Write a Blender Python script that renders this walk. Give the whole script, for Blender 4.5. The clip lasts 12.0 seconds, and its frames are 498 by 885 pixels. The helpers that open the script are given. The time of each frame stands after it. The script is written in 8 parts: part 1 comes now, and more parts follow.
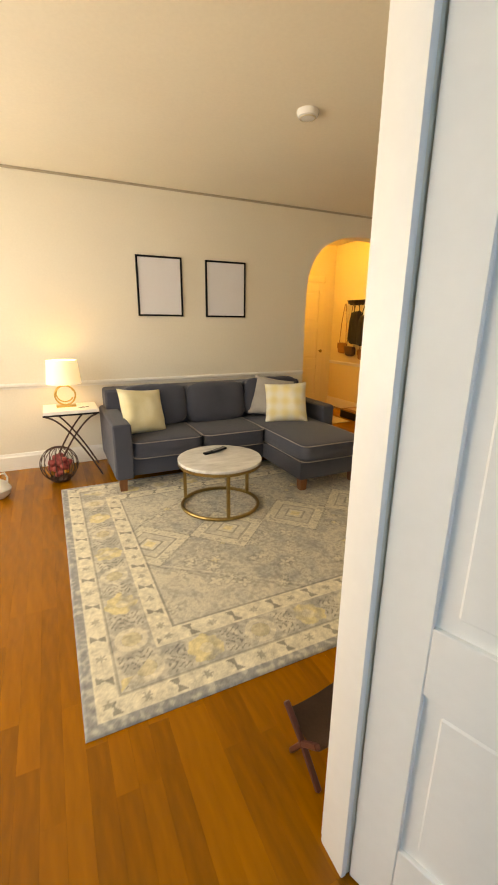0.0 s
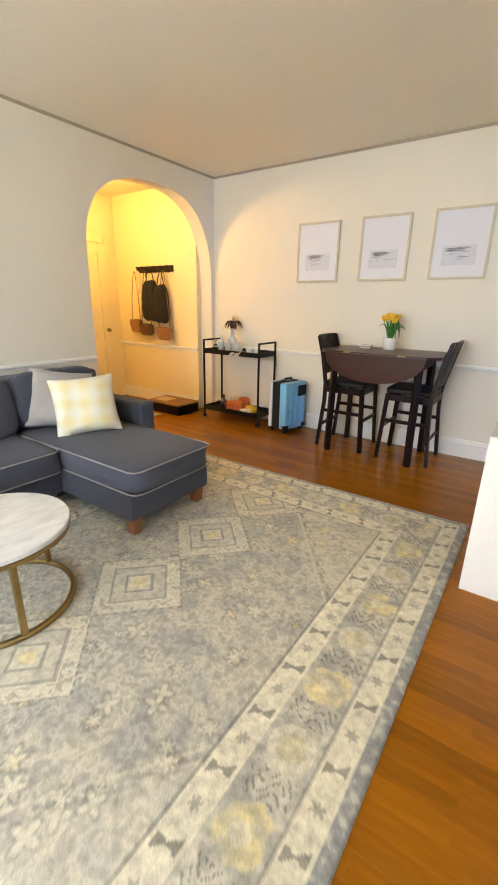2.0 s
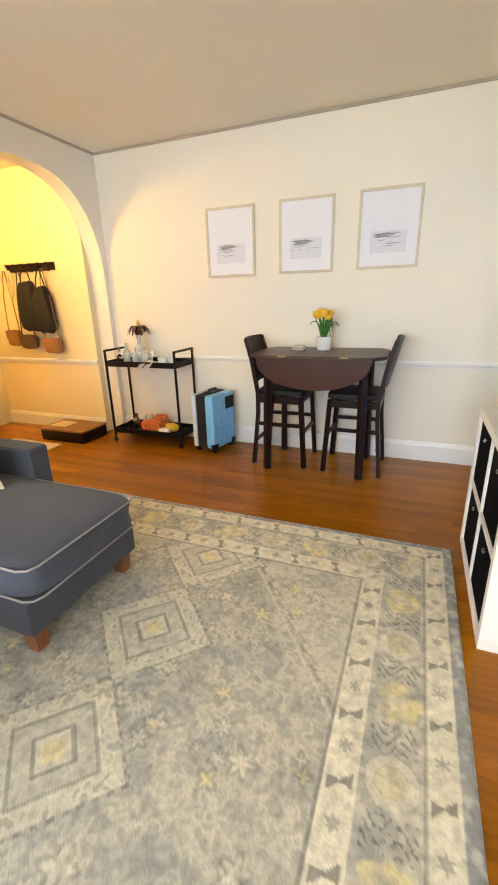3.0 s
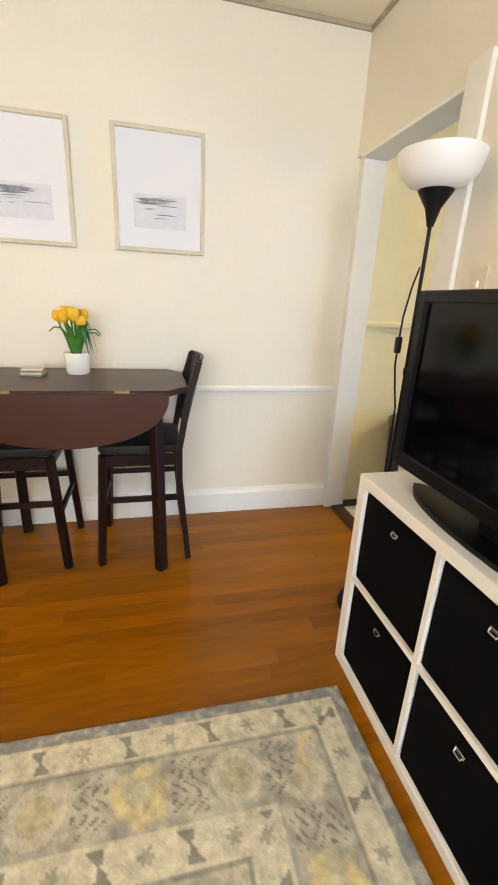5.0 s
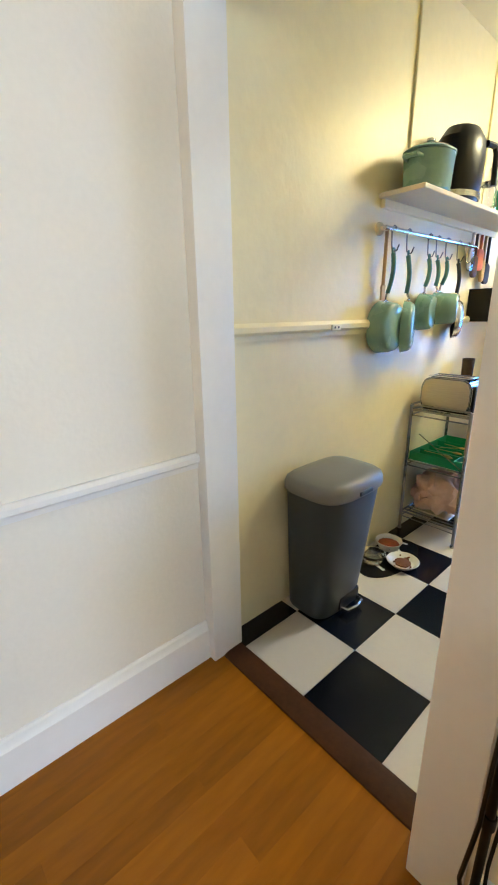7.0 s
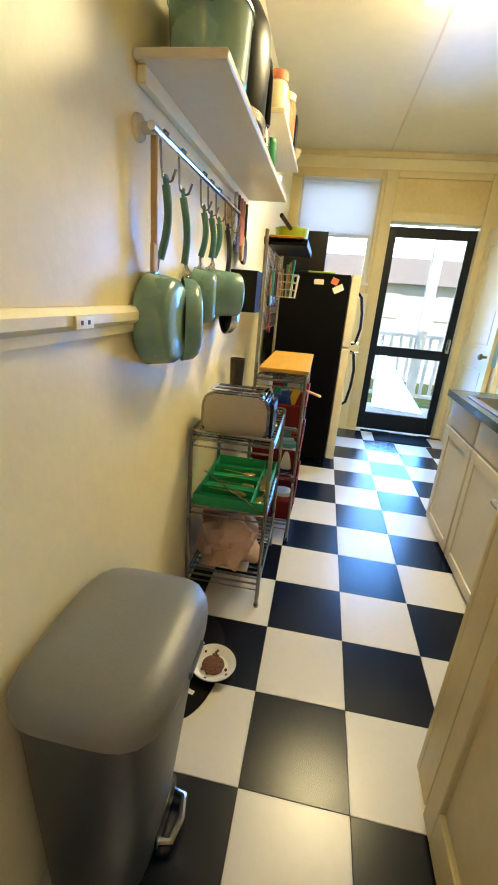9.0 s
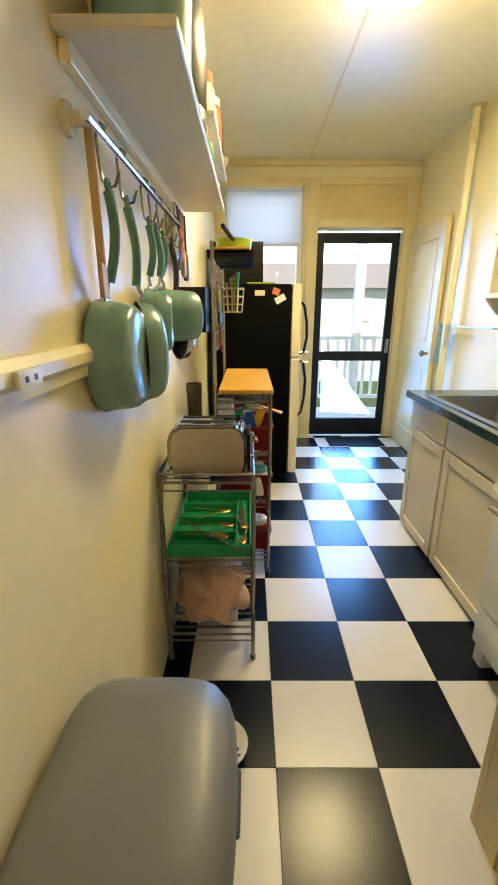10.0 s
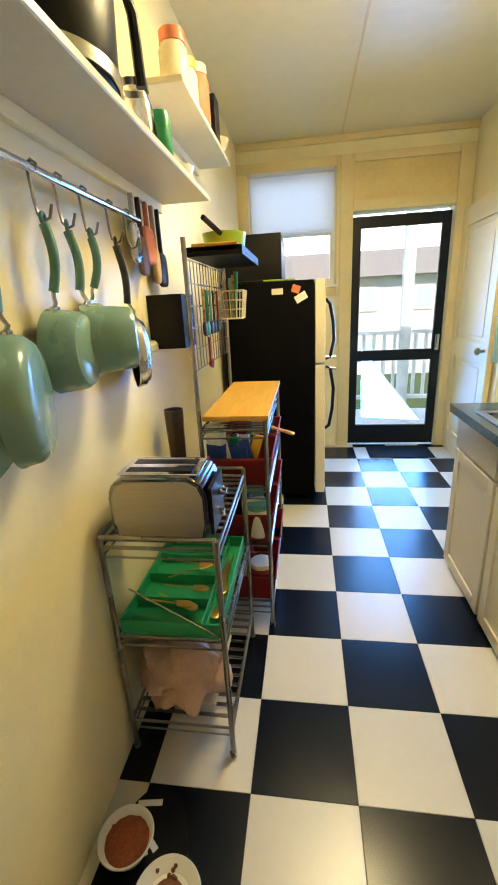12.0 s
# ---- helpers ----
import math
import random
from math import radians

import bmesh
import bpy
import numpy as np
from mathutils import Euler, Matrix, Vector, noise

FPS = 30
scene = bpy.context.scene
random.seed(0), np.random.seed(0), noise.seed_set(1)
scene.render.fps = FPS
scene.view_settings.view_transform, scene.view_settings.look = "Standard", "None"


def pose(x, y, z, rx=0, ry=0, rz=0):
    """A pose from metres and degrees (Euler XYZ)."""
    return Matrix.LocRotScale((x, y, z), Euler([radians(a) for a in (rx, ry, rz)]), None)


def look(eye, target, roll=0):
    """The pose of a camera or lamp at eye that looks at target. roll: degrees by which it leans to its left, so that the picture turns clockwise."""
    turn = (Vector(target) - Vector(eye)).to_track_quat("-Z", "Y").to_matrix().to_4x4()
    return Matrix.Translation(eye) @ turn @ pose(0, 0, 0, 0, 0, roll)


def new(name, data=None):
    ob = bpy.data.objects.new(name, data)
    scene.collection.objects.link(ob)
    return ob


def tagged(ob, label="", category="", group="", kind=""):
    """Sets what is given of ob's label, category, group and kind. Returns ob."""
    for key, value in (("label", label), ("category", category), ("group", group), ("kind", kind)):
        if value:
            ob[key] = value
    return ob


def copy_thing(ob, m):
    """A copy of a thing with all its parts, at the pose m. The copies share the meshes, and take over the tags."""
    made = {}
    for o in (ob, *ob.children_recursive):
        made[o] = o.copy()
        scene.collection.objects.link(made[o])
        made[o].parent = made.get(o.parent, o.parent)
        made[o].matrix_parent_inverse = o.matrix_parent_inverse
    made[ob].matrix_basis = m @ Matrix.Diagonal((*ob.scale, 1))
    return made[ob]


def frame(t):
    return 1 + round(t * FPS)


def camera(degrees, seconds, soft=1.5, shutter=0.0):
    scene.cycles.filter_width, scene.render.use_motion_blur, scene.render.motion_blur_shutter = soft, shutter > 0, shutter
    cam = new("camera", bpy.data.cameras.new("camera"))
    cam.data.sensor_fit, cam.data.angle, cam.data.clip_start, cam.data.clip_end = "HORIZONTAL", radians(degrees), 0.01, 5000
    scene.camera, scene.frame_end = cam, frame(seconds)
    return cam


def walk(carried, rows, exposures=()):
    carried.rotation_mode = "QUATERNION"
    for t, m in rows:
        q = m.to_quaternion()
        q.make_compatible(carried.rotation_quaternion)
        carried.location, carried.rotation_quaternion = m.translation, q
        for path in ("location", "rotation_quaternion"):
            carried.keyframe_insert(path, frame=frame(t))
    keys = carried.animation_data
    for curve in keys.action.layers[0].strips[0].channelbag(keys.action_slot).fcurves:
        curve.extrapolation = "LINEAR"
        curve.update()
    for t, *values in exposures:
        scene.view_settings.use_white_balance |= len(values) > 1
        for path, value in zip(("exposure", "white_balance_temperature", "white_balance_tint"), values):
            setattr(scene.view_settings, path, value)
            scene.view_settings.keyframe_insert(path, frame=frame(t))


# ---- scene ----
cam = camera(62.1, 12.0, soft=1.9)
PATH = [
    (0, (-0.031, 0.052, 1.421), (0.794, 1.785, 0.859), 0.5),
    (0.5, (0.048, 0.381, 1.382), (0.985, 2.051, 0.803), 0.6),
    (1, (0.162, 0.665, 1.368), (1.14, 2.299, 0.759), -0.1),
    (1.5, (0.261, 0.916, 1.359), (1.609, 2.271, 0.77), -1.3),
    (2, (0.430, 1.108, 1.320), (1.990, 2.186, 0.685), 1.0),
    (2.2, (0.549, 1.218, 1.280), (2.158, 2.233, 0.655), 0.7),
    (2.5, (0.702, 1.375, 1.307), (2.335, 2.338, 0.670), -0.3),
    (3, (0.917, 1.563, 1.349), (2.669, 2.272, 0.695), -1.6),
    (4.8, (1.985, 1.916, 1.319), (3.854, 1.564, 0.701), 0.9),
    (5, (2.11, 1.909, 1.323), (3.95, 1.459, 0.682), 2.8),
    (5.5, (2.472, 1.832, 1.319), (4.288, 1.263, 0.704), 0.1),
    (6, (2.811, 1.771, 1.288), (4.571, 1.078, 0.638), -0.0),
    (6.5, (3.157, 1.709, 1.321), (4.711, 0.614, 0.699), 0.2),
    (7, (3.444, 1.497, 1.28), (4.88, 0.238, 0.687), -0.9),
    (7.5, (3.671, 1.337, 1.35), (4.773, -0.208, 0.719), 0.4),
    (9.3, (4.148, 0.711, 1.288), (4.14, -1.178, 0.631), 1.6),
    (9.5, (4.178, 0.678, 1.291), (4.009, -1.203, 0.633), -0.5),
    (10, (4.242, 0.599, 1.307), (4.245, -1.307, 0.7), 0.0),
    (10.5, (4.228, 0.579, 1.316), (4.157, -1.333, 0.732), -0.4),
    (11, (4.205, 0.546, 1.305), (3.942, -1.337, 0.684), 0.5),
    (11.5, (4.128, 0.391, 1.308), (4.169, -1.498, 0.652), -0.9),
    (12, (3.996, 0.219, 1.351), (4.272, -1.661, 0.725), -3.0),
]
EXPOSURE = [(0, -0.55, 9800, 16), (0.5, -0.46, 9300, 16), (1.0, -0.12, 7200, 12), (2.0, 0.20, 6500, 12), (2.5, 0.32, 6400, 12), (5, 0.57, 6450, 10), (5.5, 0.63, 6250, 10), (6.5, 0.52, 6050, 10), (7, 0.38, 5800, 10), (7.5, 0.40, 5350, 10), (9.5, 0.16, 6950, 10), (12, 0.08, 6900, 10)]
walk(cam, [(t, look(eye, target, roll)) for t, eye, target, roll in PATH], EXPOSURE)

# ---------------------------------------------------------------- light
SUN_EL, SUN_ROT = 50, 14
world = bpy.data.worlds.new("sky")
scene.world = world
world.use_nodes = True
wn = world.node_tree.nodes
sky = wn.new("ShaderNodeTexSky")
sky.sky_type = "NISHITA"
sky.sun_disc = False
sky.sun_elevation, sky.sun_rotation = radians(SUN_EL), radians(SUN_ROT)
wn["Background"].inputs["Strength"].default_value = 0.15
world.node_tree.links.new(sky.outputs[0], wn["Background"].inputs["Color"])

sun = new("sun", bpy.data.lights.new("sun", "SUN"))
sun.data.energy, sun.data.angle, sun.data.color = 5.0, radians(0.5), (1.0, 0.95, 0.86)
a, e = radians(SUN_ROT), radians(SUN_EL)
sun.matrix_world = look((0, 0, 0), (-math.sin(a) * math.cos(e), -math.cos(a) * math.cos(e), -math.sin(e)))


def area_light(name, eye, target, w, h, watts, colour):
    lamp = bpy.data.lights.new(name, "AREA")
    lamp.shape, lamp.size, lamp.size_y, lamp.energy, lamp.color = "RECTANGLE", w, h, watts, colour
    ob = new(name, lamp)
    ob.matrix_world = look(eye, target)
    return ob


def bulb_light(name, p, watts, colour, r=0.04):
    lamp = bpy.data.lights.new(name, "POINT")
    lamp.energy, lamp.color, lamp.shadow_soft_size = watts, colour, r
    ob = new(name, lamp)
    ob.location = p
    return ob


DAY = (0.86, 0.935, 1.0)
HALL_LAMP_Z = 2.40
area_light("daylight_west", (-1.93, 1.75, 1.5), (3, 1.75, 1.4), 1.3, 1.5, 74, DAY)
area_light("daylight_west", (-1.93, 3.55, 1.5), (3, 2.6, 1.4), 1.3, 1.5, 66, (0.80, 0.91, 1.0))
area_light("daylight_bedroom", (-0.5, -2.44, 1.45), (-0.5, 3, 1.3), 1.5, 1.4, 50, (0.24, 0.52, 1.0))
area_light("daylight_porch", (3.30, -4.75, 2.85), (3.4, -1.6, 0.2), 2.2, 1.6, 34, (0.20, 0.48, 1.0))
area_light("daylight_yard", (1.35, -6.6, 1.5), (3.3, -3.4, 1.1), 0.8, 2.2, 40, (0.32, 0.58, 1.0))
back_door_light = area_light("daylight_back_door", (3.20, -3.66, 1.12), (4.15, 0.0, 0.35), 0.62, 1.80, 30, (0.06, 0.33, 1.0))
back_door_light.data.spread = radians(120)
bulb_light("table_lamp_bulb", (0.07, 4.22, 0.98), 4.8, (1.0, 0.66, 0.28), 0.04)
bulb_light("hall_lamp_light", (3.35, 5.35, HALL_LAMP_Z), 62, (1.0, 0.60, 0.16), 0.10)
area_light("kitchen_lamp_light", (3.68, -1.50, 2.49), (3.68, -1.50, 0), 0.40, 0.40, 33, (1.0, 0.84, 0.45))
bulb_light("kitchen_bulb", (3.68, -1.50, 2.36), 10.5, (1.0, 0.84, 0.45), 0.18)

# ---------------------------------------------------------------- materials


def material(name, colour, rough=0.6, metal=0.0, vary=0.12, scale=3.0, grain=40.0, bump=0.05, stretch=(1, 1, 1), spec=0.5,
             second=None, sheen=0.0, island=False, obj_rand=0.0, coat=0.0):
    """Base colour varied at two scales, with roughness variation and fine relief, in object space metres."""
    m = bpy.data.materials.new(name)
    m.use_nodes = True
    n, l = m.node_tree.nodes, m.node_tree.links
    bs = n["Principled BSDF"]
    tc = n.new("ShaderNodeTexCoord")
    mp = n.new("ShaderNodeMapping")
    mp.inputs["Scale"].default_value = stretch
    l.new(tc.outputs["Object"], mp.inputs[0])
    big = n.new("ShaderNodeTexNoise")
    big.inputs["Scale"].default_value, big.inputs["Detail"].default_value = scale, 4
    fine = n.new("ShaderNodeTexNoise")
    fine.inputs["Scale"].default_value, fine.inputs["Detail"].default_value = grain, 5
    for t in (big, fine):
        l.new(mp.outputs[0], t.inputs["Vector"])
    mixv = n.new("ShaderNodeMix")
    mixv.inputs[0].default_value = 0.4
    l.new(big.outputs[0], mixv.inputs[2])
    l.new(fine.outputs[0], mixv.inputs[3])
    last = mixv.outputs[0]
    if obj_rand or island:
        src = n.new("ShaderNodeNewGeometry").outputs["Random Per Island"] if island else n.new("ShaderNodeObjectInfo").outputs["Random"]
        m2 = n.new("ShaderNodeMix")
        m2.inputs[0].default_value = obj_rand or 0.4
        l.new(last, m2.inputs[2])
        l.new(src, m2.inputs[3])
        last = m2.outputs[0]
    ramp = n.new("ShaderNodeValToRGB")
    c0 = tuple(max(0, c * (1 - vary)) for c in colour)
    c1 = second or tuple(min(1, c * (1 + vary)) for c in colour)
    ramp.color_ramp.elements[0].position, ramp.color_ramp.elements[1].position = 0.3, 0.7
    ramp.color_ramp.elements[0].color, ramp.color_ramp.elements[1].color = (*c0, 1), (*c1, 1)
    l.new(last, ramp.inputs[0])
    l.new(ramp.outputs[0], bs.inputs["Base Color"])
    rr = n.new("ShaderNodeMapRange")
    rr.inputs[3].default_value, rr.inputs[4].default_value = max(0.02, rough - 0.08), min(1, rough + 0.08)
    l.new(big.outputs[0], rr.inputs[0])
    l.new(rr.outputs[0], bs.inputs["Roughness"])
    bs.inputs["Metallic"].default_value = metal
    bs.inputs["Specular IOR Level"].default_value = spec
    bs.inputs["Sheen Weight"].default_value = sheen
    bs.inputs["Coat Weight"].default_value = coat
    if bump:
        bp = n.new("ShaderNodeBump")
        bp.inputs["Strength"].default_value, bp.inputs["Distance"].default_value = bump, 0.01
        l.new(fine.outputs[0], bp.inputs["Height"])
        l.new(bp.outputs[0], bs.inputs["Normal"])
    return m


def glass(name, colour=(1, 1, 1), rough=0.02, thin=True):
    m = bpy.data.materials.new(name)
    m.use_nodes = True
    n, l = m.node_tree.nodes, m.node_tree.links
    bs = n["Principled BSDF"]
    bs.inputs["Base Color"].default_value = (*colour, 1)
    bs.inputs["Roughness"].default_value = rough
    bs.inputs["Transmission Weight"].default_value = 1.0
    bs.inputs["IOR"].default_value = 1.45
    return m


def glow(name, colour, strength):
    m = bpy.data.materials.new(name)
    m.use_nodes = True
    bs = m.node_tree.nodes["Principled BSDF"]
    bs.inputs["Base Color"].default_value = (0.8, 0.8, 0.78, 1)
    bs.inputs["Emission Color"].default_value = (*colour, 1)
    bs.inputs["Emission Strength"].default_value = strength
    bs.inputs["Roughness"].default_value = 0.5
    return m


WALL = material("warm_white_plaster", (0.80, 0.745, 0.63), 0.62, vary=0.035, scale=1.3, grain=60, bump=0.10)
KWALL = material("cream_gloss_paint", (0.88, 0.785, 0.50), 0.40, vary=0.05, scale=1.7, grain=22, bump=0.14)
HWALL = material("hall_cream_plaster", (0.82, 0.71, 0.44), 0.55, vary=0.04, scale=1.3, grain=60, bump=0.10)
CEIL = material("ceiling_paint", (0.88, 0.81, 0.67), 0.75, vary=0.04, scale=1.0, grain=50, bump=0.06)
KCEIL = material("kitchen_ceiling_gloss", (0.84, 0.77, 0.52), 0.38, vary=0.05, scale=1.4, grain=12, bump=0.10)
TRIM = material("white_trim_paint", (0.82, 0.80, 0.75), 0.36, vary=0.03, scale=3, grain=30, bump=0.06)
DOORW = material("white_door_paint", (0.82, 0.82, 0.80), 0.40, vary=0.03, scale=3, grain=30, bump=0.06)
CREAMT = material("aged_cream_trim", (0.76, 0.62, 0.33), 0.40, vary=0.06, scale=4, grain=30, bump=0.10)
RAILD = material("picture_rail_grey", (0.40, 0.34, 0.25), 0.6, vary=0.1)
OAK = material("oak_strip_floor", (0.225, 0.073, 0.0016), 0.25, vary=0.26, scale=1.6, grain=30, bump=0.03, stretch=(1, 0.16, 1),
               second=(0.44, 0.155, 0.0035), obj_rand=0.14, spec=0.24)
OAKJ = material("oak_strip_floor_far", (0.225, 0.073, 0.0016), 0.25, vary=0.26, scale=1.6, grain=30, bump=0.03, stretch=(1, 0.16, 1),
                second=(0.44, 0.155, 0.0035), island=True, obj_rand=0.14, spec=0.24)
SUBFLOOR = material("dark_gap", (0.10, 0.034, 0.004), 0.8)
THRESH = material("worn_dark_wood", (0.060, 0.022, 0.006), 0.5, spec=0.2, vary=0.35, scale=8, grain=60, bump=0.15)
TILEB = material("black_vinyl_tile", (0.003, 0.005, 0.011), 0.25, vary=0.35, scale=2.5, grain=45, bump=0.012, obj_rand=0.3, spec=0.30)
TILEW = material("cream_vinyl_tile", (0.62, 0.58, 0.50), 0.30, vary=0.05, scale=2.5, grain=45, bump=0.015, obj_rand=0.25)
SMOKE = material("smoked_brown_plastic", (0.055, 0.030, 0.018), 0.22, vary=0.2, bump=0.0)
GROUT = material("tile_bed", (0.10, 0.09, 0.07), 0.8)
SOFA = material("blue_grey_woven_fabric", (0.056, 0.062, 0.088), 0.92, vary=0.20, scale=4, grain=420, bump=0.25, sheen=0.12)
PIPING = material("grey_piping_cord", (0.30, 0.28, 0.28), 0.85, vary=0.1, grain=300, bump=0.1)
PILLOWY = material("pale_yellow_cotton", (0.80, 0.70, 0.36), 0.9, vary=0.14, scale=7, grain=260, bump=0.2, second=(0.84, 0.80, 0.62), sheen=0.2)
PILLOWG = material("grey_linen", (0.38, 0.36, 0.34), 0.9, vary=0.14, scale=9, grain=260, bump=0.25, sheen=0.2)
WALNUT = material("red_brown_wood_legs", (0.22, 0.085, 0.030), 0.45, vary=0.3, scale=6, grain=50, stretch=(1, 1, 0.15))
ESPRESSO = material("espresso_stained_wood", (0.014, 0.005, 0.003), 0.38, spec=0.20, vary=0.4, scale=5, grain=60, stretch=(1, 1, 0.2), bump=0.05)
ESPTOP = material("espresso_table_top", (0.050, 0.014, 0.006), 0.34, spec=0.25, vary=0.35, scale=5, grain=60, stretch=(1, 0.15, 1), bump=0.03)
BLKSEAT = material("black_leatherette", (0.010, 0.009, 0.010), 0.5, spec=0.25, vary=0.2, scale=8, grain=120, bump=0.2)
BRASS = material("antique_brass", (0.36, 0.25, 0.10), 0.32, metal=1.0, vary=0.2, scale=9, grain=70, bump=0.03)
MARBLE = material("white_marble", (0.66, 0.65, 0.62), 0.22, vary=0.16, scale=5, grain=14, stretch=(1, 2.4, 1), bump=0.0, second=(0.84, 0.83, 0.80))
BLACKM = material("black_powder_metal", (0.006, 0.005, 0.005), 0.45, spec=0.2, metal=0.0, vary=0.2, bump=0.03)
BLACKP = material("black_plastic", (0.004, 0.004, 0.005), 0.35, spec=0.25, vary=0.2, bump=0.02)
BLACKF = material("black_fabric_bin", (0.003, 0.003, 0.004), 0.9, spec=0.06, vary=0.3, grain=300, bump=0.2)
SCREEN = material("tv_screen_black", (0.002, 0.002, 0.003), 0.10, spec=0.25, vary=0.1, bump=0.0)
WHITEL = material("white_laminate", (0.88, 0.86, 0.82), 0.42, vary=0.02, bump=0.02)
OAKF = material("pale_oak_frame", (0.62, 0.55, 0.40), 0.5, vary=0.12, scale=8, grain=70, bump=0.05)
PAPER = material("white_paper", (0.78, 0.78, 0.82), 0.75, vary=0.02, bump=0.0)
INKG = material("grey_seascape_ink", (0.68, 0.69, 0.74), 0.8, vary=0.08, scale=18, grain=60, stretch=(1, 0.18, 1.6), bump=0.0)
INKD = material("dark_grey_ink", (0.25, 0.25, 0.28), 0.8, vary=0.4, scale=20, grain=70, stretch=(1, 0.2, 1), bump=0.0)
PANE = material("picture_glass_white", (0.76, 0.76, 0.80), 0.08, vary=0.015, bump=0.0)
CLEAR = glass("clear_glass")
CLOUDY = glass("bar_glassware", (0.93, 0.96, 0.96), 0.06)
CLOUDY.node_tree.nodes["Principled BSDF"].inputs["Transmission Weight"].default_value = 0.62
CLOUDY.node_tree.nodes["Principled BSDF"].inputs["IOR"].default_value = 1.25
SNACK = material("red_orange_foil", (0.50, 0.030, 0.015), 0.35, vary=0.3, scale=24, second=(0.70, 0.20, 0.03), bump=0.15)
TEALG = glass("teal_glass", (0.72, 0.88, 0.88))
STEEL = material("brushed_steel", (0.46, 0.46, 0.46), 0.26, metal=1.0, vary=0.12, scale=6, grain=90, bump=0.03)
BRUSHED = material("brushed_warm_steel", (0.50, 0.46, 0.40), 0.42, metal=1.0, vary=0.16, scale=5, grain=160, stretch=(0.1, 1, 1), bump=0.03)
CHROME = material("chrome", (0.72, 0.73, 0.75), 0.10, metal=1.0, vary=0.05, bump=0.0)
DARKCHROME = material("dark_polished_chrome", (0.26, 0.27, 0.29), 0.12, metal=1.0, vary=0.08, bump=0.0)
WIRE = material("chrome_wire_rack", (0.30, 0.285, 0.26), 0.28, metal=1.0, vary=0.15, bump=0.02)
# Bin body's grey is tinted blue for back-door daylight; the lid is much lighter.
BINGREY = material("grey_plastic_bin_daylit_blue", (0.045, 0.056, 0.070), 0.40, vary=0.08, scale=4, grain=140, bump=0.06)
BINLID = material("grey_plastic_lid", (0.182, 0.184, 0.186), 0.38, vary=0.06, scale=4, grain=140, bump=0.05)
TEAL = material("teal_enamel", (0.19, 0.34, 0.305), 0.26, vary=0.12, scale=8, grain=30, bump=0.02, coat=0.3)
TEALIN = material("pale_teal_enamel", (0.42, 0.60, 0.60), 0.22, vary=0.06, bump=0.01)
TEALH = material("teal_silicone_handle", (0.085, 0.22, 0.18), 0.5, vary=0.15, bump=0.02)
NONSTICK = material("black_nonstick", (0.018, 0.018, 0.019), 0.4, vary=0.2, bump=0.03)
GREENP = material("green_plastic", (0.010, 0.27, 0.115), 0.4, vary=0.12, bump=0.02)
REDP = material("dark_red_plastic", (0.25, 0.012, 0.016), 0.38, vary=0.15, bump=0.02)
ORANGE = material("salmon_plastic", (0.60, 0.18, 0.09), 0.5, vary=0.1, bump=0.02)
YELLOW = material("yellow_plastic", (0.75, 0.46, 0.03), 0.45, vary=0.12, bump=0.02)
LIME = material("lime_enamel", (0.30, 0.47, 0.05), 0.3, vary=0.1, bump=0.02)
BLUEP = material("blue_plastic", (0.02, 0.07, 0.33), 0.4, vary=0.15, bump=0.02)
MINT = material("mint_plastic", (0.15, 0.45, 0.36), 0.4, vary=0.12, bump=0.02)
BAMBOO = material("bamboo_board", (0.60, 0.33, 0.055), 0.42, vary=0.2, scale=6, grain=60, stretch=(1, 0.1, 1), bump=0.04)
WOODL = material("light_wood", (0.50, 0.33, 0.15), 0.55, vary=0.2, scale=8, grain=60, stretch=(1, 1, 0.15), bump=0.05)
PINKBAG = material("pink_paper_bag", (0.55, 0.36, 0.29), 0.7, vary=0.14, scale=10, grain=60, bump=0.2)
CABCREAM = material("cream_cabinet_paint", (0.72, 0.65, 0.50), 0.38, vary=0.05, scale=4, grain=40, bump=0.06)
COUNTER = material("dark_teal_laminate", (0.030, 0.055, 0.062), 0.18, vary=0.35, scale=16, grain=120, bump=0.02)
STOVEW = material("white_stove_enamel", (0.80, 0.79, 0.76), 0.20, vary=0.03, bump=0.01)
FRIDGEB = material("black_fridge_side", (0.002, 0.002, 0.003), 0.5, spec=0.06, vary=0.2, scale=8, grain=300, bump=0.10)
BLIND = material("white_blind_slat", (0.80, 0.80, 0.84), 0.6, vary=0.04, bump=0.02)
bn, bk = BLIND.node_tree.nodes, BLIND.node_tree.links
thin = bn.new("ShaderNodeBsdfTranslucent")
thin.inputs["Color"].default_value = (0.92, 0.92, 0.95, 1)
both = bn.new("ShaderNodeMixShader")
both.inputs[0].default_value = 0.78
bk.new(bn["Principled BSDF"].outputs[0], both.inputs[1])
bk.new(thin.outputs[0], both.inputs[2])
bk.new(both.outputs[0], bn["Material Output"].inputs["Surface"])
CERAM = material("white_ceramic", (0.80, 0.79, 0.76), 0.2, vary=0.03, bump=0.01)
CREAMC = material("cream_ceramic", (0.74, 0.66, 0.48), 0.25, vary=0.06, bump=0.02)
TERRA = material("terracotta_food", (0.24, 0.055, 0.020), 0.8, vary=0.4, scale=60, grain=160, bump=0.5)
KIBBLE = material("brown_pet_food", (0.14, 0.050, 0.016), 0.8, vary=0.4, scale=50, grain=160, bump=0.6)
LEATHER = material("dark_brown_leather", (0.085, 0.045, 0.026), 0.45, vary=0.22, scale=8, grain=90, bump=0.2)
MAHOG = material("reddish_dark_wood", (0.10, 0.028, 0.020), 0.36, vary=0.25, scale=6, grain=60, bump=0.04)
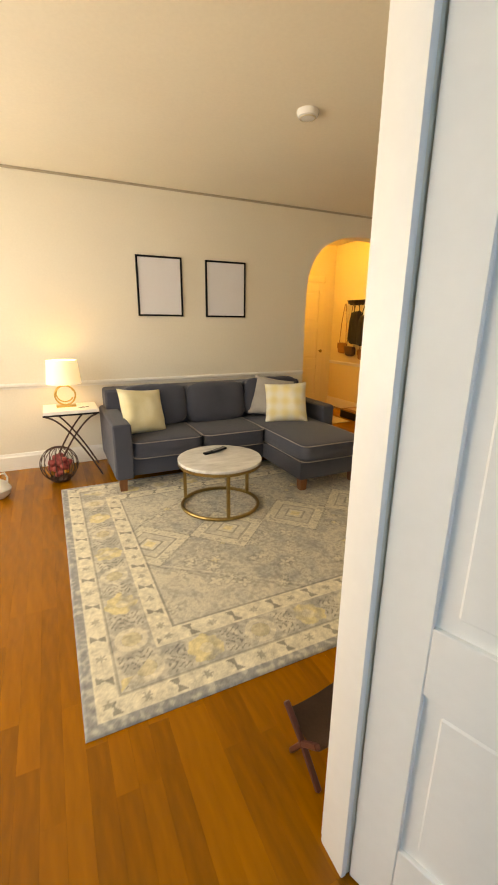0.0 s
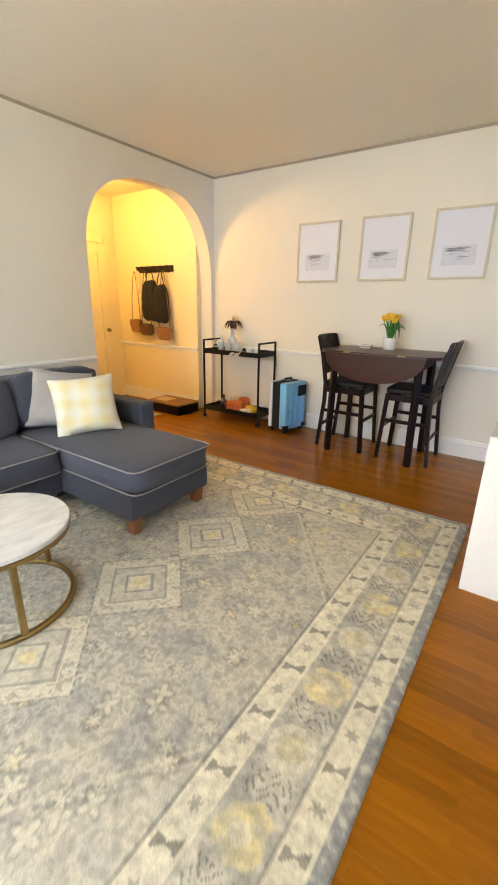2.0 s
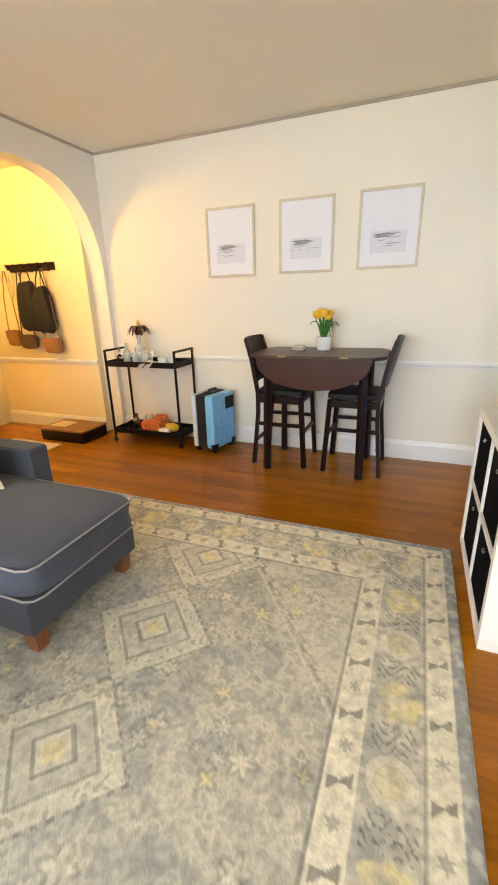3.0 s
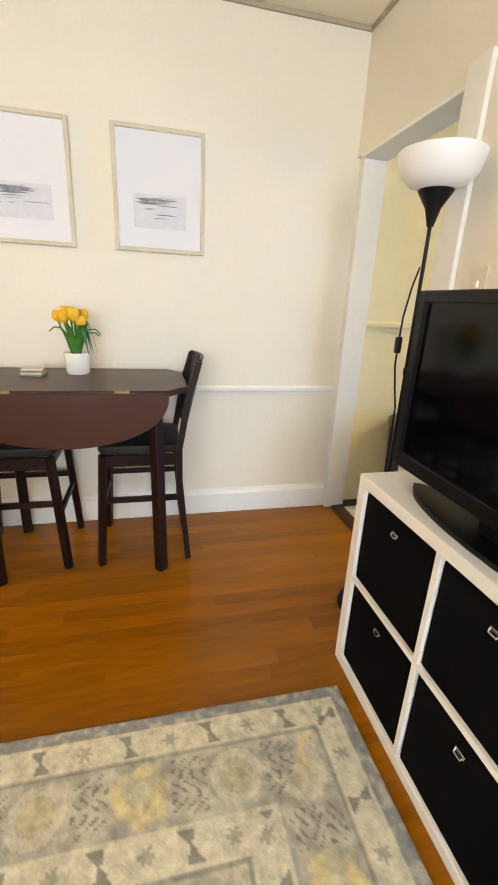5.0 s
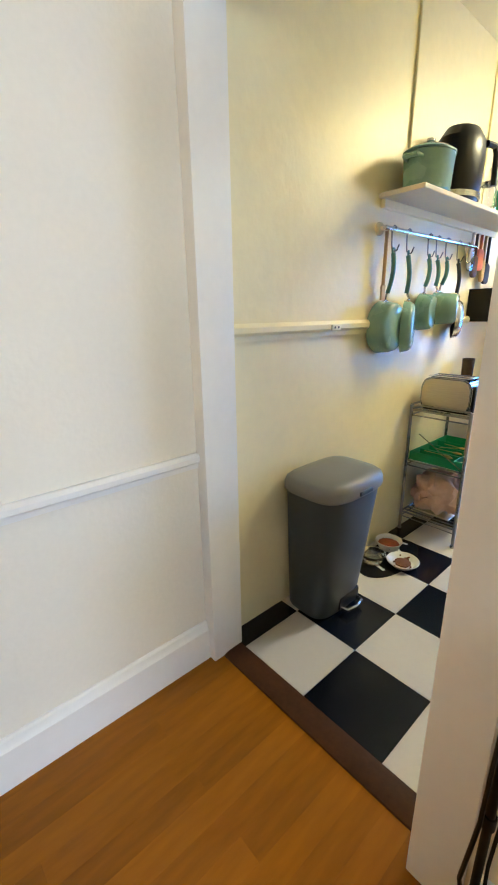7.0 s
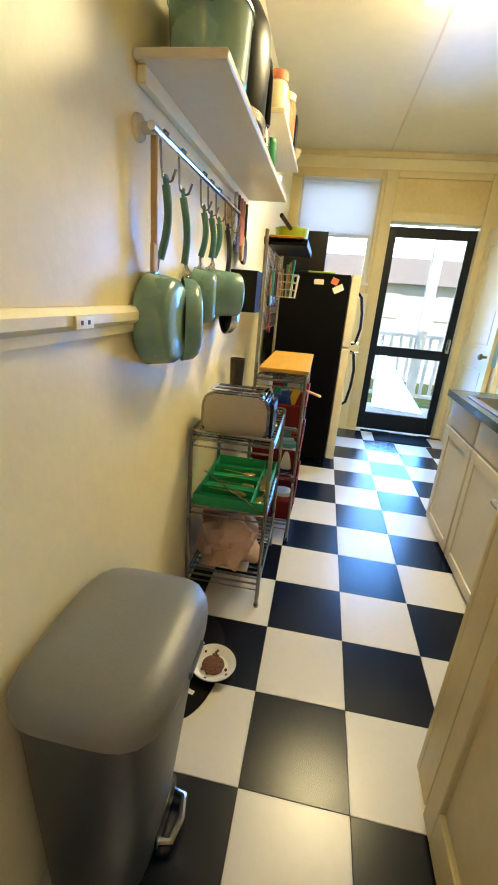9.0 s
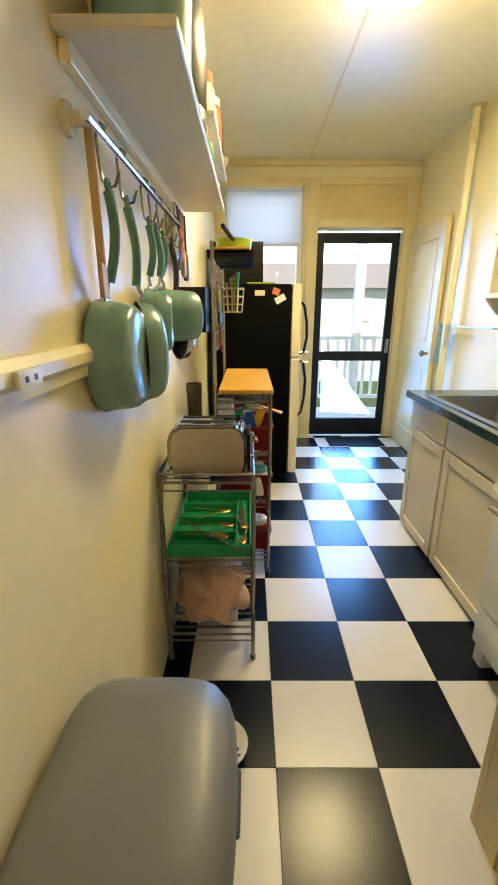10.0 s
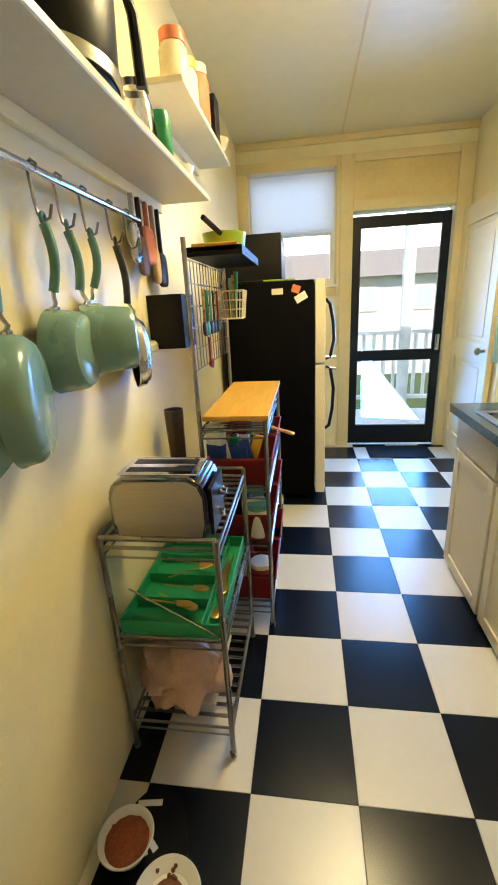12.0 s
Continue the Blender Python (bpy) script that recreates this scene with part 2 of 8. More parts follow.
TANLEA = material("tan_leather", (0.30, 0.14, 0.05), 0.5, vary=0.25, scale=10, grain=90, bump=0.15)
BLACKCL = material("black_cloth", (0.009, 0.008, 0.008), 0.9, vary=0.2, grain=200, bump=0.3)
CASEB = material("ice_blue_polycarbonate", (0.20, 0.50, 0.80), 0.30, vary=0.06, scale=5, grain=90, bump=0.04)
CASEW = material("frost_polycarbonate", (0.62, 0.70, 0.76), 0.35, vary=0.05, bump=0.03)
PETAL = material("yellow_tulip_petal", (0.85, 0.50, 0.02), 0.6, vary=0.15, scale=30, bump=0.05)
LEAFG = material("green_leaf", (0.05, 0.19, 0.03), 0.5, vary=0.3, scale=20, bump=0.05)
REDBALL = material("red_wrapped_balls", (0.32, 0.02, 0.03), 0.5, vary=0.6, scale=26, grain=60, second=(0.50, 0.10, 0.09), bump=0.1)
WICKER = material("dark_wicker", (0.06, 0.026, 0.014), 0.7, vary=0.4, scale=30, grain=120, bump=0.3)
SHADE = glow("lit_linen_shade", (1.0, 0.70, 0.34), 1.0)
TORCH = material("frosted_torchiere_bowl", (0.86, 0.86, 0.88), 0.45, vary=0.02, bump=0.0)
KLAMP = glow("lit_square_lamp_glass", (1.0, 0.80, 0.45), 3.2)
GOLD = material("gold_wire", (0.55, 0.38, 0.13), 0.3, metal=1.0, vary=0.15, bump=0.02)
PORCHW = material("white_porch_paint", (0.72, 0.76, 0.80), 0.8, vary=0.2, scale=6, grain=50, stretch=(1, 0.1, 1), bump=0.2)
SIDING = material("pale_siding", (0.80, 0.81, 0.82), 0.8, vary=0.06, scale=2, grain=20)
LAWN = material("lawn", (0.06, 0.10, 0.03), 0.95, vary=0.4, scale=0.7, grain=30, bump=0.3)
BLACKD = material("black_storm_door", (0.007, 0.010, 0.016), 0.35, spec=0.25, vary=0.2, bump=0.03)
TRANSOM = material("amber_transom_paint", (0.76, 0.58, 0.26), 0.35, vary=0.1, bump=0.05)
JUTE = material("beige_mat", (0.55, 0.45, 0.29), 0.95, vary=0.12, scale=12, grain=200, bump=0.3)
CARD = material("brown_cardboard", (0.24, 0.13, 0.05), 0.8, vary=0.2, scale=8, bump=0.05)
LABELR = material("red_packaging", (0.45, 0.03, 0.02), 0.4, vary=0.3, scale=40, second=(0.75, 0.50, 0.12), bump=0.0)
AMBERJ = material("dark_amber_jar", (0.10, 0.030, 0.010), 0.15, vary=0.2, bump=0.0)
RUBBERM = material("black_rubber_mat", (0.006, 0.006, 0.006), 0.7, spec=0.1, vary=0.2, bump=0.05)


def plaid(name, c0, c1):
    """Woven checks: broad soft bands both ways."""
    m = bpy.data.materials.new(name)
    m.use_nodes = True
    n, l = m.node_tree.nodes, m.node_tree.links
    tc = n.new("ShaderNodeTexCoord")
    facs = []
    for d in ("X", "Z"):
        w = n.new("ShaderNodeTexWave")
        w.bands_direction = d
        w.inputs["Scale"].default_value, w.inputs["Distortion"].default_value = 2.6, 0.4
        l.new(tc.outputs["Object"], w.inputs["Vector"])
        facs.append(w.outputs["Fac"])
    mx = n.new("ShaderNodeMath")
    mx.operation = "ADD"
    l.new(facs[0], mx.inputs[0])
    l.new(facs[1], mx.inputs[1])
    hf = n.new("ShaderNodeMath")
    hf.operation = "MULTIPLY"
    hf.inputs[1].default_value = 0.5
    l.new(mx.outputs[0], hf.inputs[0])
    r = n.new("ShaderNodeValToRGB")
    r.color_ramp.elements[0].position, r.color_ramp.elements[1].position = 0.10, 0.80
    r.color_ramp.elements[0].color, r.color_ramp.elements[1].color = (*c0, 1), (*c1, 1)
    l.new(hf.outputs[0], r.inputs[0])
    l.new(r.outputs[0], n["Principled BSDF"].inputs["Base Color"])
    n["Principled BSDF"].inputs["Roughness"].default_value = 0.92
    fz = n.new("ShaderNodeTexNoise")
    fz.inputs["Scale"].default_value = 240
    l.new(tc.outputs["Object"], fz.inputs["Vector"])
    bp = n.new("ShaderNodeBump")
    bp.inputs["Strength"].default_value, bp.inputs["Distance"].default_value = 0.25, 0.005
    l.new(fz.outputs[0], bp.inputs["Height"])
    l.new(bp.outputs[0], n["Principled BSDF"].inputs["Normal"])
    return m


SINKS = material("satin_sink_steel", (0.30, 0.30, 0.30), 0.34, metal=1.0, vary=0.15, scale=5, grain=120, bump=0.04)
PLAID = plaid("yellow_white_check", (0.80, 0.70, 0.38), (0.82, 0.79, 0.66))

# ---------------------------------------------------------------- builders


def box(bm, lo, hi, bev=0.0, seg=1):
    c = [(a + b) / 2 for a, b in zip(lo, hi)]
    s = [abs(b - a) for a, b in zip(lo, hi)]
    r = bmesh.ops.create_cube(bm, size=1, matrix=Matrix.LocRotScale(c, None, s))
    if bev:
        edges = list({ed for v in r["verts"] for ed in v.link_edges})
        bmesh.ops.bevel(bm, geom=edges, offset=min(bev, min(s) * 0.45), segments=seg, profile=0.7, affect="EDGES")
    return bm


def rod(bm, p0, p1, r0, r1=None, seg=12):
    p0, p1 = Vector(p0), Vector(p1)
    d = p1 - p0
    m = Matrix.Translation((p0 + p1) / 2) @ d.to_track_quat("Z", "Y").to_matrix().to_4x4()
    bmesh.ops.create_cone(bm, cap_ends=True, segments=seg, radius1=r0, radius2=r0 if r1 is None else r1, depth=d.length, matrix=m)
    return bm


def bar(bm, p0, p1, w, h, bev=0.0, up=(0, 0, 1)):
    """A square-section bar from p0 to p1, w wide and h high."""
    p0, p1 = Vector(p0), Vector(p1)
    d = p1 - p0
    z = d.normalized()
    x = Vector(up).cross(z)
    x = x.normalized() if x.length > 1e-4 else Vector((1, 0, 0))
    y = z.cross(x)
    m = Matrix((x, y, z)).transposed().to_4x4()
    m.translation = (p0 + p1) / 2
    r = bmesh.ops.create_cube(bm, size=1, matrix=m @ Matrix.Diagonal((w, h, d.length, 1)))
    if bev:
        edges = list({ed for v in r["verts"] for ed in v.link_edges})
        bmesh.ops.bevel(bm, geom=edges, offset=bev, segments=1, affect="EDGES")
    return bm


def lathe(bm, profile, seg=24, m=None):
    """Turns a list of (radius, height) round the z axis."""
    m = m or Matrix()
    rings = []
    for r, z in profile:
        if r < 1e-5:
            rings.append([bm.verts.new(m @ Vector((0, 0, z)))])
        else:
            rings.append([bm.verts.new(m @ Vector((r * math.cos(2 * math.pi * i / seg), r * math.sin(2 * math.pi * i / seg), z))) for i in range(seg)])
    for q, s in zip(rings, rings[1:]):
        for i in range(seg):
            j = (i + 1) % seg
            if len(q) == 1 and len(s) == 1:
                continue
            if len(q) == 1:
                bm.faces.new((q[0], s[i], s[j]))
            elif len(s) == 1:
                bm.faces.new((q[i], q[j], s[0]))
            else:
                bm.faces.new((q[i], q[j], s[j], s[i]))
    return bm


def tube(bm, pts, r, seg=8, closed=False):
    pts = [Vector(p) for p in pts]
    n = len(pts)
    rings = []
    side = None
    for i, p in enumerate(pts):
        a = pts[i - 1] if (i or closed) else p
        b = pts[(i + 1) % n] if (i < n - 1 or closed) else p
        d = (b - a).normalized()
        if side is None:
            side = d.orthogonal().normalized()
        side = (side - d * side.dot(d)).normalized()
        up = d.cross(side)
        rings.append([bm.verts.new(p + r * (math.cos(2 * math.pi * k / seg) * side + math.sin(2 * math.pi * k / seg) * up)) for k in range(seg)])
    pairs = list(zip(rings, rings[1:])) + ([(rings[-1], rings[0])] if closed else [])
    for q, s in pairs:
        for k in range(seg):
            bm.faces.new((q[k], q[(k + 1) % seg], s[(k + 1) % seg], s[k]))
    if not closed:
        bm.faces.new(rings[0][::-1])
        bm.faces.new(rings[-1])
    return bm


def arc(c, r, a0, a1, n=16, plane="xy", squash=1.0):
    out = []
    for i in range(n + 1):
        a = radians(a0 + (a1 - a0) * i / n)
        u, v = r * math.cos(a), r * squash * math.sin(a)
        d = {"xy": (u, v, 0), "xz": (u, 0, v), "yz": (0, u, v)}[plane]
        out.append(tuple(p + q for p, q in zip(c, d)))
    return out


def slab(bm, outline, z0, z1):
    """An outline of (x, y) with thickness from z0 to z1."""
    lo = [bm.verts.new((x, y, z0)) for x, y in outline]
    hi = [bm.verts.new((x, y, z1)) for x, y in outline]
    n = len(outline)
    bm.faces.new(lo[::-1])
    bm.faces.new(hi)
    for i in range(n):
        bm.faces.new((lo[i], lo[(i + 1) % n], hi[(i + 1) % n], hi[i]))
    return bm


def turned(bm, m):
    bmesh.ops.transform(bm, matrix=m, verts=bm.verts)
    return bm


def cushion(bm, c, s, power=5.0, n=10, puff=0.0, wob=0.0):
    """A soft block: a cube grid drawn towards a rounded box, with a swollen top and uneven faces."""
    start = len(bm.verts)
    r = bmesh.ops.create_cube(bm, size=2)
    edges = list({ed for v in r["verts"] for ed in v.link_edges})
    bmesh.ops.subdivide_edges(bm, edges=edges, cuts=n, use_grid_fill=True)
    bm.verts.ensure_lookup_table()
    for v in bm.verts[start:]:
        x, y, z = v.co
        k = (abs(x) ** power + abs(y) ** power + abs(z) ** power) ** (1 / power)
        x, y, z = x / k, y / k, z / k
        if puff:
            z += puff * max(0, 1 - x * x) * max(0, 1 - y * y) * (1 if z > 0 else 0.0)
        w = wob * noise.noise(Vector((x * 2 + c[0] * 7, y * 2 + c[1] * 5, z * 2 + c[2] * 3)))
        v.co = (c[0] + s[0] / 2 * x * (1 + w), c[1] + s[1] / 2 * y * (1 + w), c[2] + s[2] / 2 * z * (1 + w))
    return bm


def pillow(bm, w, h, t, n=14):
    """A plump square cushion in the xz plane, thick along y, with drawn-out corners."""
    sides = []
    for sgn in (-1, 1):
        g = []
        for i in range(n + 1):
            row = []
            for j in range(n + 1):
                u, v = 2 * i / n - 1, 2 * j / n - 1
                f = max(0.0, (1 - u ** 4) * (1 - v ** 4)) ** 0.55
                pinch = 1 - 0.07 * (1 - u * u) * abs(v) ** 3
                pinch2 = 1 - 0.07 * (1 - v * v) * abs(u) ** 3
                d = 0.10 * noise.noise(Vector((u * 2.1, v * 2.3, sgn + w)))
                row.append(bm.verts.new((u * w / 2 * pinch2, sgn * t / 2 * f * (1 + d * 3), v * h / 2 * pinch)))
            g.append(row)
        for i in range(n):
            for j in range(n):
                q = (g[i][j], g[i + 1][j], g[i + 1][j + 1], g[i][j + 1])
                bm.faces.new(q if sgn < 0 else q[::-1])
        sides.append(g)
    bmesh.ops.remove_doubles(bm, verts=bm.verts, dist=1e-5)
    return bm


def B():
    return bmesh.new()


def mesh_of(name, bm, mat, angle=35):
    me = bpy.data.meshes.new(name)
    bmesh.ops.recalc_face_normals(bm, faces=bm.faces)
    bm.to_mesh(me)
    bm.free()
    me.materials.append(mat)
    me.shade_smooth()
    me.set_sharp_from_angle(angle=radians(angle))
    return me


def part(name, bm, mat, parent=None, label=""):
    ob = new(name, mesh_of(name, bm, mat))
    ob.parent = parent
    if label:
        tagged(ob, label)
    return ob


def thing(name, p, label, category, group="", rz=0):
    ob = new(name)
    ob.empty_display_size = 0.1
    ob.matrix_basis = pose(p[0], p[1], p[2], 0, 0, rz)
    return tagged(ob, label, category, group)


def whole(name, bm, mat, p, label, category, group="", rz=0, rx=0, ry=0):
    ob = new(name, mesh_of(name, bm, mat))
    ob.matrix_basis = pose(p[0], p[1], p[2], rx, ry, rz)
    return tagged(ob, label, category, group)


def setting(name, bm, mat, label=""):
    ob = new(name, mesh_of(name, bm, mat))
    return tagged(ob, label, kind="structure")


# ---------------------------------------------------------------- shell
X0, X1 = -2.0, 4.548          # living room, west and east faces
Y0, Y1 = 0.78, 4.497          # south and north faces
ZC = 2.654
SY = 0.64                     # kitchen / bedroom face of the south wall
KX0, KX1, KY0, KZC, KZ = 2.68, 4.565, -3.72, 2.60, 0.012
HX0, HX1, HY0, HY1, HZC = 2.0, 4.42, 4.67, 6.12, 2.62
DX0, DX1, DZ = 3.68, 4.498, 2.095       # opening to the kitchen
BX0, BX1, BZ = -0.42, 0.528, 2.06       # bedroom doorway
YB, SYB, XS = 0.690, 0.605, 2.30        # thinner wall of the bedroom, up to the step at XS

b = B()
for lo, hi in (((X0, SYB, 0), (BX0, YB, ZC)), ((BX0, SYB, BZ), (BX1, YB, ZC)), ((BX1, SYB, 0), (XS, YB, ZC)), ((XS, SYB, 0), (DX0, Y0, ZC)),
               ((DX0, SY, DZ), (DX1, Y0, ZC)), ((DX1, SY, 0), (X1, Y0 - 0.035, DZ)), ((DX1, SY, DZ), (X1, Y0, ZC))):
    box(b, lo, hi)
setting("wall_south", b, WALL, "warm white plaster wall with two doorways")

b = B()
box(b, (X1, SY, 0), (X1 + 0.14, Y1 + 0.17, ZC))
setting("wall_east", b, WALL, "warm white plaster wall behind the drop-leaf table")

# north wall with the arched opening
AC, AW, AS, AH = 3.655, 0.832, 1.55, 0.865
pts = [(X0, 0), (AC - AW, 0)]
for i in range(33):
    th = math.pi * (1 - i / 32)
    cx, sx = math.cos(th), math.sin(th)
    k = 2 / (3.0 - 0.75 * i / 32)      # the shoulder next to the corner is rounder
    pts.append((AC + AW * math.copysign(abs(cx) ** k, cx), AS + AH * abs(sx) ** k))
pts += [(AC + AW, 0), (X1, 0), (X1, ZC), (X0, ZC)]
b = B()
slab(b, pts, 0, 0.17)
turned(b, Matrix(((1, 0, 0, 0), (0, 0, 1, Y1), (0, 1, 0, 0), (0, 0, 0, 1))))
bmesh.ops.triangulate(b, faces=[f for f in b.faces if len(f.verts) > 4])
setting("wall_north", b, WALL, "warm white plaster wall with an arched opening")

# west wall with two windows
b = B()
W1, W2, WZ0, WZ1 = (1.1, 2.4), (2.9, 4.2), 0.75, 2.25
for y0, y1, z0, z1 in ((SYB, W1[0], 0, ZC), (W1[1], W2[0], 0, ZC), (W2[1], Y1 + 0.17, 0, ZC)):
    box(b, (X0 - 0.14, y0, z0), (X0, y1, z1))
for w in (W1, W2):
    box(b, (X0 - 0.14, w[0], 0), (X0, w[1], WZ0))
    box(b, (X0 - 0.14, w[0], WZ1), (X0, w[1], ZC))
setting("wall_west", b, WALL, "warm white plaster wall with two windows")

b = B()
box(b, (X0 - 0.14, SYB, ZC), (X1 + 0.14, Y1 + 0.17, ZC + 0.12))
setting("ceiling", b, CEIL, "plain off-white living room ceiling")

# hall behind the arch
b = B()
box(b, (HX1, HY0, 0), (HX1 + 0.12, HY1 + 0.12, HZC))
setting("wall_hall_east", b, HWALL, "cream hall wall with coat hooks")
b = B()
box(b, (HX0, HY1, 0), (HX1, HY1 + 0.12, HZC))
setting("wall_hall_north", b, HWALL, "cream hall wall with a panelled door")
b = B()
box(b, (HX0 - 0.12, HY0, 0), (HX0, HY1 + 0.12, HZC))
setting("wall_hall_west", b, HWALL, "cream hall wall")
b = B()
box(b, (HX0 - 0.12, HY0, HZC), (HX1 + 0.12, HY1 + 0.12, HZC + 0.1))
setting("ceiling_hall", b, CEIL, "cream hall ceiling")

# kitchen walls
PX = 3.64                      # east face of the closet partition
b = B()
box(b, (KX1, KY0, 0), (KX1 + 0.14, SY, KZC))
setting("wall_kitchen_east", b, KWALL, "glossy cream kitchen wall with hanging pots")
b = B()
box(b, (KX0 - 0.14, KY0 - 0.14, 0), (KX0, -0.13, KZC))
setting("wall_kitchen_west", b, KWALL, "glossy cream kitchen wall behind the sink")
b = B()
box(b, (KX0 - 0.14, -0.13, 0), (PX, -0.01, KZC))
box(b, (PX - 0.12, -0.01, 0), (PX, SY, KZC))
setting("wall_kitchen_closet", b, KWALL, "cream partition beside the stove")
b = B()
DKX0, DKX1, DKZ = 2.80, 3.60, 2.045
WKX0, WKX1, WKZ0, WKZ1 = 3.74, 4.47, 1.50, 2.38
TRZ0, TRZ1 = 2.13, 2.43
F0, F1 = KY0 - 0.14, KY0
box(b, (KX0, F0, 0), (DKX0, F1, KZC))
box(b, (DKX0, F0, DKZ), (DKX1, F1, KZC))
box(b, (DKX1, F0, 0), (WKX0, F1, KZC))
box(b, (WKX0, F0, 0), (WKX1, F1, WKZ0))
box(b, (WKX0, F0, WKZ1), (WKX1, F1, KZC))
box(b, (WKX1, F0, 0), (KX1 + 0.14, F1, KZC))
setting("wall_kitchen_south", b, KWALL, "cream kitchen wall with a back door and window")
b = B()
box(b, (KX0 - 0.14, KY0 - 0.14, KZC), (KX1 + 0.14, SY, KZC + 0.1))
setting("ceiling_kitchen", b, KCEIL, "glossy cream kitchen ceiling")
b = B()
box(b, (3.70, -3.70, KZC - 0.004), (3.712, 0.6, KZC - 0.0005))
setting("trim_ceiling_seam", b, CREAMT, "thin seam strip along the kitchen ceiling")

# bedroom at the start of the walk
b = B()
for lo, hi in (((X0 - 0.14, -2.6, 0), (X0, SYB, ZC)), ((2.40, -2.6, 0), (2.52, SYB, ZC)), ((X0, -2.6, 0), (-1.3, -2.48, ZC)),
               ((0.3, -2.6, 0), (2.4, -2.48, ZC)), ((-1.3, -2.6, 0), (0.3, -2.48, 0.7)), ((-1.3, -2.6, 2.2), (0.3, -2.48, ZC))):
    box(b, lo, hi)
setting("wall_bedroom", b, WALL, "plain white bedroom walls")
b = B()
box(b, (X0 - 0.14, -2.6, ZC), (2.52, SYB, ZC + 0.12))
setting("ceiling_bedroom", b, CEIL, "plain bedroom ceiling")

# ---------------------------------------------------------------- trim


def rail_profile(p0, p1, out, z, name, mat=TRIM, d=0.022, h=0.052):
    """A moulded rail from p0 to p1 (x, y), standing out along out."""
    b = B()
    o = Vector((out[0], out[1], 0))
    q0, q1 = Vector((*p0, 0)), Vector((*p1, 0))
    prof = [(0, -h / 2), (d * 0.45, -h / 2), (d * 0.55, -h * 0.2), (d, -h * 0.02), (d, h * 0.28), (d * 0.6, h / 2), (0, h / 2)]
    r0 = [b.verts.new(q0 + o * u + Vector((0, 0, z + v))) for u, v in prof]
    r1 = [b.verts.new(q1 + o * u + Vector((0, 0, z + v))) for u, v in prof]
    n = len(prof)
    for i in range(n):
        b.faces.new((r0[i], r0[(i + 1) % n], r1[(i + 1) % n], r1[i]))
    b.faces.new(r0)
    b.faces.new(r1[::-1])
    return setting(name, b, mat, "moulded painted chair rail")


RZ = 0.815
rail_profile((X1, Y0 - 0.014), (X1, Y1), (-1, 0), RZ, "trim_chair_rail_east")
rail_profile((X0, Y1), (AC - AW - 0.01, Y1), (0, -1), RZ, "trim_chair_rail_north")
rail_profile((XS, Y0), (DX0 - 0.115, Y0), (0, 1), RZ, "trim_chair_rail_south")
rail_profile((BX1 + 0.12, YB), (XS, YB), (0, 1), RZ, "trim_chair_rail_bedroom")
rail_profile((HX1, HY0), (HX1, HY1), (-1, 0), 0.76, "trim_chair_rail_hall")
rail_profile((KX1, -3.0), (KX1, SY), (-1, 0), 1.218, "trim_chair_rail_kitchen", KWALL, 0.026, 0.06)


def baseboard(p0, p1, out, name, h=0.165, mat=TRIM):
    b = B()
    o = Vector((out[0], out[1], 0))
    q0, q1 = Vector((*p0, 0)), Vector((*p1, 0))
    prof = [(0, 0.001), (0.022, 0.001), (0.022, h * 0.80), (0.014, h * 0.86), (0.012, h * 0.96), (0.006, h), (0, h)]
    r0 = [b.verts.new(q0 + o * u + Vector((0, 0, v))) for u, v in prof]
    r1 = [b.verts.new(q1 + o * u + Vector((0, 0, v))) for u, v in prof]
    n = len(prof)
    for i in range(n):
        b.faces.new((r0[i], r0[(i + 1) % n], r1[(i + 1) % n], r1[i]))
    b.faces.new(r0)
    b.faces.new(r1[::-1])
    return setting(name, b, mat, "painted wooden baseboard")


baseboard((X1, Y0 - 0.014), (X1, Y1), (-1, 0), "baseboard_east")
baseboard((X0, Y1), (AC - AW, Y1), (0, -1), "baseboard_north")
baseboard((XS, Y0), (DX0 - 0.115, Y0), (0, 1), "baseboard_south")
baseboard((BX1 + 0.12, YB), (XS, YB), (0, 1), "baseboard_bedroom")
baseboard((HX1, HY0), (HX1, HY1), (-1, 0), "baseboard_hall", 0.15)
baseboard((HX0, HY1), (3.36, HY1), (0, -1), "baseboard_hall_north", 0.15)

# thin dark picture rail under the ceiling
for nm, lo, hi in (("north", (X0, Y1 - 0.012, ZC - 0.020), (X1, Y1 - 0.0005, ZC - 0.001)),
                   ("east", (X1 - 0.012, Y0, ZC - 0.020), (X1 - 0.0005, Y1 - 0.013, ZC - 0.001)),
                   ("south", (XS, Y0 + 0.0005, ZC - 0.020), (X1 - 0.013, Y0 + 0.012, ZC - 0.001))):
    b = B()
    box(b, lo, hi)
    setting("trim_picture_rail_" + nm, b, RAILD, "thin grey-brown moulding at the ceiling")


def casing(name, pieces, mat, label):
    b = B()
    for lo, hi in pieces:
        box(b, lo, hi, 0.006, 2)
    return setting(name, b, mat, label)


# opening to the kitchen
casing("trim_kitchen_opening", [((DX1 - 0.002, SY - 0.012, 0), (X1 - 0.001, Y0 - 0.015, DZ + 0.003)),
                                ((DX0 - 0.105, Y0 + 0.0005, 0), (DX0 + 0.012, Y0 + 0.022, DZ + 0.05)),
                                ((DX0 - 0.001, SY - 0.010, 0), (DX0 + 0.016, Y0 - 0.0005, DZ)),
                                ((DX0 + 0.017, SY - 0.010, DZ - 0.016), (DX1 - 0.003, Y0 + 0.004, DZ + 0.0005))],
       TRIM, "white painted casing of the kitchen opening")
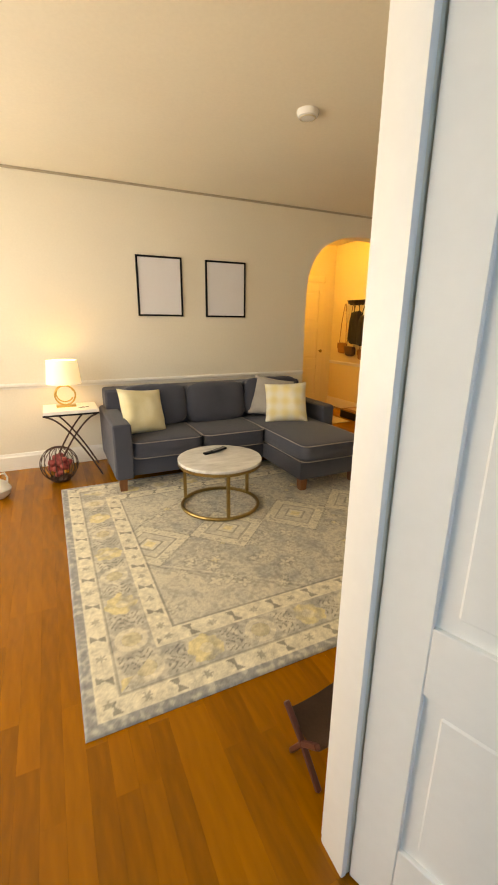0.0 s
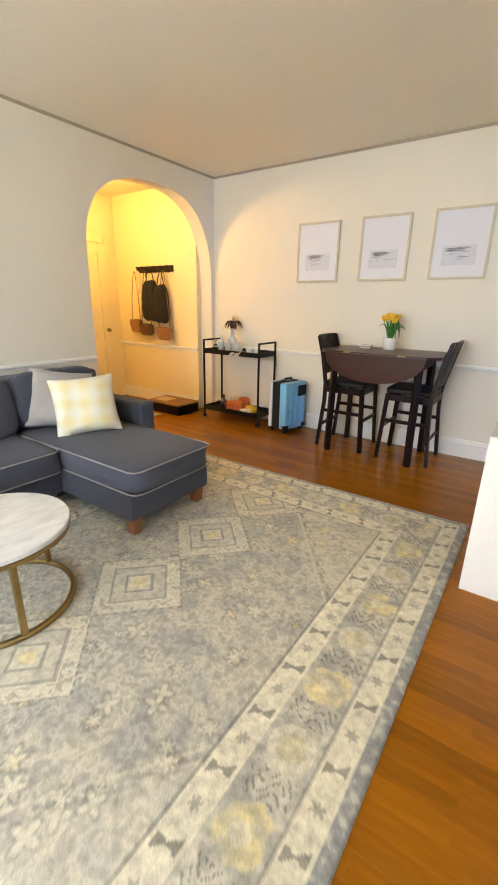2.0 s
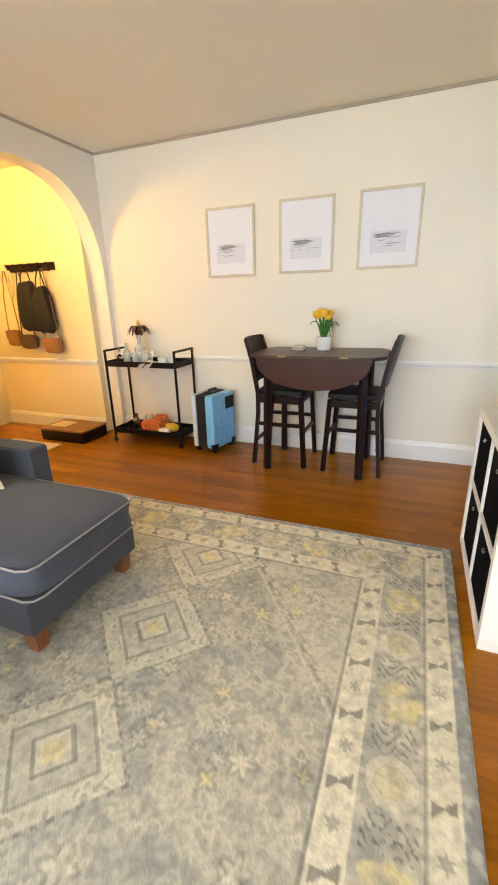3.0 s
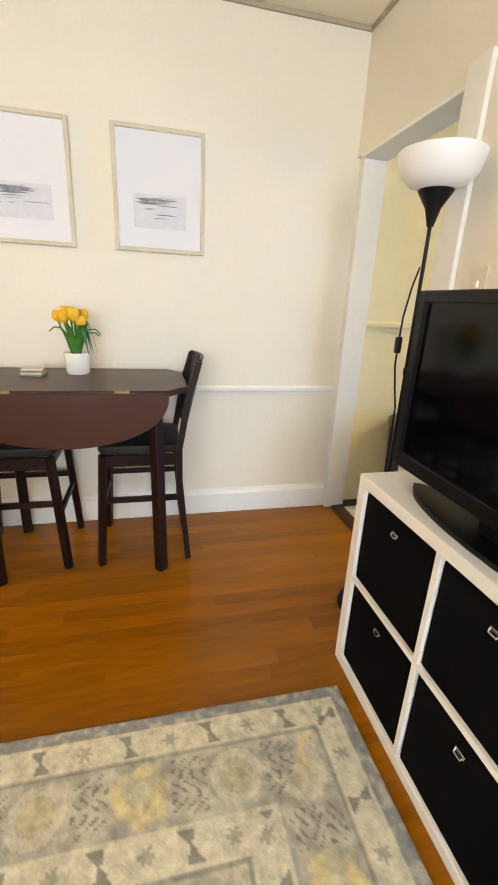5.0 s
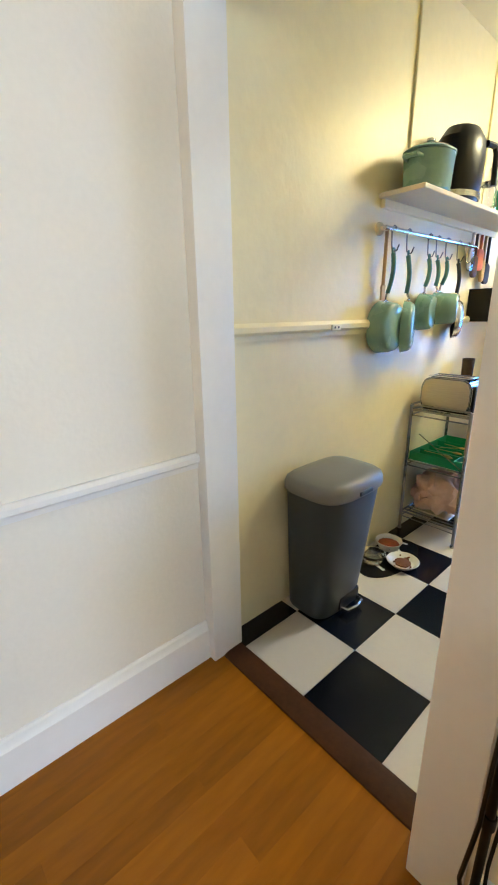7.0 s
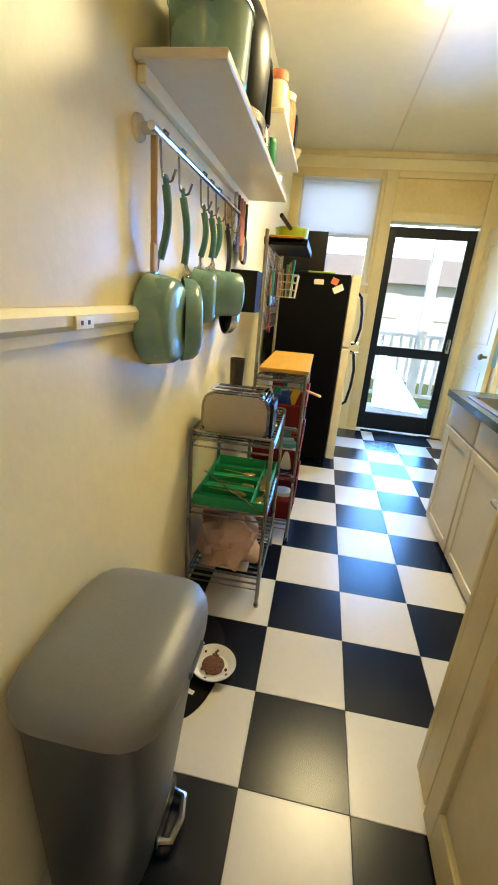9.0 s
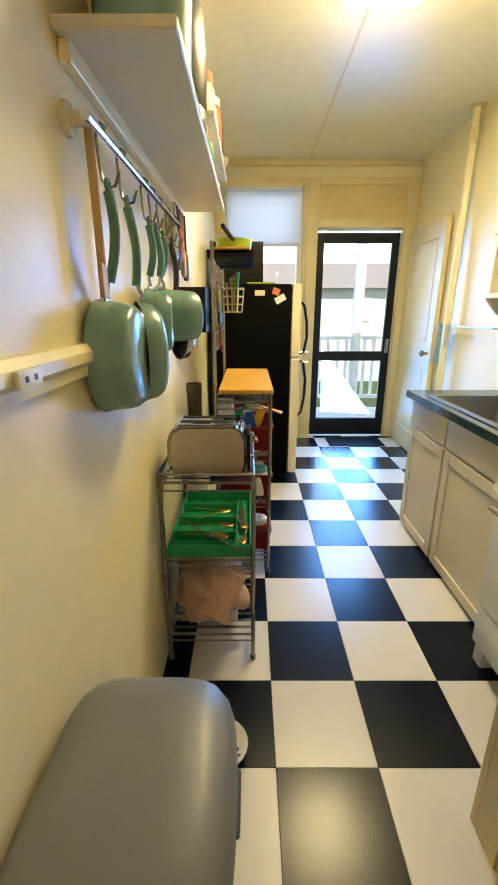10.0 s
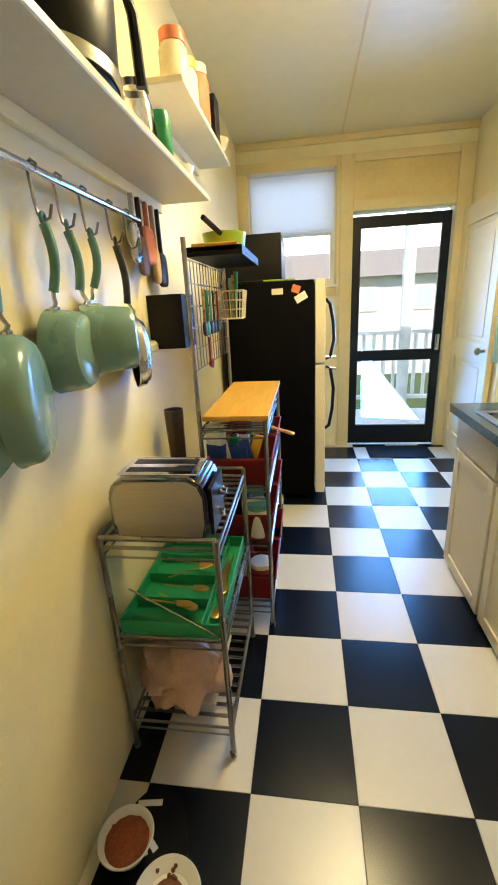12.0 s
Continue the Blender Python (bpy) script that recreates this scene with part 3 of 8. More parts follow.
# bedroom doorway
casing("trim_bedroom_doorway", [((BX1 - 0.016, SYB - 0.004, 0), (BX1 + 0.001, YB + 0.004, BZ)),
                                ((BX0 - 0.001, SYB - 0.004, 0), (BX0 + 0.016, YB + 0.004, BZ)),
                                ((BX0 + 0.017, SYB - 0.004, BZ - 0.016), (BX1 - 0.017, YB + 0.004, BZ + 0.0005)),
                                ((BX1 - 0.006, YB + 0.005, 0), (BX1 + 0.105, YB + 0.018, BZ + 0.1)),
                                ((BX0 - 0.105, YB + 0.005, 0), (BX0 + 0.006, YB + 0.018, BZ + 0.1)),
                                ((BX0 + 0.007, YB + 0.005, BZ - 0.006), (BX1 - 0.007, YB + 0.018, BZ + 0.1))],
       DOORW, "white painted bedroom door frame")


def panel_door(name, p, rz, w, h, mat, label, rows, knob=BRASS, t=0.04, stile=0.11):
    """A framed door with sunk panels, hinged at its origin, running along +x."""
    root = thing(name, p, label, "door", rz=rz)
    root["kind"] = "structure"
    b = B()
    box(b, (0, 0, 0.008), (stile, t, h), 0.003)
    box(b, (w - stile, 0, 0.008), (w, t, h), 0.003)
    for z0, z1 in zip([0.008] + [r[1] for r in rows], [r[0] for r in rows] + [h]):
        box(b, (stile, 0.001, z0), (w - stile, t - 0.001, z1), 0.002)
    part("door_frame", b, mat, root)
    for z0, z1 in rows:
        b = B()
        box(b, (stile - 0.002, t * 0.33, z0 - 0.002), (w - stile + 0.002, t * 0.66, z1 + 0.002))
        box(b, (stile + 0.035, t * 0.22, z0 + 0.035), (w - stile - 0.035, t * 0.78, z1 - 0.035), 0.006)
        part("door_panel", b, mat, root)
    b = B()
    for s in (-1, 1):
        y = t / 2 + s * (t / 2)
        rod(b, (w - 0.06, y, 0.95), (w - 0.06, y + s * 0.035, 0.95), 0.011)
        lathe(b, [(0.0, 0.0), (0.018, 0.002), (0.028, 0.014), (0.026, 0.028), (0.012, 0.038), (0, 0.040)], 16,
              Matrix.Translation((w - 0.06, y + s * 0.03, 0.95)) @ (Matrix.Rotation(-s * math.pi / 2, 4, "X")))
    part("door_knob", b, knob, root, "round metal door knob")
    return root


panel_door("door_1", (BX1 + 0.006, SYB - 0.008, 0), -70, 0.86, 2.03, DOORW, "white panelled bedroom door standing open",
           [(0.24, 0.70), (0.86, 1.90)])
panel_door("door_2", (3.40, HY1 - 0.05, 0), 0, 0.80, 2.03, HWALL, "cream panelled hall door, closed",
           [(0.22, 0.70), (0.82, 1.30), (1.42, 1.90)])
casing("trim_hall_door", [((3.295, HY1 - 0.03, 0), (3.395, HY1 - 0.0005, 2.14)), ((4.205, HY1 - 0.03, 0), (4.305, HY1 - 0.0005, 2.14)),
                          ((3.396, HY1 - 0.03, 2.04), (4.204, HY1 - 0.0005, 2.14))], HWALL, "cream painted door casing")

# west and bedroom windows: frames, sashes and panes


def sash_window(name, p, rz, w, h, label):
    root = thing(name, p, label, "window", rz=rz)
    root["kind"] = "structure"
    b = B()
    for lo, hi in (((0, 0, 0), (0.05, 0.10, h)), ((w - 0.05, 0, 0), (w, 0.10, h)), ((0.05, 0, 0), (w - 0.05, 0.10, 0.05)),
                   ((0.05, 0, h - 0.05), (w - 0.05, 0.10, h)), ((0.05, 0.03, h / 2 - 0.025), (w - 0.05, 0.07, h / 2 + 0.025))):
        box(b, lo, hi, 0.004)
    part("window_frame", b, TRIM, root)
    for z0, z1 in ((0.05, h / 2 - 0.025), (h / 2 + 0.025, h - 0.05)):
        b = B()
        box(b, (0.05, 0.048, z0), (w - 0.05, 0.052, z1))
        pn = part("pane", b, CLEAR, root)
        pn.visible_shadow = False
    return root


sash_window("window_1", (X0 - 0.02, W1[0], WZ0), 90, W1[1] - W1[0], WZ1 - WZ0, "white sash window facing the street")
sash_window("window_2", (X0 - 0.02, W2[0], WZ0), 90, W2[1] - W2[0], WZ1 - WZ0, "white sash window facing the street")
sash_window("window_3", (0.3, -2.49, 0.7), 180, 1.6, 1.5, "white sash window of the bedroom")

# ground outside
b = B()
box(b, (-300, -300, -3.2), (300, 300, -3.0))
setting("ground", b, LAWN, "lawn around the house")

# ---------------------------------------------------------------- living room


def rug_colours(nx, ny, w, d):
    """The woven pattern of the rug: bands, bow ties, flowers and diamonds, as colours on a fine grid."""
    u = np.linspace(0, w, nx)[:, None] * np.ones((1, ny))
    v = np.ones((nx, 1)) * np.linspace(0, d, ny)[None, :]
    rs = np.random.RandomState(7)

    def blur(a, k):
        for _ in range(k):
            a = (a + np.roll(a, 1, 0) + np.roll(a, -1, 0) + np.roll(a, 1, 1) + np.roll(a, -1, 1)) / 5
        return a

    n0 = rs.rand(nx, ny) - 0.5
    n1 = blur(rs.rand(nx, ny), 3)
    n2 = blur(rs.rand(nx, ny), 14)
    n3 = blur(rs.rand(nx, ny), 80)
    n1, n2, n3 = [(a - a.mean()) / a.std() for a in (n1, n2, n3)]
    grey = np.array((0.425, 0.393, 0.325))
    blue = np.array((0.285, 0.284, 0.276))
    cream = np.array((0.65, 0.595, 0.455))
    dark = np.array((0.052, 0.052, 0.050))
    gold = np.array((0.68, 0.565, 0.25))
    col = np.ones((nx, ny, 3)) * grey

    def put(mask, c, k=1.0):
        a = (np.clip(mask, 0, 1) * k)[..., None]
        col[:] = col * (1 - a) + c * a

    e = np.minimum(np.minimum(u, w - u), np.minimum(v, d - v))
    # position along the nearest edge and across it
    horiz = np.minimum(v, d - v) <= np.minimum(u, w - u)
    along = np.where(horiz, u - w / 2, v - d / 2)
    # field
    put(np.clip(0.35 + 0.45 * n2 + 0.55 * n1, 0, 1), cream, 0.55)
    put(np.clip(n3 * 0.6, 0, 1), blue, 0.5)
    put(np.clip(n1 * 1.3 + n2 * 0.6 - 1.1, 0, 1), dark, 0.36)
    # corners of the field, paler, with a fine outline
    cu, cv = np.abs(u - w / 2), np.abs(v - d / 2)
    lim = cu / (w / 2 - 0.36) + cv / (d / 2 - 0.30)
    put((lim > 1.22) * 1.0, cream, 0.34)
    put((np.abs(lim - 1.22 - 0.012 * np.sign(np.sin(u * 60))) < 0.010) * 1.0, dark, 0.26)
    put((np.abs(lim - 1.18) < 0.008) * 1.0, cream, 0.5)
    # a lattice of small rosettes in the field
    for k in range(170):
        x, y = rs.uniform(0.46, w - 0.46), rs.uniform(0.46, d - 0.46)
        r = rs.uniform(0.018, 0.048)
        dd = np.hypot(u - x, v - y)
        ang = np.arctan2(v - y, u - x)
        pet = r * (0.75 + 0.3 * np.cos(rs.randint(4, 7) * ang + k))
        put(np.clip((pet - dd) / 0.012, 0, 1), cream if k % 8 else gold, 0.55)
        put(np.clip((0.012 - np.abs(dd - pet * 1.1)) / 0.012, 0, 1), dark, 0.30)
    # row of diamonds along the middle
    for k in range(-2, 3):
        x, y = 1.605 + 0.555 * k, 1.235
        m = np.abs(u - x) + np.abs(v - y)
        put((m < 0.285 + 0.008 * np.sign(np.sin((u - v) * 110)) * np.sign(np.sin((u + v) * 110))) * 1.0, cream * 1.04, 0.80)
        put((m < 0.275) * (m > 0.200) * np.clip(n1 * 1.3 - 0.5, 0, 1), dark, 0.45)
        put((m < 0.180) * np.clip(0.75 + 0.3 * n2, 0, 1), grey * 1.04, 0.75)
        put((np.abs(m - 0.180) < 0.010) * 1.0, dark, 0.4)
        put((m < 0.085) * 1.0, cream, 0.8)
        put((np.abs(m - 0.085) < 0.010) * 1.0, dark, 0.45)
        put((m < 0.045) * 1.0, gold, 0.6)
        put((np.abs(m - 0.285) < 0.008) * 1.0, dark, 0.35)
    # inner border
    a = (e > 0.325) * (e < 0.425)
    put(a * 1.0, cream, 0.95)
    put((np.abs(e - 0.325) < 0.006) * 1.0, dark, 0.35)
    put((np.abs(e - 0.430) < 0.006) * 1.0, dark, 0.40)
    # wide band with flowers
    a = (e > 0.140) * (e <= 0.325)
    put(a * 1.0, grey * 0.98, 0.95)
    put(a * np.clip(0.3 + 0.8 * n2 + 0.3 * n1, 0, 1), cream, 0.40)
    put(a * np.clip(n3 * 0.5, 0, 1), blue, 0.4)
    ph = along / 0.27
    cell = np.round(ph)
    px, py = (ph - cell) * 0.27, e - 0.2325
    r = np.hypot(px, py)
    ang = np.arctan2(py, px)
    flower = a * (r < 0.078 + 0.004 * np.cos(8 * ang) + 0.006 * n2) * (cell % 2 == 0)
    put(flower * np.clip(0.8 + 0.3 * n2, 0, 1), gold, 0.66)
    put(flower * (r < 0.03) * 1.0, cream, 0.6)
    ring = a * (np.abs(r - 0.062) < 0.014) * (cell % 2 == 1)
    put(ring * 1.0, cream, 0.65)
    put(a * (cell % 2 == 1) * (r < 0.045) * 1.0, gold, 0.35)
    px2 = (ph - np.floor(ph) - 0.5) * 0.27
    scroll = (np.abs(np.sin(px2 * 95 + 2.5 * np.sin(py * 60))) < 0.42) * (np.abs(px2) < 0.048) * (np.abs(py) < 0.075) * (np.abs(np.sin(py * 75 + cell)) > 0.35)
    put(a * scroll * 1.0, dark, 0.55)
    # outer cream border with bow ties and stars
    for lo, hi, step in ((0.045, 0.140, 0.250), (0.325, 0.425, 0.222)):
        a = (e > lo) * (e < hi)
        put(a * 1.0, cream, 0.97)
        mid = (lo + hi) / 2
        ph = along / step
        cell = np.round(ph)
        px, py = (ph - cell) * step, e - mid
        bow = (np.abs(px + 0.35 * py) < 0.0035 + 0.52 * np.abs(py)) * (np.abs(py) < 0.036)
        put(a * bow * 1.0, dark, 0.62 )
        px = (ph - np.floor(ph) - 0.5) * step
        r = np.hypot(px, py)
        ang = np.arctan2(py, px)
        put(a * (r < 0.018 + 0.006 * np.cos(6 * ang)) * 1.0, dark, 0.42)
    put((np.abs(e - 0.140) < 0.005) * 1.0, dark, 0.35)
    # outer edge
    put((e <= 0.045) * 1.0, blue * 0.95, 0.95)
    put((e <= 0.045) * np.clip(n1 * 0.8, 0, 1), cream, 0.35)
    col *= (1 + 0.08 * n1 + 0.03 * n2 + 0.22 * n0)[..., None]
    return np.clip(col, 0, 1)


RX0, RX1, RY0, RY1 = -0.07, 3.153, 1.276, 3.745
RW, RD = RX1 - RX0, RY1 - RY0
nx, ny = 520, 400
cols = rug_colours(nx, ny, RW, RD)
gu, gv = np.meshgrid(np.linspace(0, RW, nx), np.linspace(0, RD, ny), indexing="ij")
edge = np.minimum(np.minimum(gu, RW - gu), np.minimum(gv, RD - gv))
gz = 0.011 - 0.009 * np.clip(1 - edge / 0.012, 0, 1) ** 2
gz += 0.0012 * np.sin(gu * 2.1 + 1) * np.sin(gv * 2.7)
verts = np.stack([gu, gv, gz], -1).reshape(-1, 3)
idx = np.arange(nx * ny).reshape(nx, ny)
faces = np.stack([idx[:-1, :-1], idx[1:, :-1], idx[1:, 1:], idx[:-1, 1:]], -1).reshape(-1, 4)
me = bpy.data.meshes.new("area_rug")
me.from_pydata(verts.tolist(), [], faces.tolist())
at = me.color_attributes.new("weave", "FLOAT_COLOR", "POINT")
at.data.foreach_set("color", np.concatenate([cols.reshape(-1, 3), np.ones((nx * ny, 1))], 1).ravel())
RUG = bpy.data.materials.new("woven_wool_rug")
RUG.use_nodes = True
rn, rl = RUG.node_tree.nodes, RUG.node_tree.links
ca = rn.new("ShaderNodeVertexColor")
ca.layer_name = "weave"
rl.new(ca.outputs[0], rn["Principled BSDF"].inputs["Base Color"])
rn["Principled BSDF"].inputs["Roughness"].default_value = 0.95
rn["Principled BSDF"].inputs["Sheen Weight"].default_value = 0.15
tcn = rn.new("ShaderNodeTexCoord")
nz = rn.new("ShaderNodeTexNoise")
nz.inputs["Scale"].default_value, nz.inputs["Detail"].default_value = 260, 4
rl.new(tcn.outputs["Object"], nz.inputs["Vector"])
bpn = rn.new("ShaderNodeBump")
bpn.inputs["Strength"].default_value, bpn.inputs["Distance"].default_value = 0.35, 0.004
rl.new(nz.outputs[0], bpn.inputs["Height"])
rl.new(bpn.outputs[0], rn["Principled BSDF"].inputs["Normal"])
me.materials.append(RUG)
rug = new("area_rug", me)
rug.location = (RX0, RY0, 0.0005)
tagged(rug, "faded grey and cream patterned oriental area rug with yellow flowers", "rug")


# --- sofa with chaise
def build_sofa():
    s = thing("sofa", (0.35, 4.42, 0.0), "slate blue-grey fabric sectional sofa with chaise and brown legs", "sofa")
    X, Y = 0.35, 4.42

    def L(x, y, z):
        return (x - X, y - Y, z)

    b = B()
    box(b, L(0.51, 3.52, 0.12), L(1.78, 4.20, 0.275), 0.02, 2)
    box(b, L(1.78, 2.84, 0.12), L(2.44, 4.20, 0.275), 0.02, 2)
    part("base", b, SOFA, s)
    b = B()
    box(b, L(0.40, 4.14, 0.13), L(2.56, 4.40, 0.785), 0.05, 3)
    part("back_frame", b, SOFA, s)
    b = B()
    box(b, L(0.36, 3.45, 0.12), L(0.515, 4.40, 0.60), 0.035, 3)
    part("armrest", b, SOFA, s)
    b = B()
    box(b, L(2.435, 3.48, 0.12), L(2.575, 4.40, 0.60), 0.035, 3)
    part("armrest", b, SOFA, s)
    for x0, x1, y0, nm in ((0.52, 1.145, 3.46, "seat_cushion"), (1.15, 1.775, 3.46, "seat_cushion"), (1.78, 2.455, 2.80, "chaise_cushion")):
        b = B()
        cushion(b, L((x0 + x1) / 2, (y0 + 4.12) / 2, 0.355), (x1 - x0, 4.12 - y0, 0.165), 9, 14, 0.16, 0.02)
        p = part(nm, b, SOFA, s)
        b = B()
        for z in (0.288, 0.424):
            xa, xb, ya, yb = x0 + 0.004, x1 - 0.004, y0 + 0.003, 4.05
            c = 0.055
            path = [L(xa, yb, z), L(xa, ya + c, z), L(xa + c * 0.3, ya + c * 0.3, z), L(xa + c, ya, z), L(xb - c, ya, z),
                    L(xb - c * 0.3, ya + c * 0.3, z), L(xb, ya + c, z), L(xb, yb, z)]
            tube(b, path, 0.0045, 6)
        q = part("piping", b, PIPING, p)
    for x0, x1, dz in ((0.53, 1.145, 0.0), (1.15, 1.775, -0.01), (1.78, 2.43, 0.012)):
        b = B()
        cushion(b, (0, 0, 0), (x1 - x0, 0.20, 0.40), 5, 12, 0.0, 0.04)
        turned(b, Matrix.Translation(L((x0 + x1) / 2, 4.02, 0.635 + dz)) @ Matrix.Rotation(radians(-11), 4, "X"))
        part("back_cushion", b, SOFA, s)
    for x, y in ((0.42, 3.51), (0.42, 4.32), (1.84, 2.90), (2.385, 2.90), (2.50, 4.32), (1.72, 3.60)):
        b = B()
        slab(b, [(-0.035, -0.035), (0.035, -0.035), (0.035, 0.035), (-0.035, 0.035)], 0, 0.125)
        for v in b.verts:
            if v.co.z < 0.01:
                v.co.x *= 0.8
                v.co.y *= 0.8
        turned(b, Matrix.Translation(L(x, y, 0.011 if y < 3.7 else 0)))
        part("leg", b, WALNUT, s, "tapered red-brown wooden leg")
    return s


build_sofa()


def throw_pillow(p, rz, tilt, w, h, t, mat, label, lean=0):
    b = B()
    pillow(b, w, h, t)
    turned(b, Matrix.Rotation(radians(lean), 4, "Y"))
    ob = new("throw_pillow", mesh_of("throw_pillow", b, mat, 60))
    ob.matrix_basis = pose(*p, tilt, 0, rz)
    return tagged(ob, label, "pillow", "pillows on the sofa")


throw_pillow((0.68, 3.80, 0.628), 22, -24, 0.44, 0.42, 0.15, PILLOWY, "pale yellow square pillow leaning on the sofa arm", 7)
throw_pillow((2.10, 3.66, 0.630), -32, -24, 0.43, 0.41, 0.15, PLAID, "yellow and white checked pillow on the chaise", -4)
throw_pillow((2.04, 3.87, 0.655), -28, -22, 0.42, 0.42, 0.14, PILLOWG, "grey linen pillow behind the yellow one", 10)


# --- coffee table
def build_coffee_table():
    s = thing("coffee_table", (1.075, 2.90, 0.011), "round white marble coffee table on a brass ring base", "coffee table")
    b = B()
    lathe(b, [(0, 0.372), (0.318, 0.372), (0.325, 0.376), (0.326, 0.392), (0.322, 0.398), (0, 0.398)], 64)
    part("tabletop", b, MARBLE, s, "white veined marble top")
    b = B()
    lathe(b, [(0.300, 0.352), (0.324, 0.352), (0.324, 0.370), (0.300, 0.370), (0.300, 0.352)], 48)
    part("top_band", b, BRASS, s)
    b = B()
    tube(b, arc((0, 0, 0.016), 0.30, 0, 360, 47)[:-1], 0.014, 10, True)
    part("base_ring", b, BRASS, s)
    for k in range(3):
        a = radians(20 + 120 * k)
        b = B()
        bar(b, (0.30 * math.cos(a), 0.30 * math.sin(a), 0.02), (0.30 * math.cos(a), 0.30 * math.sin(a), 0.36), 0.024, 0.024, 0.003)
        part("leg", b, BRASS, s)
    r = thing("remote_control", (1.12, 3.05, 0.411), "black television remote lying on the marble table", "remote", rz=-62)
    b = B()
    box(b, (-0.022, -0.085, 0), (0.022, 0.085, 0.017), 0.007, 3)
    part("body", b, BLACKP, r)
    b = B()
    for i in range(3):
        for j in range(7):
            rod(b, ((i - 1) * 0.012, -0.06 + j * 0.018, 0.016), ((i - 1) * 0.012, -0.06 + j * 0.018, 0.0195), 0.0038, seg=8)
    part("buttons", b, PIPING, r)
    r2 = thing("remote_control", (1.05, 3.02, 0.411), "black slim remote lying on the marble table", "remote", rz=-75)
    b = B()
    box(b, (-0.019, -0.07, 0), (0.019, 0.07, 0.014), 0.006, 3)
    part("body", b, BLACKP, r2)
    b = B()
    lathe(b, [(0, 0.0135), (0.012, 0.0135), (0.012, 0.016), (0, 0.016)], 16, Matrix.Translation((0, 0.035, 0)))
    part("dial", b, PIPING, r2)


build_coffee_table()


# --- side table, lamp, basket
def build_side_corner():
    s = thing("side_table", (0.09, 4.18, 0), "white-topped side table with crossed bronze metal legs", "side table")
    b = B()
    box(b, (-0.23, -0.19, 0.615), (0.23, 0.19, 0.645), 0.004, 2)
    part("tabletop", b, WHITEL, s, "white marble-look top")
    for y in (-0.185, 0.185):
        b = B()
        box(b, (-0.235, y - 0.01, 0.60), (0.235, y + 0.01, 0.614), 0.002)
        part("top_rail", b, BLACKM, s)
    for y in (-0.175, 0.175):
        for sg in (-1, 1):
            b = B()
            pts = [(sg * (-0.215 + 0.43 * t ** 0.8), y, 0.60 - 0.592 * t ** 1.25) for t in [i / 14 for i in range(15)]]
            tube(b, pts, 0.008, 8)
            part("leg", b, WICKER, s)
    lamp = thing("table_lamp", (0.06, 4.22, 0.645), "lit table lamp with a white drum shade and gold ring base", "lamp")
    b = B()
    box(b, (-0.085, -0.05, 0), (0.085, 0.05, 0.014), 0.004, 2)
    part("foot", b, GOLD, lamp)
    b = B()
    tube(b, arc((0, 0, 0.105), 0.088, 0, 360, 39, "xz")[:-1], 0.008, 8, True)
    tube(b, arc((0.0, 0.012, 0.118), 0.075, 20, 330, 30, "xz"), 0.006, 8)
    part("ring_base", b, GOLD, lamp, "looped gold wire base")
    b = B()
    rod(b, (0, 0, 0.19), (0, 0, 0.30), 0.008)
    part("stem", b, GOLD, lamp)
    b = B()
    lathe(b, [(0.150, 0.215), (0.128, 0.425), (0.126, 0.425), (0.148, 0.215), (0.150, 0.215)], 40)
    part("shade", b, SHADE, lamp, "white linen drum shade glowing warm")
    k = thing("wicker_basket", (-0.06, 4.00, 0), "dark wire basket filled with red and pink balls", "basket")
    b = B()
    for i in range(9):
        a = radians(i * 20)
        tube(b, [(0.16 * math.cos(t) * math.cos(a), 0.16 * math.cos(t) * math.sin(a), 0.165 + 0.16 * math.sin(t)) for t in [radians(-84 + 348 * q / 36) for q in range(37)]], 0.0035, 5)
    lathe(b, [(0, 0.006), (0.07, 0.006), (0.10, 0.035), (0.095, 0.035), (0.066, 0.012), (0, 0.012)], 20)
    part("frame", b, WICKER, k)
    rr = random.Random(5)
    for i in range(26):
        b = B()
        th, ph = rr.uniform(0, 6.28), rr.uniform(-0.8, 0.9)
        q = rr.uniform(0.05, 0.105)
        bmesh.ops.create_icosphere(b, subdivisions=2, radius=rr.uniform(0.024, 0.034),
                                   matrix=Matrix.Translation((q * math.cos(th) * math.cos(ph), q * math.sin(th) * math.cos(ph), 0.155 + q * math.sin(ph))))
        part("ball", b, REDBALL, k)
    v = thing("white_vase", (-0.55, 3.80, 0), "white ceramic vase on the wooden floor", "vase")
    b = B()
    lathe(b, [(0, 0), (0.06, 0), (0.095, 0.03), (0.11, 0.075), (0.085, 0.125), (0.04, 0.155), (0.036, 0.20), (0.05, 0.225), (0.044, 0.225), (0.03, 0.20), (0.034, 0.155), (0, 0.15)], 32)
    part("body", b, CERAM, v)
    b = B()
    tube(b, [(0.04, 0, 0.20), (0.075, 0, 0.205), (0.09, 0, 0.17), (0.085, 0, 0.13)], 0.008)
    part("handle", b, CERAM, v)
    # keys by the lamp
    b = B()
    tube(b, arc((0, 0, 0.004), 0.014, 0, 360, 15)[:-1], 0.002, 6, True)
    box(b, (0.012, -0.006, 0), (0.055, 0.006, 0.004), 0.001)
    box(b, (-0.05, -0.004, 0.001), (-0.012, 0.008, 0.005), 0.001)
    whole("key_ring", b, BLACKM, (0.20, 4.10, 0.6455), "small dark key ring lying on the side table", "keys", rz=30)


build_side_corner()


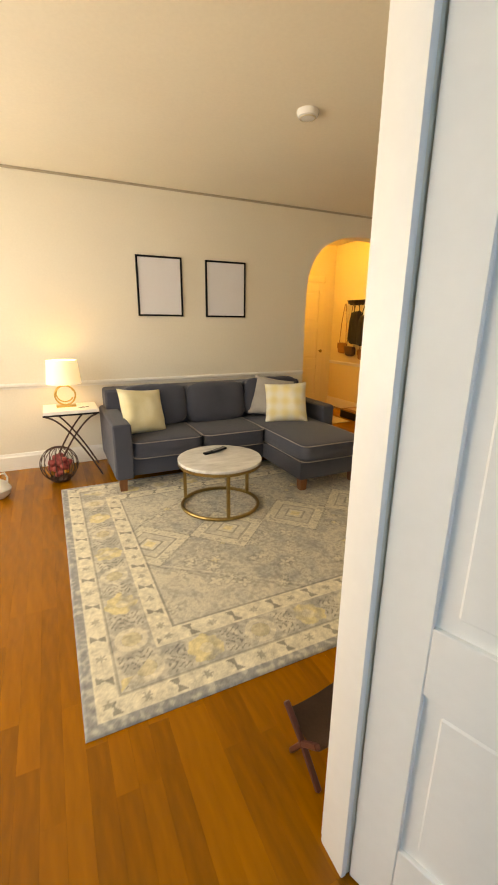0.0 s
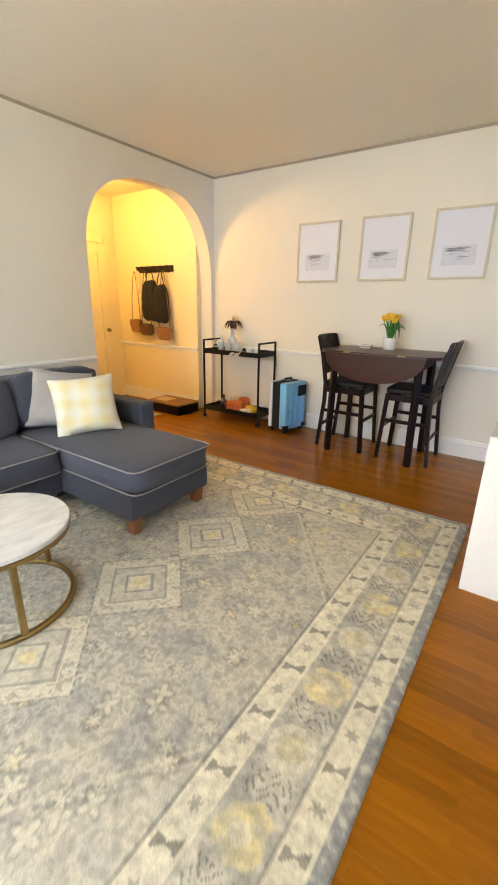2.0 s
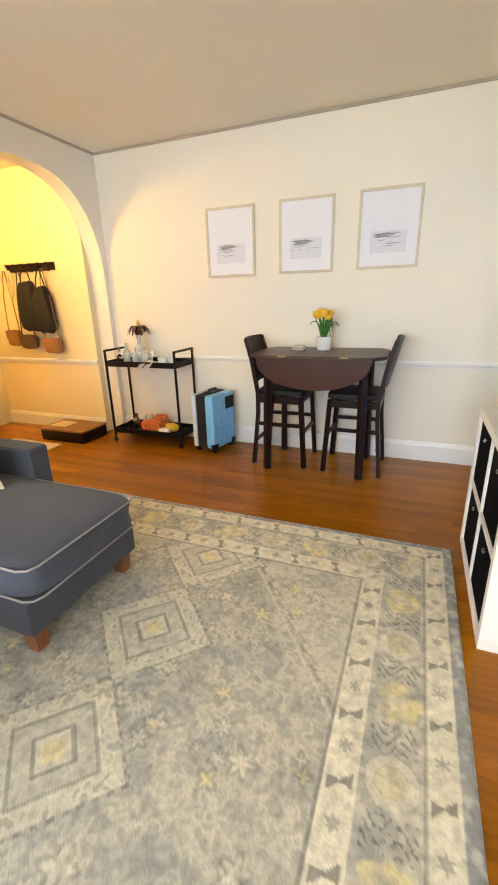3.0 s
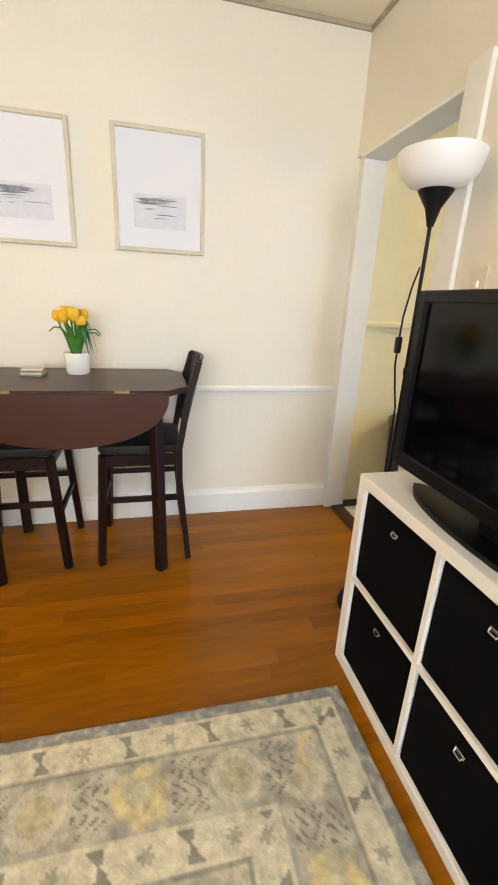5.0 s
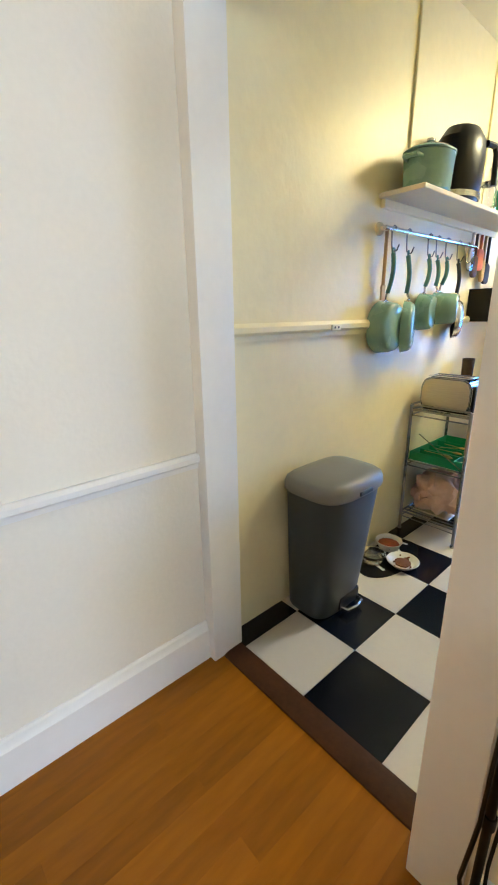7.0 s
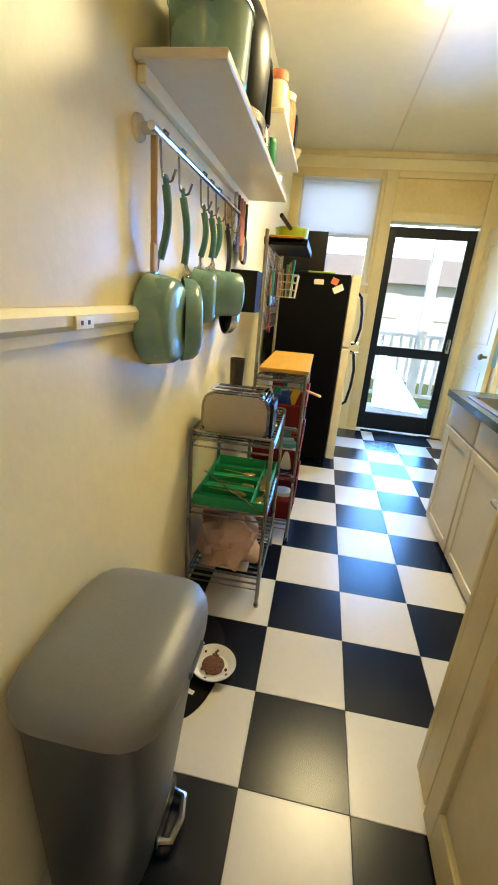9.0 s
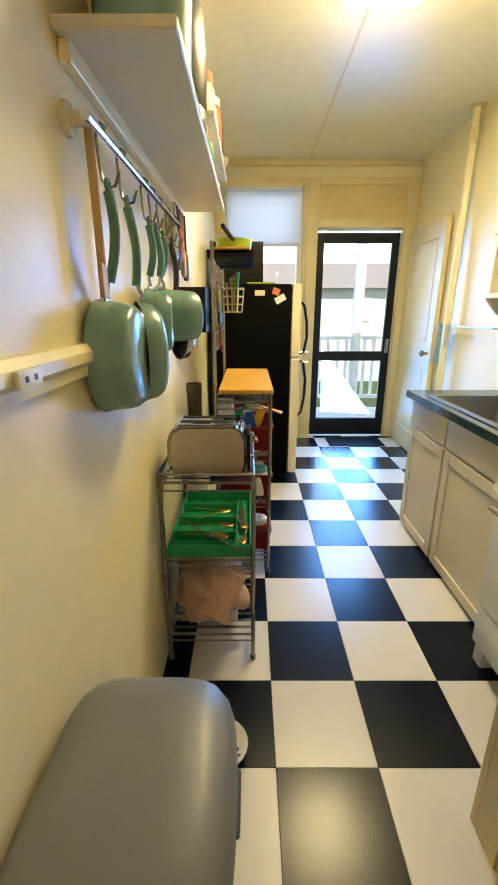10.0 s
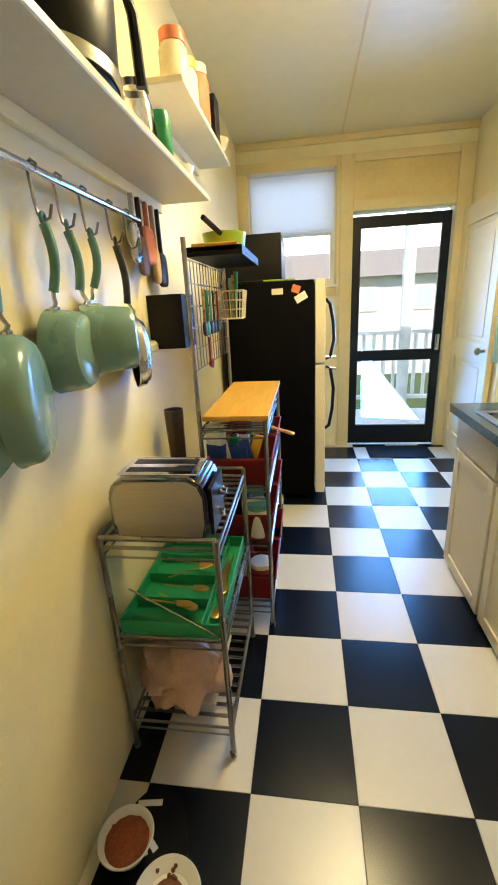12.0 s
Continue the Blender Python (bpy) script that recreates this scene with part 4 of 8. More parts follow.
# --- wall pictures
def framed(name, p, rz, w, h, bar_w, frame_mat, label, group, art=None):
    """A framed sheet that hangs facing -y before its turn; p is the middle of its back."""
    s = thing(name, p, label, "picture", group, rz)
    b = B()
    d = 0.022
    for lo, hi in (((-w / 2, -d, -h / 2), (-w / 2 + bar_w, 0, h / 2)), ((w / 2 - bar_w, -d, -h / 2), (w / 2, 0, h / 2)),
                   ((-w / 2 + bar_w, -d, -h / 2), (w / 2 - bar_w, 0, -h / 2 + bar_w)), ((-w / 2 + bar_w, -d, h / 2 - bar_w), (w / 2 - bar_w, 0, h / 2))):
        box(b, lo, hi, 0.002)
    part("frame", b, frame_mat, s)
    b = B()
    box(b, (-w / 2 + bar_w, -0.012, -h / 2 + bar_w), (w / 2 - bar_w, -0.004, h / 2 - bar_w))
    part("sheet", b, PANE if art is None else PAPER, s)
    if art is not None:
        rr = random.Random(art)
        aw, z0, z1 = w * 0.29, -h * 0.30, 0.0
        b = B()
        box(b, (-aw, -0.0132, z0), (aw, -0.0125, z1 - 0.012))
        part("print", b, INKG, s, "pale grey printed seascape")
        b = B()
        for i in range(22):
            deep = i < 6
            zc = z1 - (0.030 + 0.030 * rr.random() if deep else 0.020 + 0.10 * rr.random())
            x0 = -aw + rr.random() * aw * (0.3 if deep else 1.0)
            x1 = min(x0 + aw * (1.3 if deep else 0.25 + 0.8 * rr.random()), aw)
            hh = 0.003 + 0.004 * rr.random() if deep else 0.0008 + 0.0022 * rr.random()
            slab(b, [(x0, zc), (x0 + (x1 - x0) * 0.25, zc - hh * 0.9), (x0 + (x1 - x0) * 0.7, zc - hh * 0.4), (x1, zc + hh * 0.1), (x0 + (x1 - x0) * 0.6, zc + hh)], 0.0133 + 0.0001 * i, 0.0138 + 0.0001 * i)
        turned(b, Matrix(((1, 0, 0, 0), (0, 0, -1, 0), (0, 1, 0, 0), (0, 0, 0, 1))))
        part("ink_strokes", b, INKD, s, "dark grey horizontal ink strokes")
    return s


PIC = "black framed pictures over the sofa"
framed("picture_frame", (1.064, Y1 - 0.001, 1.752), 0, 0.465, 0.575, 0.018, BLACKM, "black framed blank white sheet above the sofa", PIC)
framed("picture_frame", (1.784, Y1 - 0.001, 1.748), 0, 0.465, 0.572, 0.018, BLACKM, "black framed blank white sheet above the sofa", PIC)
ART = "grey seascape prints over the table"
for k, y in enumerate((3.148, 2.482, 1.842)):
    framed("picture_frame", (X1 - 0.001, y, 1.818 + 0.004 * k), -90, 0.452, 0.556, 0.020, OAKF, "pale oak framed grey seascape print above the dining table", ART, 11 + k)


# --- drop-leaf table and chairs
def build_dining():
    s = thing("drop_leaf_table", (4.20, 2.262, 0), "espresso wooden counter-height drop-leaf table against the wall", "table")
    X, Y = 4.20, 2.262
    ZT = 0.945
    b = B()
    out = [(-0.30, -0.42), (-0.20, -0.515), (0.20, -0.515), (0.30, -0.44), (0.30, 0.44), (0.20, 0.515), (-0.20, 0.515), (-0.30, 0.42)]
    slab(b, out, ZT - 0.026, ZT)
    bmesh.ops.bevel(b, geom=list(b.edges), offset=0.004, segments=2, affect="EDGES")
    part("tabletop", b, ESPTOP, s)
    b = B()
    leaf = [(-0.425, 0)] + [(-0.425 * math.cos(t), -0.235 * math.sin(t) ** 0.85) for t in [math.pi * i / 24 for i in range(1, 24)]] + [(0.425, 0)]
    slab(b, leaf, 0, 0.022)
    turned(b, Matrix(((0, 0, 1, -0.325), (1, 0, 0, 0), (0, 1, 0, ZT - 0.010), (0, 0, 0, 1))))
    part("drop_leaf", b, ESPTOP, s, "hanging half-round leaf")
    for y in (-0.23, 0.23):
        b = B()
        box(b, (-0.312, y - 0.03, ZT - 0.009), (-0.300, y + 0.03, ZT + 0.001), 0.001)
        part("hinge", b, BRASS, s)
    b = B()
    box(b, (-0.25, -0.385, ZT - 0.115), (0.25, -0.365, ZT - 0.026))
    box(b, (-0.25, 0.365, ZT - 0.115), (0.25, 0.385, ZT - 0.026))
    box(b, (-0.262, -0.365, ZT - 0.115), (-0.242, 0.365, ZT - 0.026))
    box(b, (0.242, -0.365, ZT - 0.115), (0.262, 0.365, ZT - 0.026))
    part("apron", b, ESPRESSO, s)
    for x in (-0.235, 0.255):
        for y in (-0.375, 0.375):
            b = B()
            bar(b, (x + (0.012 if x < 0 else -0.03), y * 0.97, ZT - 0.03), (x, y, 0.001), 0.05, 0.05, 0.004)
            part("leg", b, ESPRESSO, s)

    # counter-height chair: origin under the seat's middle, back towards -y
    c = thing("counter_chair", (4.25, 1.97, 0), "espresso wooden counter-height chair tucked under the table", "chair", "chairs at the drop-leaf table")
    b = B()
    cushion(b, (0, 0.005, 0.625), (0.40, 0.40, 0.05), 8, 8, 0.2, 0.0)
    part("seat", b, BLKSEAT, c, "black padded seat")
    b = B()
    for lo, hi in (((-0.19, 0.165, 0.54), (0.19, 0.185, 0.60)), ((-0.19, -0.20, 0.54), (0.19, -0.18, 0.60)), ((-0.20, -0.18, 0.54), (-0.18, 0.165, 0.60)), ((0.18, -0.18, 0.54), (0.20, 0.165, 0.60))):
        box(b, lo, hi, 0.003)
    part("seat_frame", b, ESPRESSO, c)
    for x in (-0.185, 0.185):
        b = B()
        bar(b, (x, 0.178, 0.60), (x * 1.08, 0.215, 0.001), 0.036, 0.036, 0.004)
        part("leg", b, ESPRESSO, c)
        b = B()
        tube(b, [(x * 1.08, -0.225, 0.001), (x, -0.185, 0.45), (x, -0.185, 0.62), (x, -0.235, 0.90), (x, -0.28, 1.05)], 0.021, 4)
        part("back_leg", b, ESPRESSO, c)
    b = B()
    n = 10
    for i in range(n):
        a0, a1 = -0.185 + 0.37 * i / n, -0.185 + 0.37 * (i + 1) / n
        f = [0.028 * (1 - (2 * q / 0.37) ** 2) for q in (a0, a1)]
        rows = []
        for z, y in ((0.70, -0.198), (1.06, -0.283)):
            rows.append([b.verts.new((a0, y - f[0] - 0.009, z)), b.verts.new((a1, y - f[1] - 0.009, z)), b.verts.new((a1, y - f[1] + 0.009, z)), b.verts.new((a0, y - f[0] + 0.009, z))])
        for q in range(4):
            b.faces.new((rows[0][q], rows[0][(q + 1) % 4], rows[1][(q + 1) % 4], rows[1][q]))
        b.faces.new(rows[1])
        b.faces.new(rows[0][::-1])
    bmesh.ops.remove_doubles(b, verts=b.verts, dist=1e-5)
    part("backrest", b, ESPRESSO, c, "solid curved back panel")
    for z, pts in ((0.30, ((-0.192, 0.197), (0.192, 0.197))), (0.22, ((-0.192, -0.195), (0.192, -0.195))), (0.36, ((-0.19, -0.19), (-0.19, 0.19))), (0.36, ((0.19, -0.19), (0.19, 0.19)))):
        b = B()
        bar(b, (*pts[0], z), (*pts[1], z), 0.018, 0.030, 0.002)
        part("stretcher", b, ESPRESSO, c)
    copy_thing(c, pose(4.25, 2.56, 0, 0, 0, 180))

    # tulips and coasters
    f = thing("tulip_pot", (4.33, 2.265, ZT), "yellow tulips in a white ceramic pot on the table", "flowers")
    b = B()
    lathe(b, [(0, 0), (0.048, 0), (0.056, 0.01), (0.062, 0.10), (0.060, 0.105), (0.054, 0.10), (0.05, 0.02), (0, 0.02)], 32)
    part("pot", b, CERAM, f)
    b = B()
    lathe(b, [(0, 0.085), (0.054, 0.085), (0.052, 0.092), (0, 0.095)], 24)
    part("soil", b, KIBBLE, f)
    rr = random.Random(3)
    for i in range(9):
        a, q = rr.uniform(0, 6.28), rr.uniform(0.015, 0.075)
        top = Vector((q * math.cos(a), q * math.sin(a), rr.uniform(0.225, 0.275)))
        b = B()
        tube(b, [(top.x * 0.3, top.y * 0.3, 0.09), (top.x * 0.6, top.y * 0.6, 0.17), tuple(top)], 0.0035, 6)
        st = part("stem", b, LEAFG, f)
        b = B()
        for k in range(6):
            m = Matrix.Translation(top) @ Matrix.Rotation(k * math.pi / 3 + a, 4, "Z")
            rows = []
            for t in range(5):
                w = 0.019 * math.sin(math.pi * (0.12 + 0.80 * t / 4)) ** 0.8
                rad = 0.007 + 0.019 * math.sin(math.pi * (0.1 + 0.62 * t / 4))
                rows.append([b.verts.new(m @ Vector((rad - abs(sgn) * 0.005, sgn * w, 0.052 * t / 4))) for sgn in (-1, 0, 1)])
            for r0, r1 in zip(rows, rows[1:]):
                for t in range(2):
                    b.faces.new((r0[t], r0[t + 1], r1[t + 1], r1[t]))
        part("petals", b, PETAL, st)
    for i in range(14):
        a = rr.uniform(0, 6.28)
        ln, hh = rr.uniform(0.05, 0.11), rr.uniform(0.10, 0.17)
        b = B()
        rows = []
        for t in range(6):
            q = t / 5
            w = 0.014 * math.sin(math.pi * (0.08 + 0.9 * q))
            cx = 0.02 + ln * q ** 1.4
            z = 0.09 + hh * math.sin(q * (1.3 + 0.9 * (i % 3)))
            rows.append([b.verts.new(Matrix.Rotation(a, 4, "Z") @ Vector((cx, sg * w, z + abs(sg) * 0.006))) for sg in (-1, 0, 1)])
        for r0, r1 in zip(rows, rows[1:]):
            for t in range(2):
                b.faces.new((r0[t], r0[t + 1], r1[t + 1], r1[t]))
        part("leaf", b, LEAFG, f)
    k = thing("coaster_stack", (4.28, 2.46, ZT), "small stack of pale stone coasters on the table", "coasters")
    for i in range(4):
        b = B()
        box(b, (-0.048, -0.048, i * 0.009), (0.048, 0.048, i * 0.009 + 0.008), 0.002)
        part("coaster", turned(b, Matrix.Rotation(radians(4 * i - 6), 4, "Z")), CREAMC if i % 2 else PIPING, k)


build_dining()


# --- bar cart
def build_bar_cart():
    s = thing("bar_cart", (4.33, 3.965, 0), "black metal two-tier bar cart against the wall", "bar cart")
    hx, hy = 0.165, 0.385
    for x in (-hx, hx):
        for y in (-hy, hy):
            b = B()
            bar(b, (x, y, 0.055), (x, y, 0.915), 0.019, 0.019, 0.002)
            part("post", b, BLACKM, s)
            w = part("caster", lathe(B(), [(0, -0.009), (0.024, -0.009), (0.027, -0.004), (0.027, 0.004), (0.024, 0.009), (0, 0.009)], 16,
                                     Matrix.Translation((x, y, 0.027)) @ Matrix.Rotation(math.pi / 2, 4, "Y")), BLACKP, s)
    for y in (-hy, hy):
        b = B()
        bar(b, (-hx - 0.009, y, 0.918), (hx + 0.009, y, 0.918), 0.019, 0.019, 0.002)
        part("handle", b, BLACKM, s)
    for z in (0.10, 0.77):
        b = B()
        box(b, (-hx, -hy, z), (hx, hy, z + 0.008))
        for lo, hi in (((-hx, -hy - 0.004, z), (hx, -hy + 0.006, z + 0.052)), ((-hx, hy - 0.006, z), (hx, hy + 0.004, z + 0.052)),
                       ((-hx - 0.004, -hy + 0.006, z), (-hx + 0.006, hy - 0.006, z + 0.052)), ((hx - 0.006, -hy + 0.006, z), (hx + 0.004, hy - 0.006, z + 0.052))):
            box(b, lo, hi, 0.002)
        part("tray", b, BLACKM, s)
    zt = 0.779

    def bottle(name, x, y, z, r, h, mat, label, cat="bottle", neck=True, cap=None):
        t = thing(name, (4.33 + x, 3.965 + y, z), label, cat)
        b = B()
        if neck:
            lathe(b, [(0, 0), (r, 0.001), (r, h * 0.6), (r * 0.4, h * 0.74), (r * 0.36, h * 0.95), (r * 0.45, h), (0, h)], 24)
        else:
            lathe(b, [(0, 0), (r * 0.8, 0.0), (r, h), (r * 0.93, h), (r * 0.74, 0.006), (0, 0.006)], 24)
        part("body", b, mat, t)
        if cap:
            b = B()
            lathe(b, [(0, h), (r * 0.5, h), (r * 0.5, h + 0.02), (0, h + 0.02)], 16)
            part("cap", b, cap, t)
        return t

    bottle("glass_bottle", -0.02, 0.24, zt, 0.036, 0.20, CLOUDY, "pale clear glass bottle on the bar cart")
    bottle("glass_bottle", -0.08, 0.28, zt, 0.028, 0.13, TEALG, "short teal glass bottle on the bar cart", cap=CHROME)
    bottle("glass_decanter", 0.05, 0.13, zt, 0.052, 0.25, CLOUDY, "clear glass decanter on the bar cart", "decanter", cap=CLOUDY)
    bottle("drinking_glass", -0.06, 0.11, zt, 0.038, 0.115, CLOUDY, "clear tumbler on the bar cart", "glass", False)
    bottle("drinking_glass", -0.04, 0.02, zt, 0.038, 0.115, CLOUDY, "clear tumbler on the bar cart", "glass", False)
    bottle("drinking_glass", 0.04, 0.02, zt, 0.038, 0.115, CLOUDY, "clear tumbler on the bar cart", "glass", False)
    bottle("ceramic_cup", -0.08, -0.20, zt, 0.042, 0.075, CERAM, "white ceramic cup on the bar cart", "cup", False)
    bottle("ceramic_cup", 0.0, -0.24, zt, 0.04, 0.07, CERAM, "white ceramic cup on the bar cart", "cup", False)
    b = B()
    box(b, (-0.07, -0.11, 0), (0.07, 0.11, 0.012), 0.003)
    box(b, (-0.06, -0.10, 0.0125), (0.06, 0.09, 0.022), 0.003)
    whole("paperback_book", b, CERAM, (4.32, 3.86, zt), "pale paperback lying on the bar cart", "book", rz=12)
    # small dark plant with a red bloom in a bottle
    p = thing("dried_flower", (4.44, 4.13, zt), "dark dried flower with a red bloom in a slim vase", "flower")
    b = B()
    lathe(b, [(0, 0), (0.022, 0), (0.026, 0.05), (0.010, 0.11), (0.010, 0.17), (0.013, 0.175), (0, 0.175)], 20)
    part("vase", b, CLEAR, p)
    b = B()
    for k in range(8):
        a = k * 0.8
        rows = []
        for t in range(5):
            q = t / 4
            rows.append([b.verts.new((math.cos(a) * (0.01 + 0.085 * q) - math.sin(a) * sg * 0.018 * math.sin(math.pi * (0.1 + 0.85 * q)),
                                      math.sin(a) * (0.01 + 0.085 * q) + math.cos(a) * sg * 0.018 * math.sin(math.pi * (0.1 + 0.85 * q)),
                                      0.235 + 0.03 * math.sin(q * 3) - 0.05 * q * q)) for sg in (-1, 0, 1)])
        for r0, r1 in zip(rows, rows[1:]):
            for t in range(2):
                b.faces.new((r0[t], r0[t + 1], r1[t + 1], r1[t]))
    tube(b, [(0, 0, 0.05), (0.003, 0.002, 0.24)], 0.004, 6)
    lathe(b, [(0, 0.175), (0.026, 0.185), (0.036, 0.215), (0.02, 0.245), (0, 0.25)], 14)
    part("leaves", b, WICKER, p)
    b = B()
    lathe(b, [(0, 0.24), (0.012, 0.25), (0.016, 0.272), (0.006, 0.292), (0, 0.295)], 10)
    part("bloom", b, LABELR, p)
    for o in p.children:
        o.data.transform(Matrix.Diagonal((1.25, 1.25, 1.40, 1)))
    n = thing("paper_napkin", (4.33 - 0.115, 3.965 - 0.13, 0.824), "white paper napkin hanging over the cart's edge", "napkin")
    b = B()
    g = [[b.verts.new((0.10 * q - 0.055 if i < 3 else -0.058 - 0.006 * math.sin(9 * q), 0.13 * q - 0.07 + 0.02 * i, (0.004 if i < 3 else -0.02 * (i - 2)) + 0.004 * math.sin(7 * q + i))) for q in (0, 0.25, 0.5, 0.75, 1.0)] for i in range(6)]
    for r0, r1 in zip(g, g[1:]):
        for q in range(4):
            b.faces.new((r0[q], r0[q + 1], r1[q + 1], r1[q]))
    bmesh.ops.solidify(b, geom=b.faces[:], thickness=0.0015)
    part("sheet", b, CERAM, n)
    # lower tier
    zl = 0.109
    bottle("steel_shaker", -0.03, 0.20, zl, 0.042, 0.17, STEEL, "steel cocktail shaker on the lower tier", "shaker", True)
    bottle("glass_bottle", -0.08, 0.29, zl, 0.045, 0.10, CLEAR, "wide clear jar on the lower tier", neck=False)
    bottle("glass_bottle", 0.07, 0.12, zl, 0.04, 0.14, CLEAR, "clear jar on the lower tier", neck=False)
    for k, (x, y, w, d, h, mt, rz) in enumerate(((-0.04, 0.0, 0.15, 0.22, 0.12, SNACK, 14), (0.02, -0.17, 0.10, 0.15, 0.07, YELLOW, -20), (0.05, -0.04, 0.12, 0.14, 0.15, SNACK, 40), (-0.07, -0.15, 0.09, 0.12, 0.05, CERAM, 10))):
        b = B()
        cushion(b, (0, 0, h / 2), (w, d, h), 4, 8, 0.1, 0.12)
        whole("snack_bag", b, mt, (4.33 + x, 3.965 + y, zl), "crumpled bright snack bag on the lower tier", "snack bag", "snacks on the bar cart", rz=rz)


build_bar_cart()


# --- suitcase
def build_suitcase():
    s = thing("suitcase", (4.300, 3.285, 0), "ice-blue hard-shell cabin suitcase with black trim", "suitcase", rz=78)
    b = B()
    box(b, (-0.125, -0.165, 0.045), (-0.030, 0.165, 0.545), 0.035, 4)
    for k in range(3):
        y = -0.08 + 0.08 * k
        box(b, (-0.130, y - 0.008, 0.10), (-0.123, y + 0.008, 0.49), 0.003)
    part("front_shell", b, CASEB, s)
    b = B()
    box(b, (0.075, -0.165, 0.045), (0.125, 0.165, 0.545), 0.024, 4)
    part("back_shell", b, CASEW, s, "pale frosted back shell")
    b = B()
    box(b, (-0.030, -0.162, 0.048), (0.075, 0.162, 0.543), 0.02, 3)
    part("zip_band", b, BLACKCL, s)
    b = B()
    box(b, (-0.134, -0.150, 0.395), (-0.1255, -0.020, 0.510), 0.004)
    part("pocket", b, BLACKCL, s)
    for y in (-0.135, 0.135):
        b = B()
        box(b, (-0.129, y - 0.032, 0.042), (-0.085, y + 0.032, 0.095), 0.012, 2)
        part("corner_guard", b, BLACKP, s)
    b = B()
    box(b, (-0.05, -0.07, 0.542), (0.05, 0.07, 0.556), 0.005)
    tube(b, [(0, -0.06, 0.55), (0, -0.05, 0.575), (0, 0.05, 0.575), (0, 0.06, 0.55)], 0.009)
    part("handle", b, BLACKP, s)
    for x in (-0.09, 0.09):
        for y in (-0.13, 0.13):
            b = B()
            rod(b, (x - 0.014, y, 0.024), (x + 0.014, y, 0.024), 0.024, seg=16)
            box(b, (x - 0.022, y - 0.022, 0.030), (x + 0.022, y + 0.022, 0.05), 0.006)
            part("wheel", b, BLACKP, s)


build_suitcase()


# --- leather magazine sling by the doorway
def build_magazine_sling():
    s = thing("magazine_sling", (0.865, 0.862, 0), "low brown leather magazine sling with reddish wooden rails", "magazine rack")
    b = B()
    n = 12
    g = []
    for i in range(n + 1):
        t = i / n
        row = []
        for j in range(13):
            q = j / 12
            x = -0.30 + 0.365 * q
            y = 0.100 - 0.165 * t
            z = 0.185 + 0.105 * q ** 1.7 - 0.030 * math.sin(math.pi * t)
            row.append(b.verts.new((x, y, z)))
        g.append(row)
    for i in range(n):
        for j in range(12):
            b.faces.new((g[i][j], g[i + 1][j], g[i + 1][j + 1], g[i][j + 1]))
    bmesh.ops.solidify(b, geom=b.faces[:], thickness=0.008)
    part("sling", b, LEATHER, s, "dark brown leather sling")
    for pts in (((-0.315, 0.105, 0.215), (-0.30, 0.02, 0.12), (-0.285, -0.06, 0.004)), ((-0.295, 0.09, 0.004), (-0.30, 0.02, 0.12), (-0.31, -0.07, 0.215)),
                ((0.074, 0.098, 0.285), (0.075, 0.02, 0.15), (0.072, -0.06, 0.004)), ((0.072, 0.09, 0.004), (0.075, 0.02, 0.15), (0.074, -0.07, 0.285))):
        b = B()
        for p0, p1 in zip(pts, pts[1:]):
            bar(b, p0, p1, 0.018, 0.018, 0.003)
        part("leg", b, MAHOG, s)


build_magazine_sling()


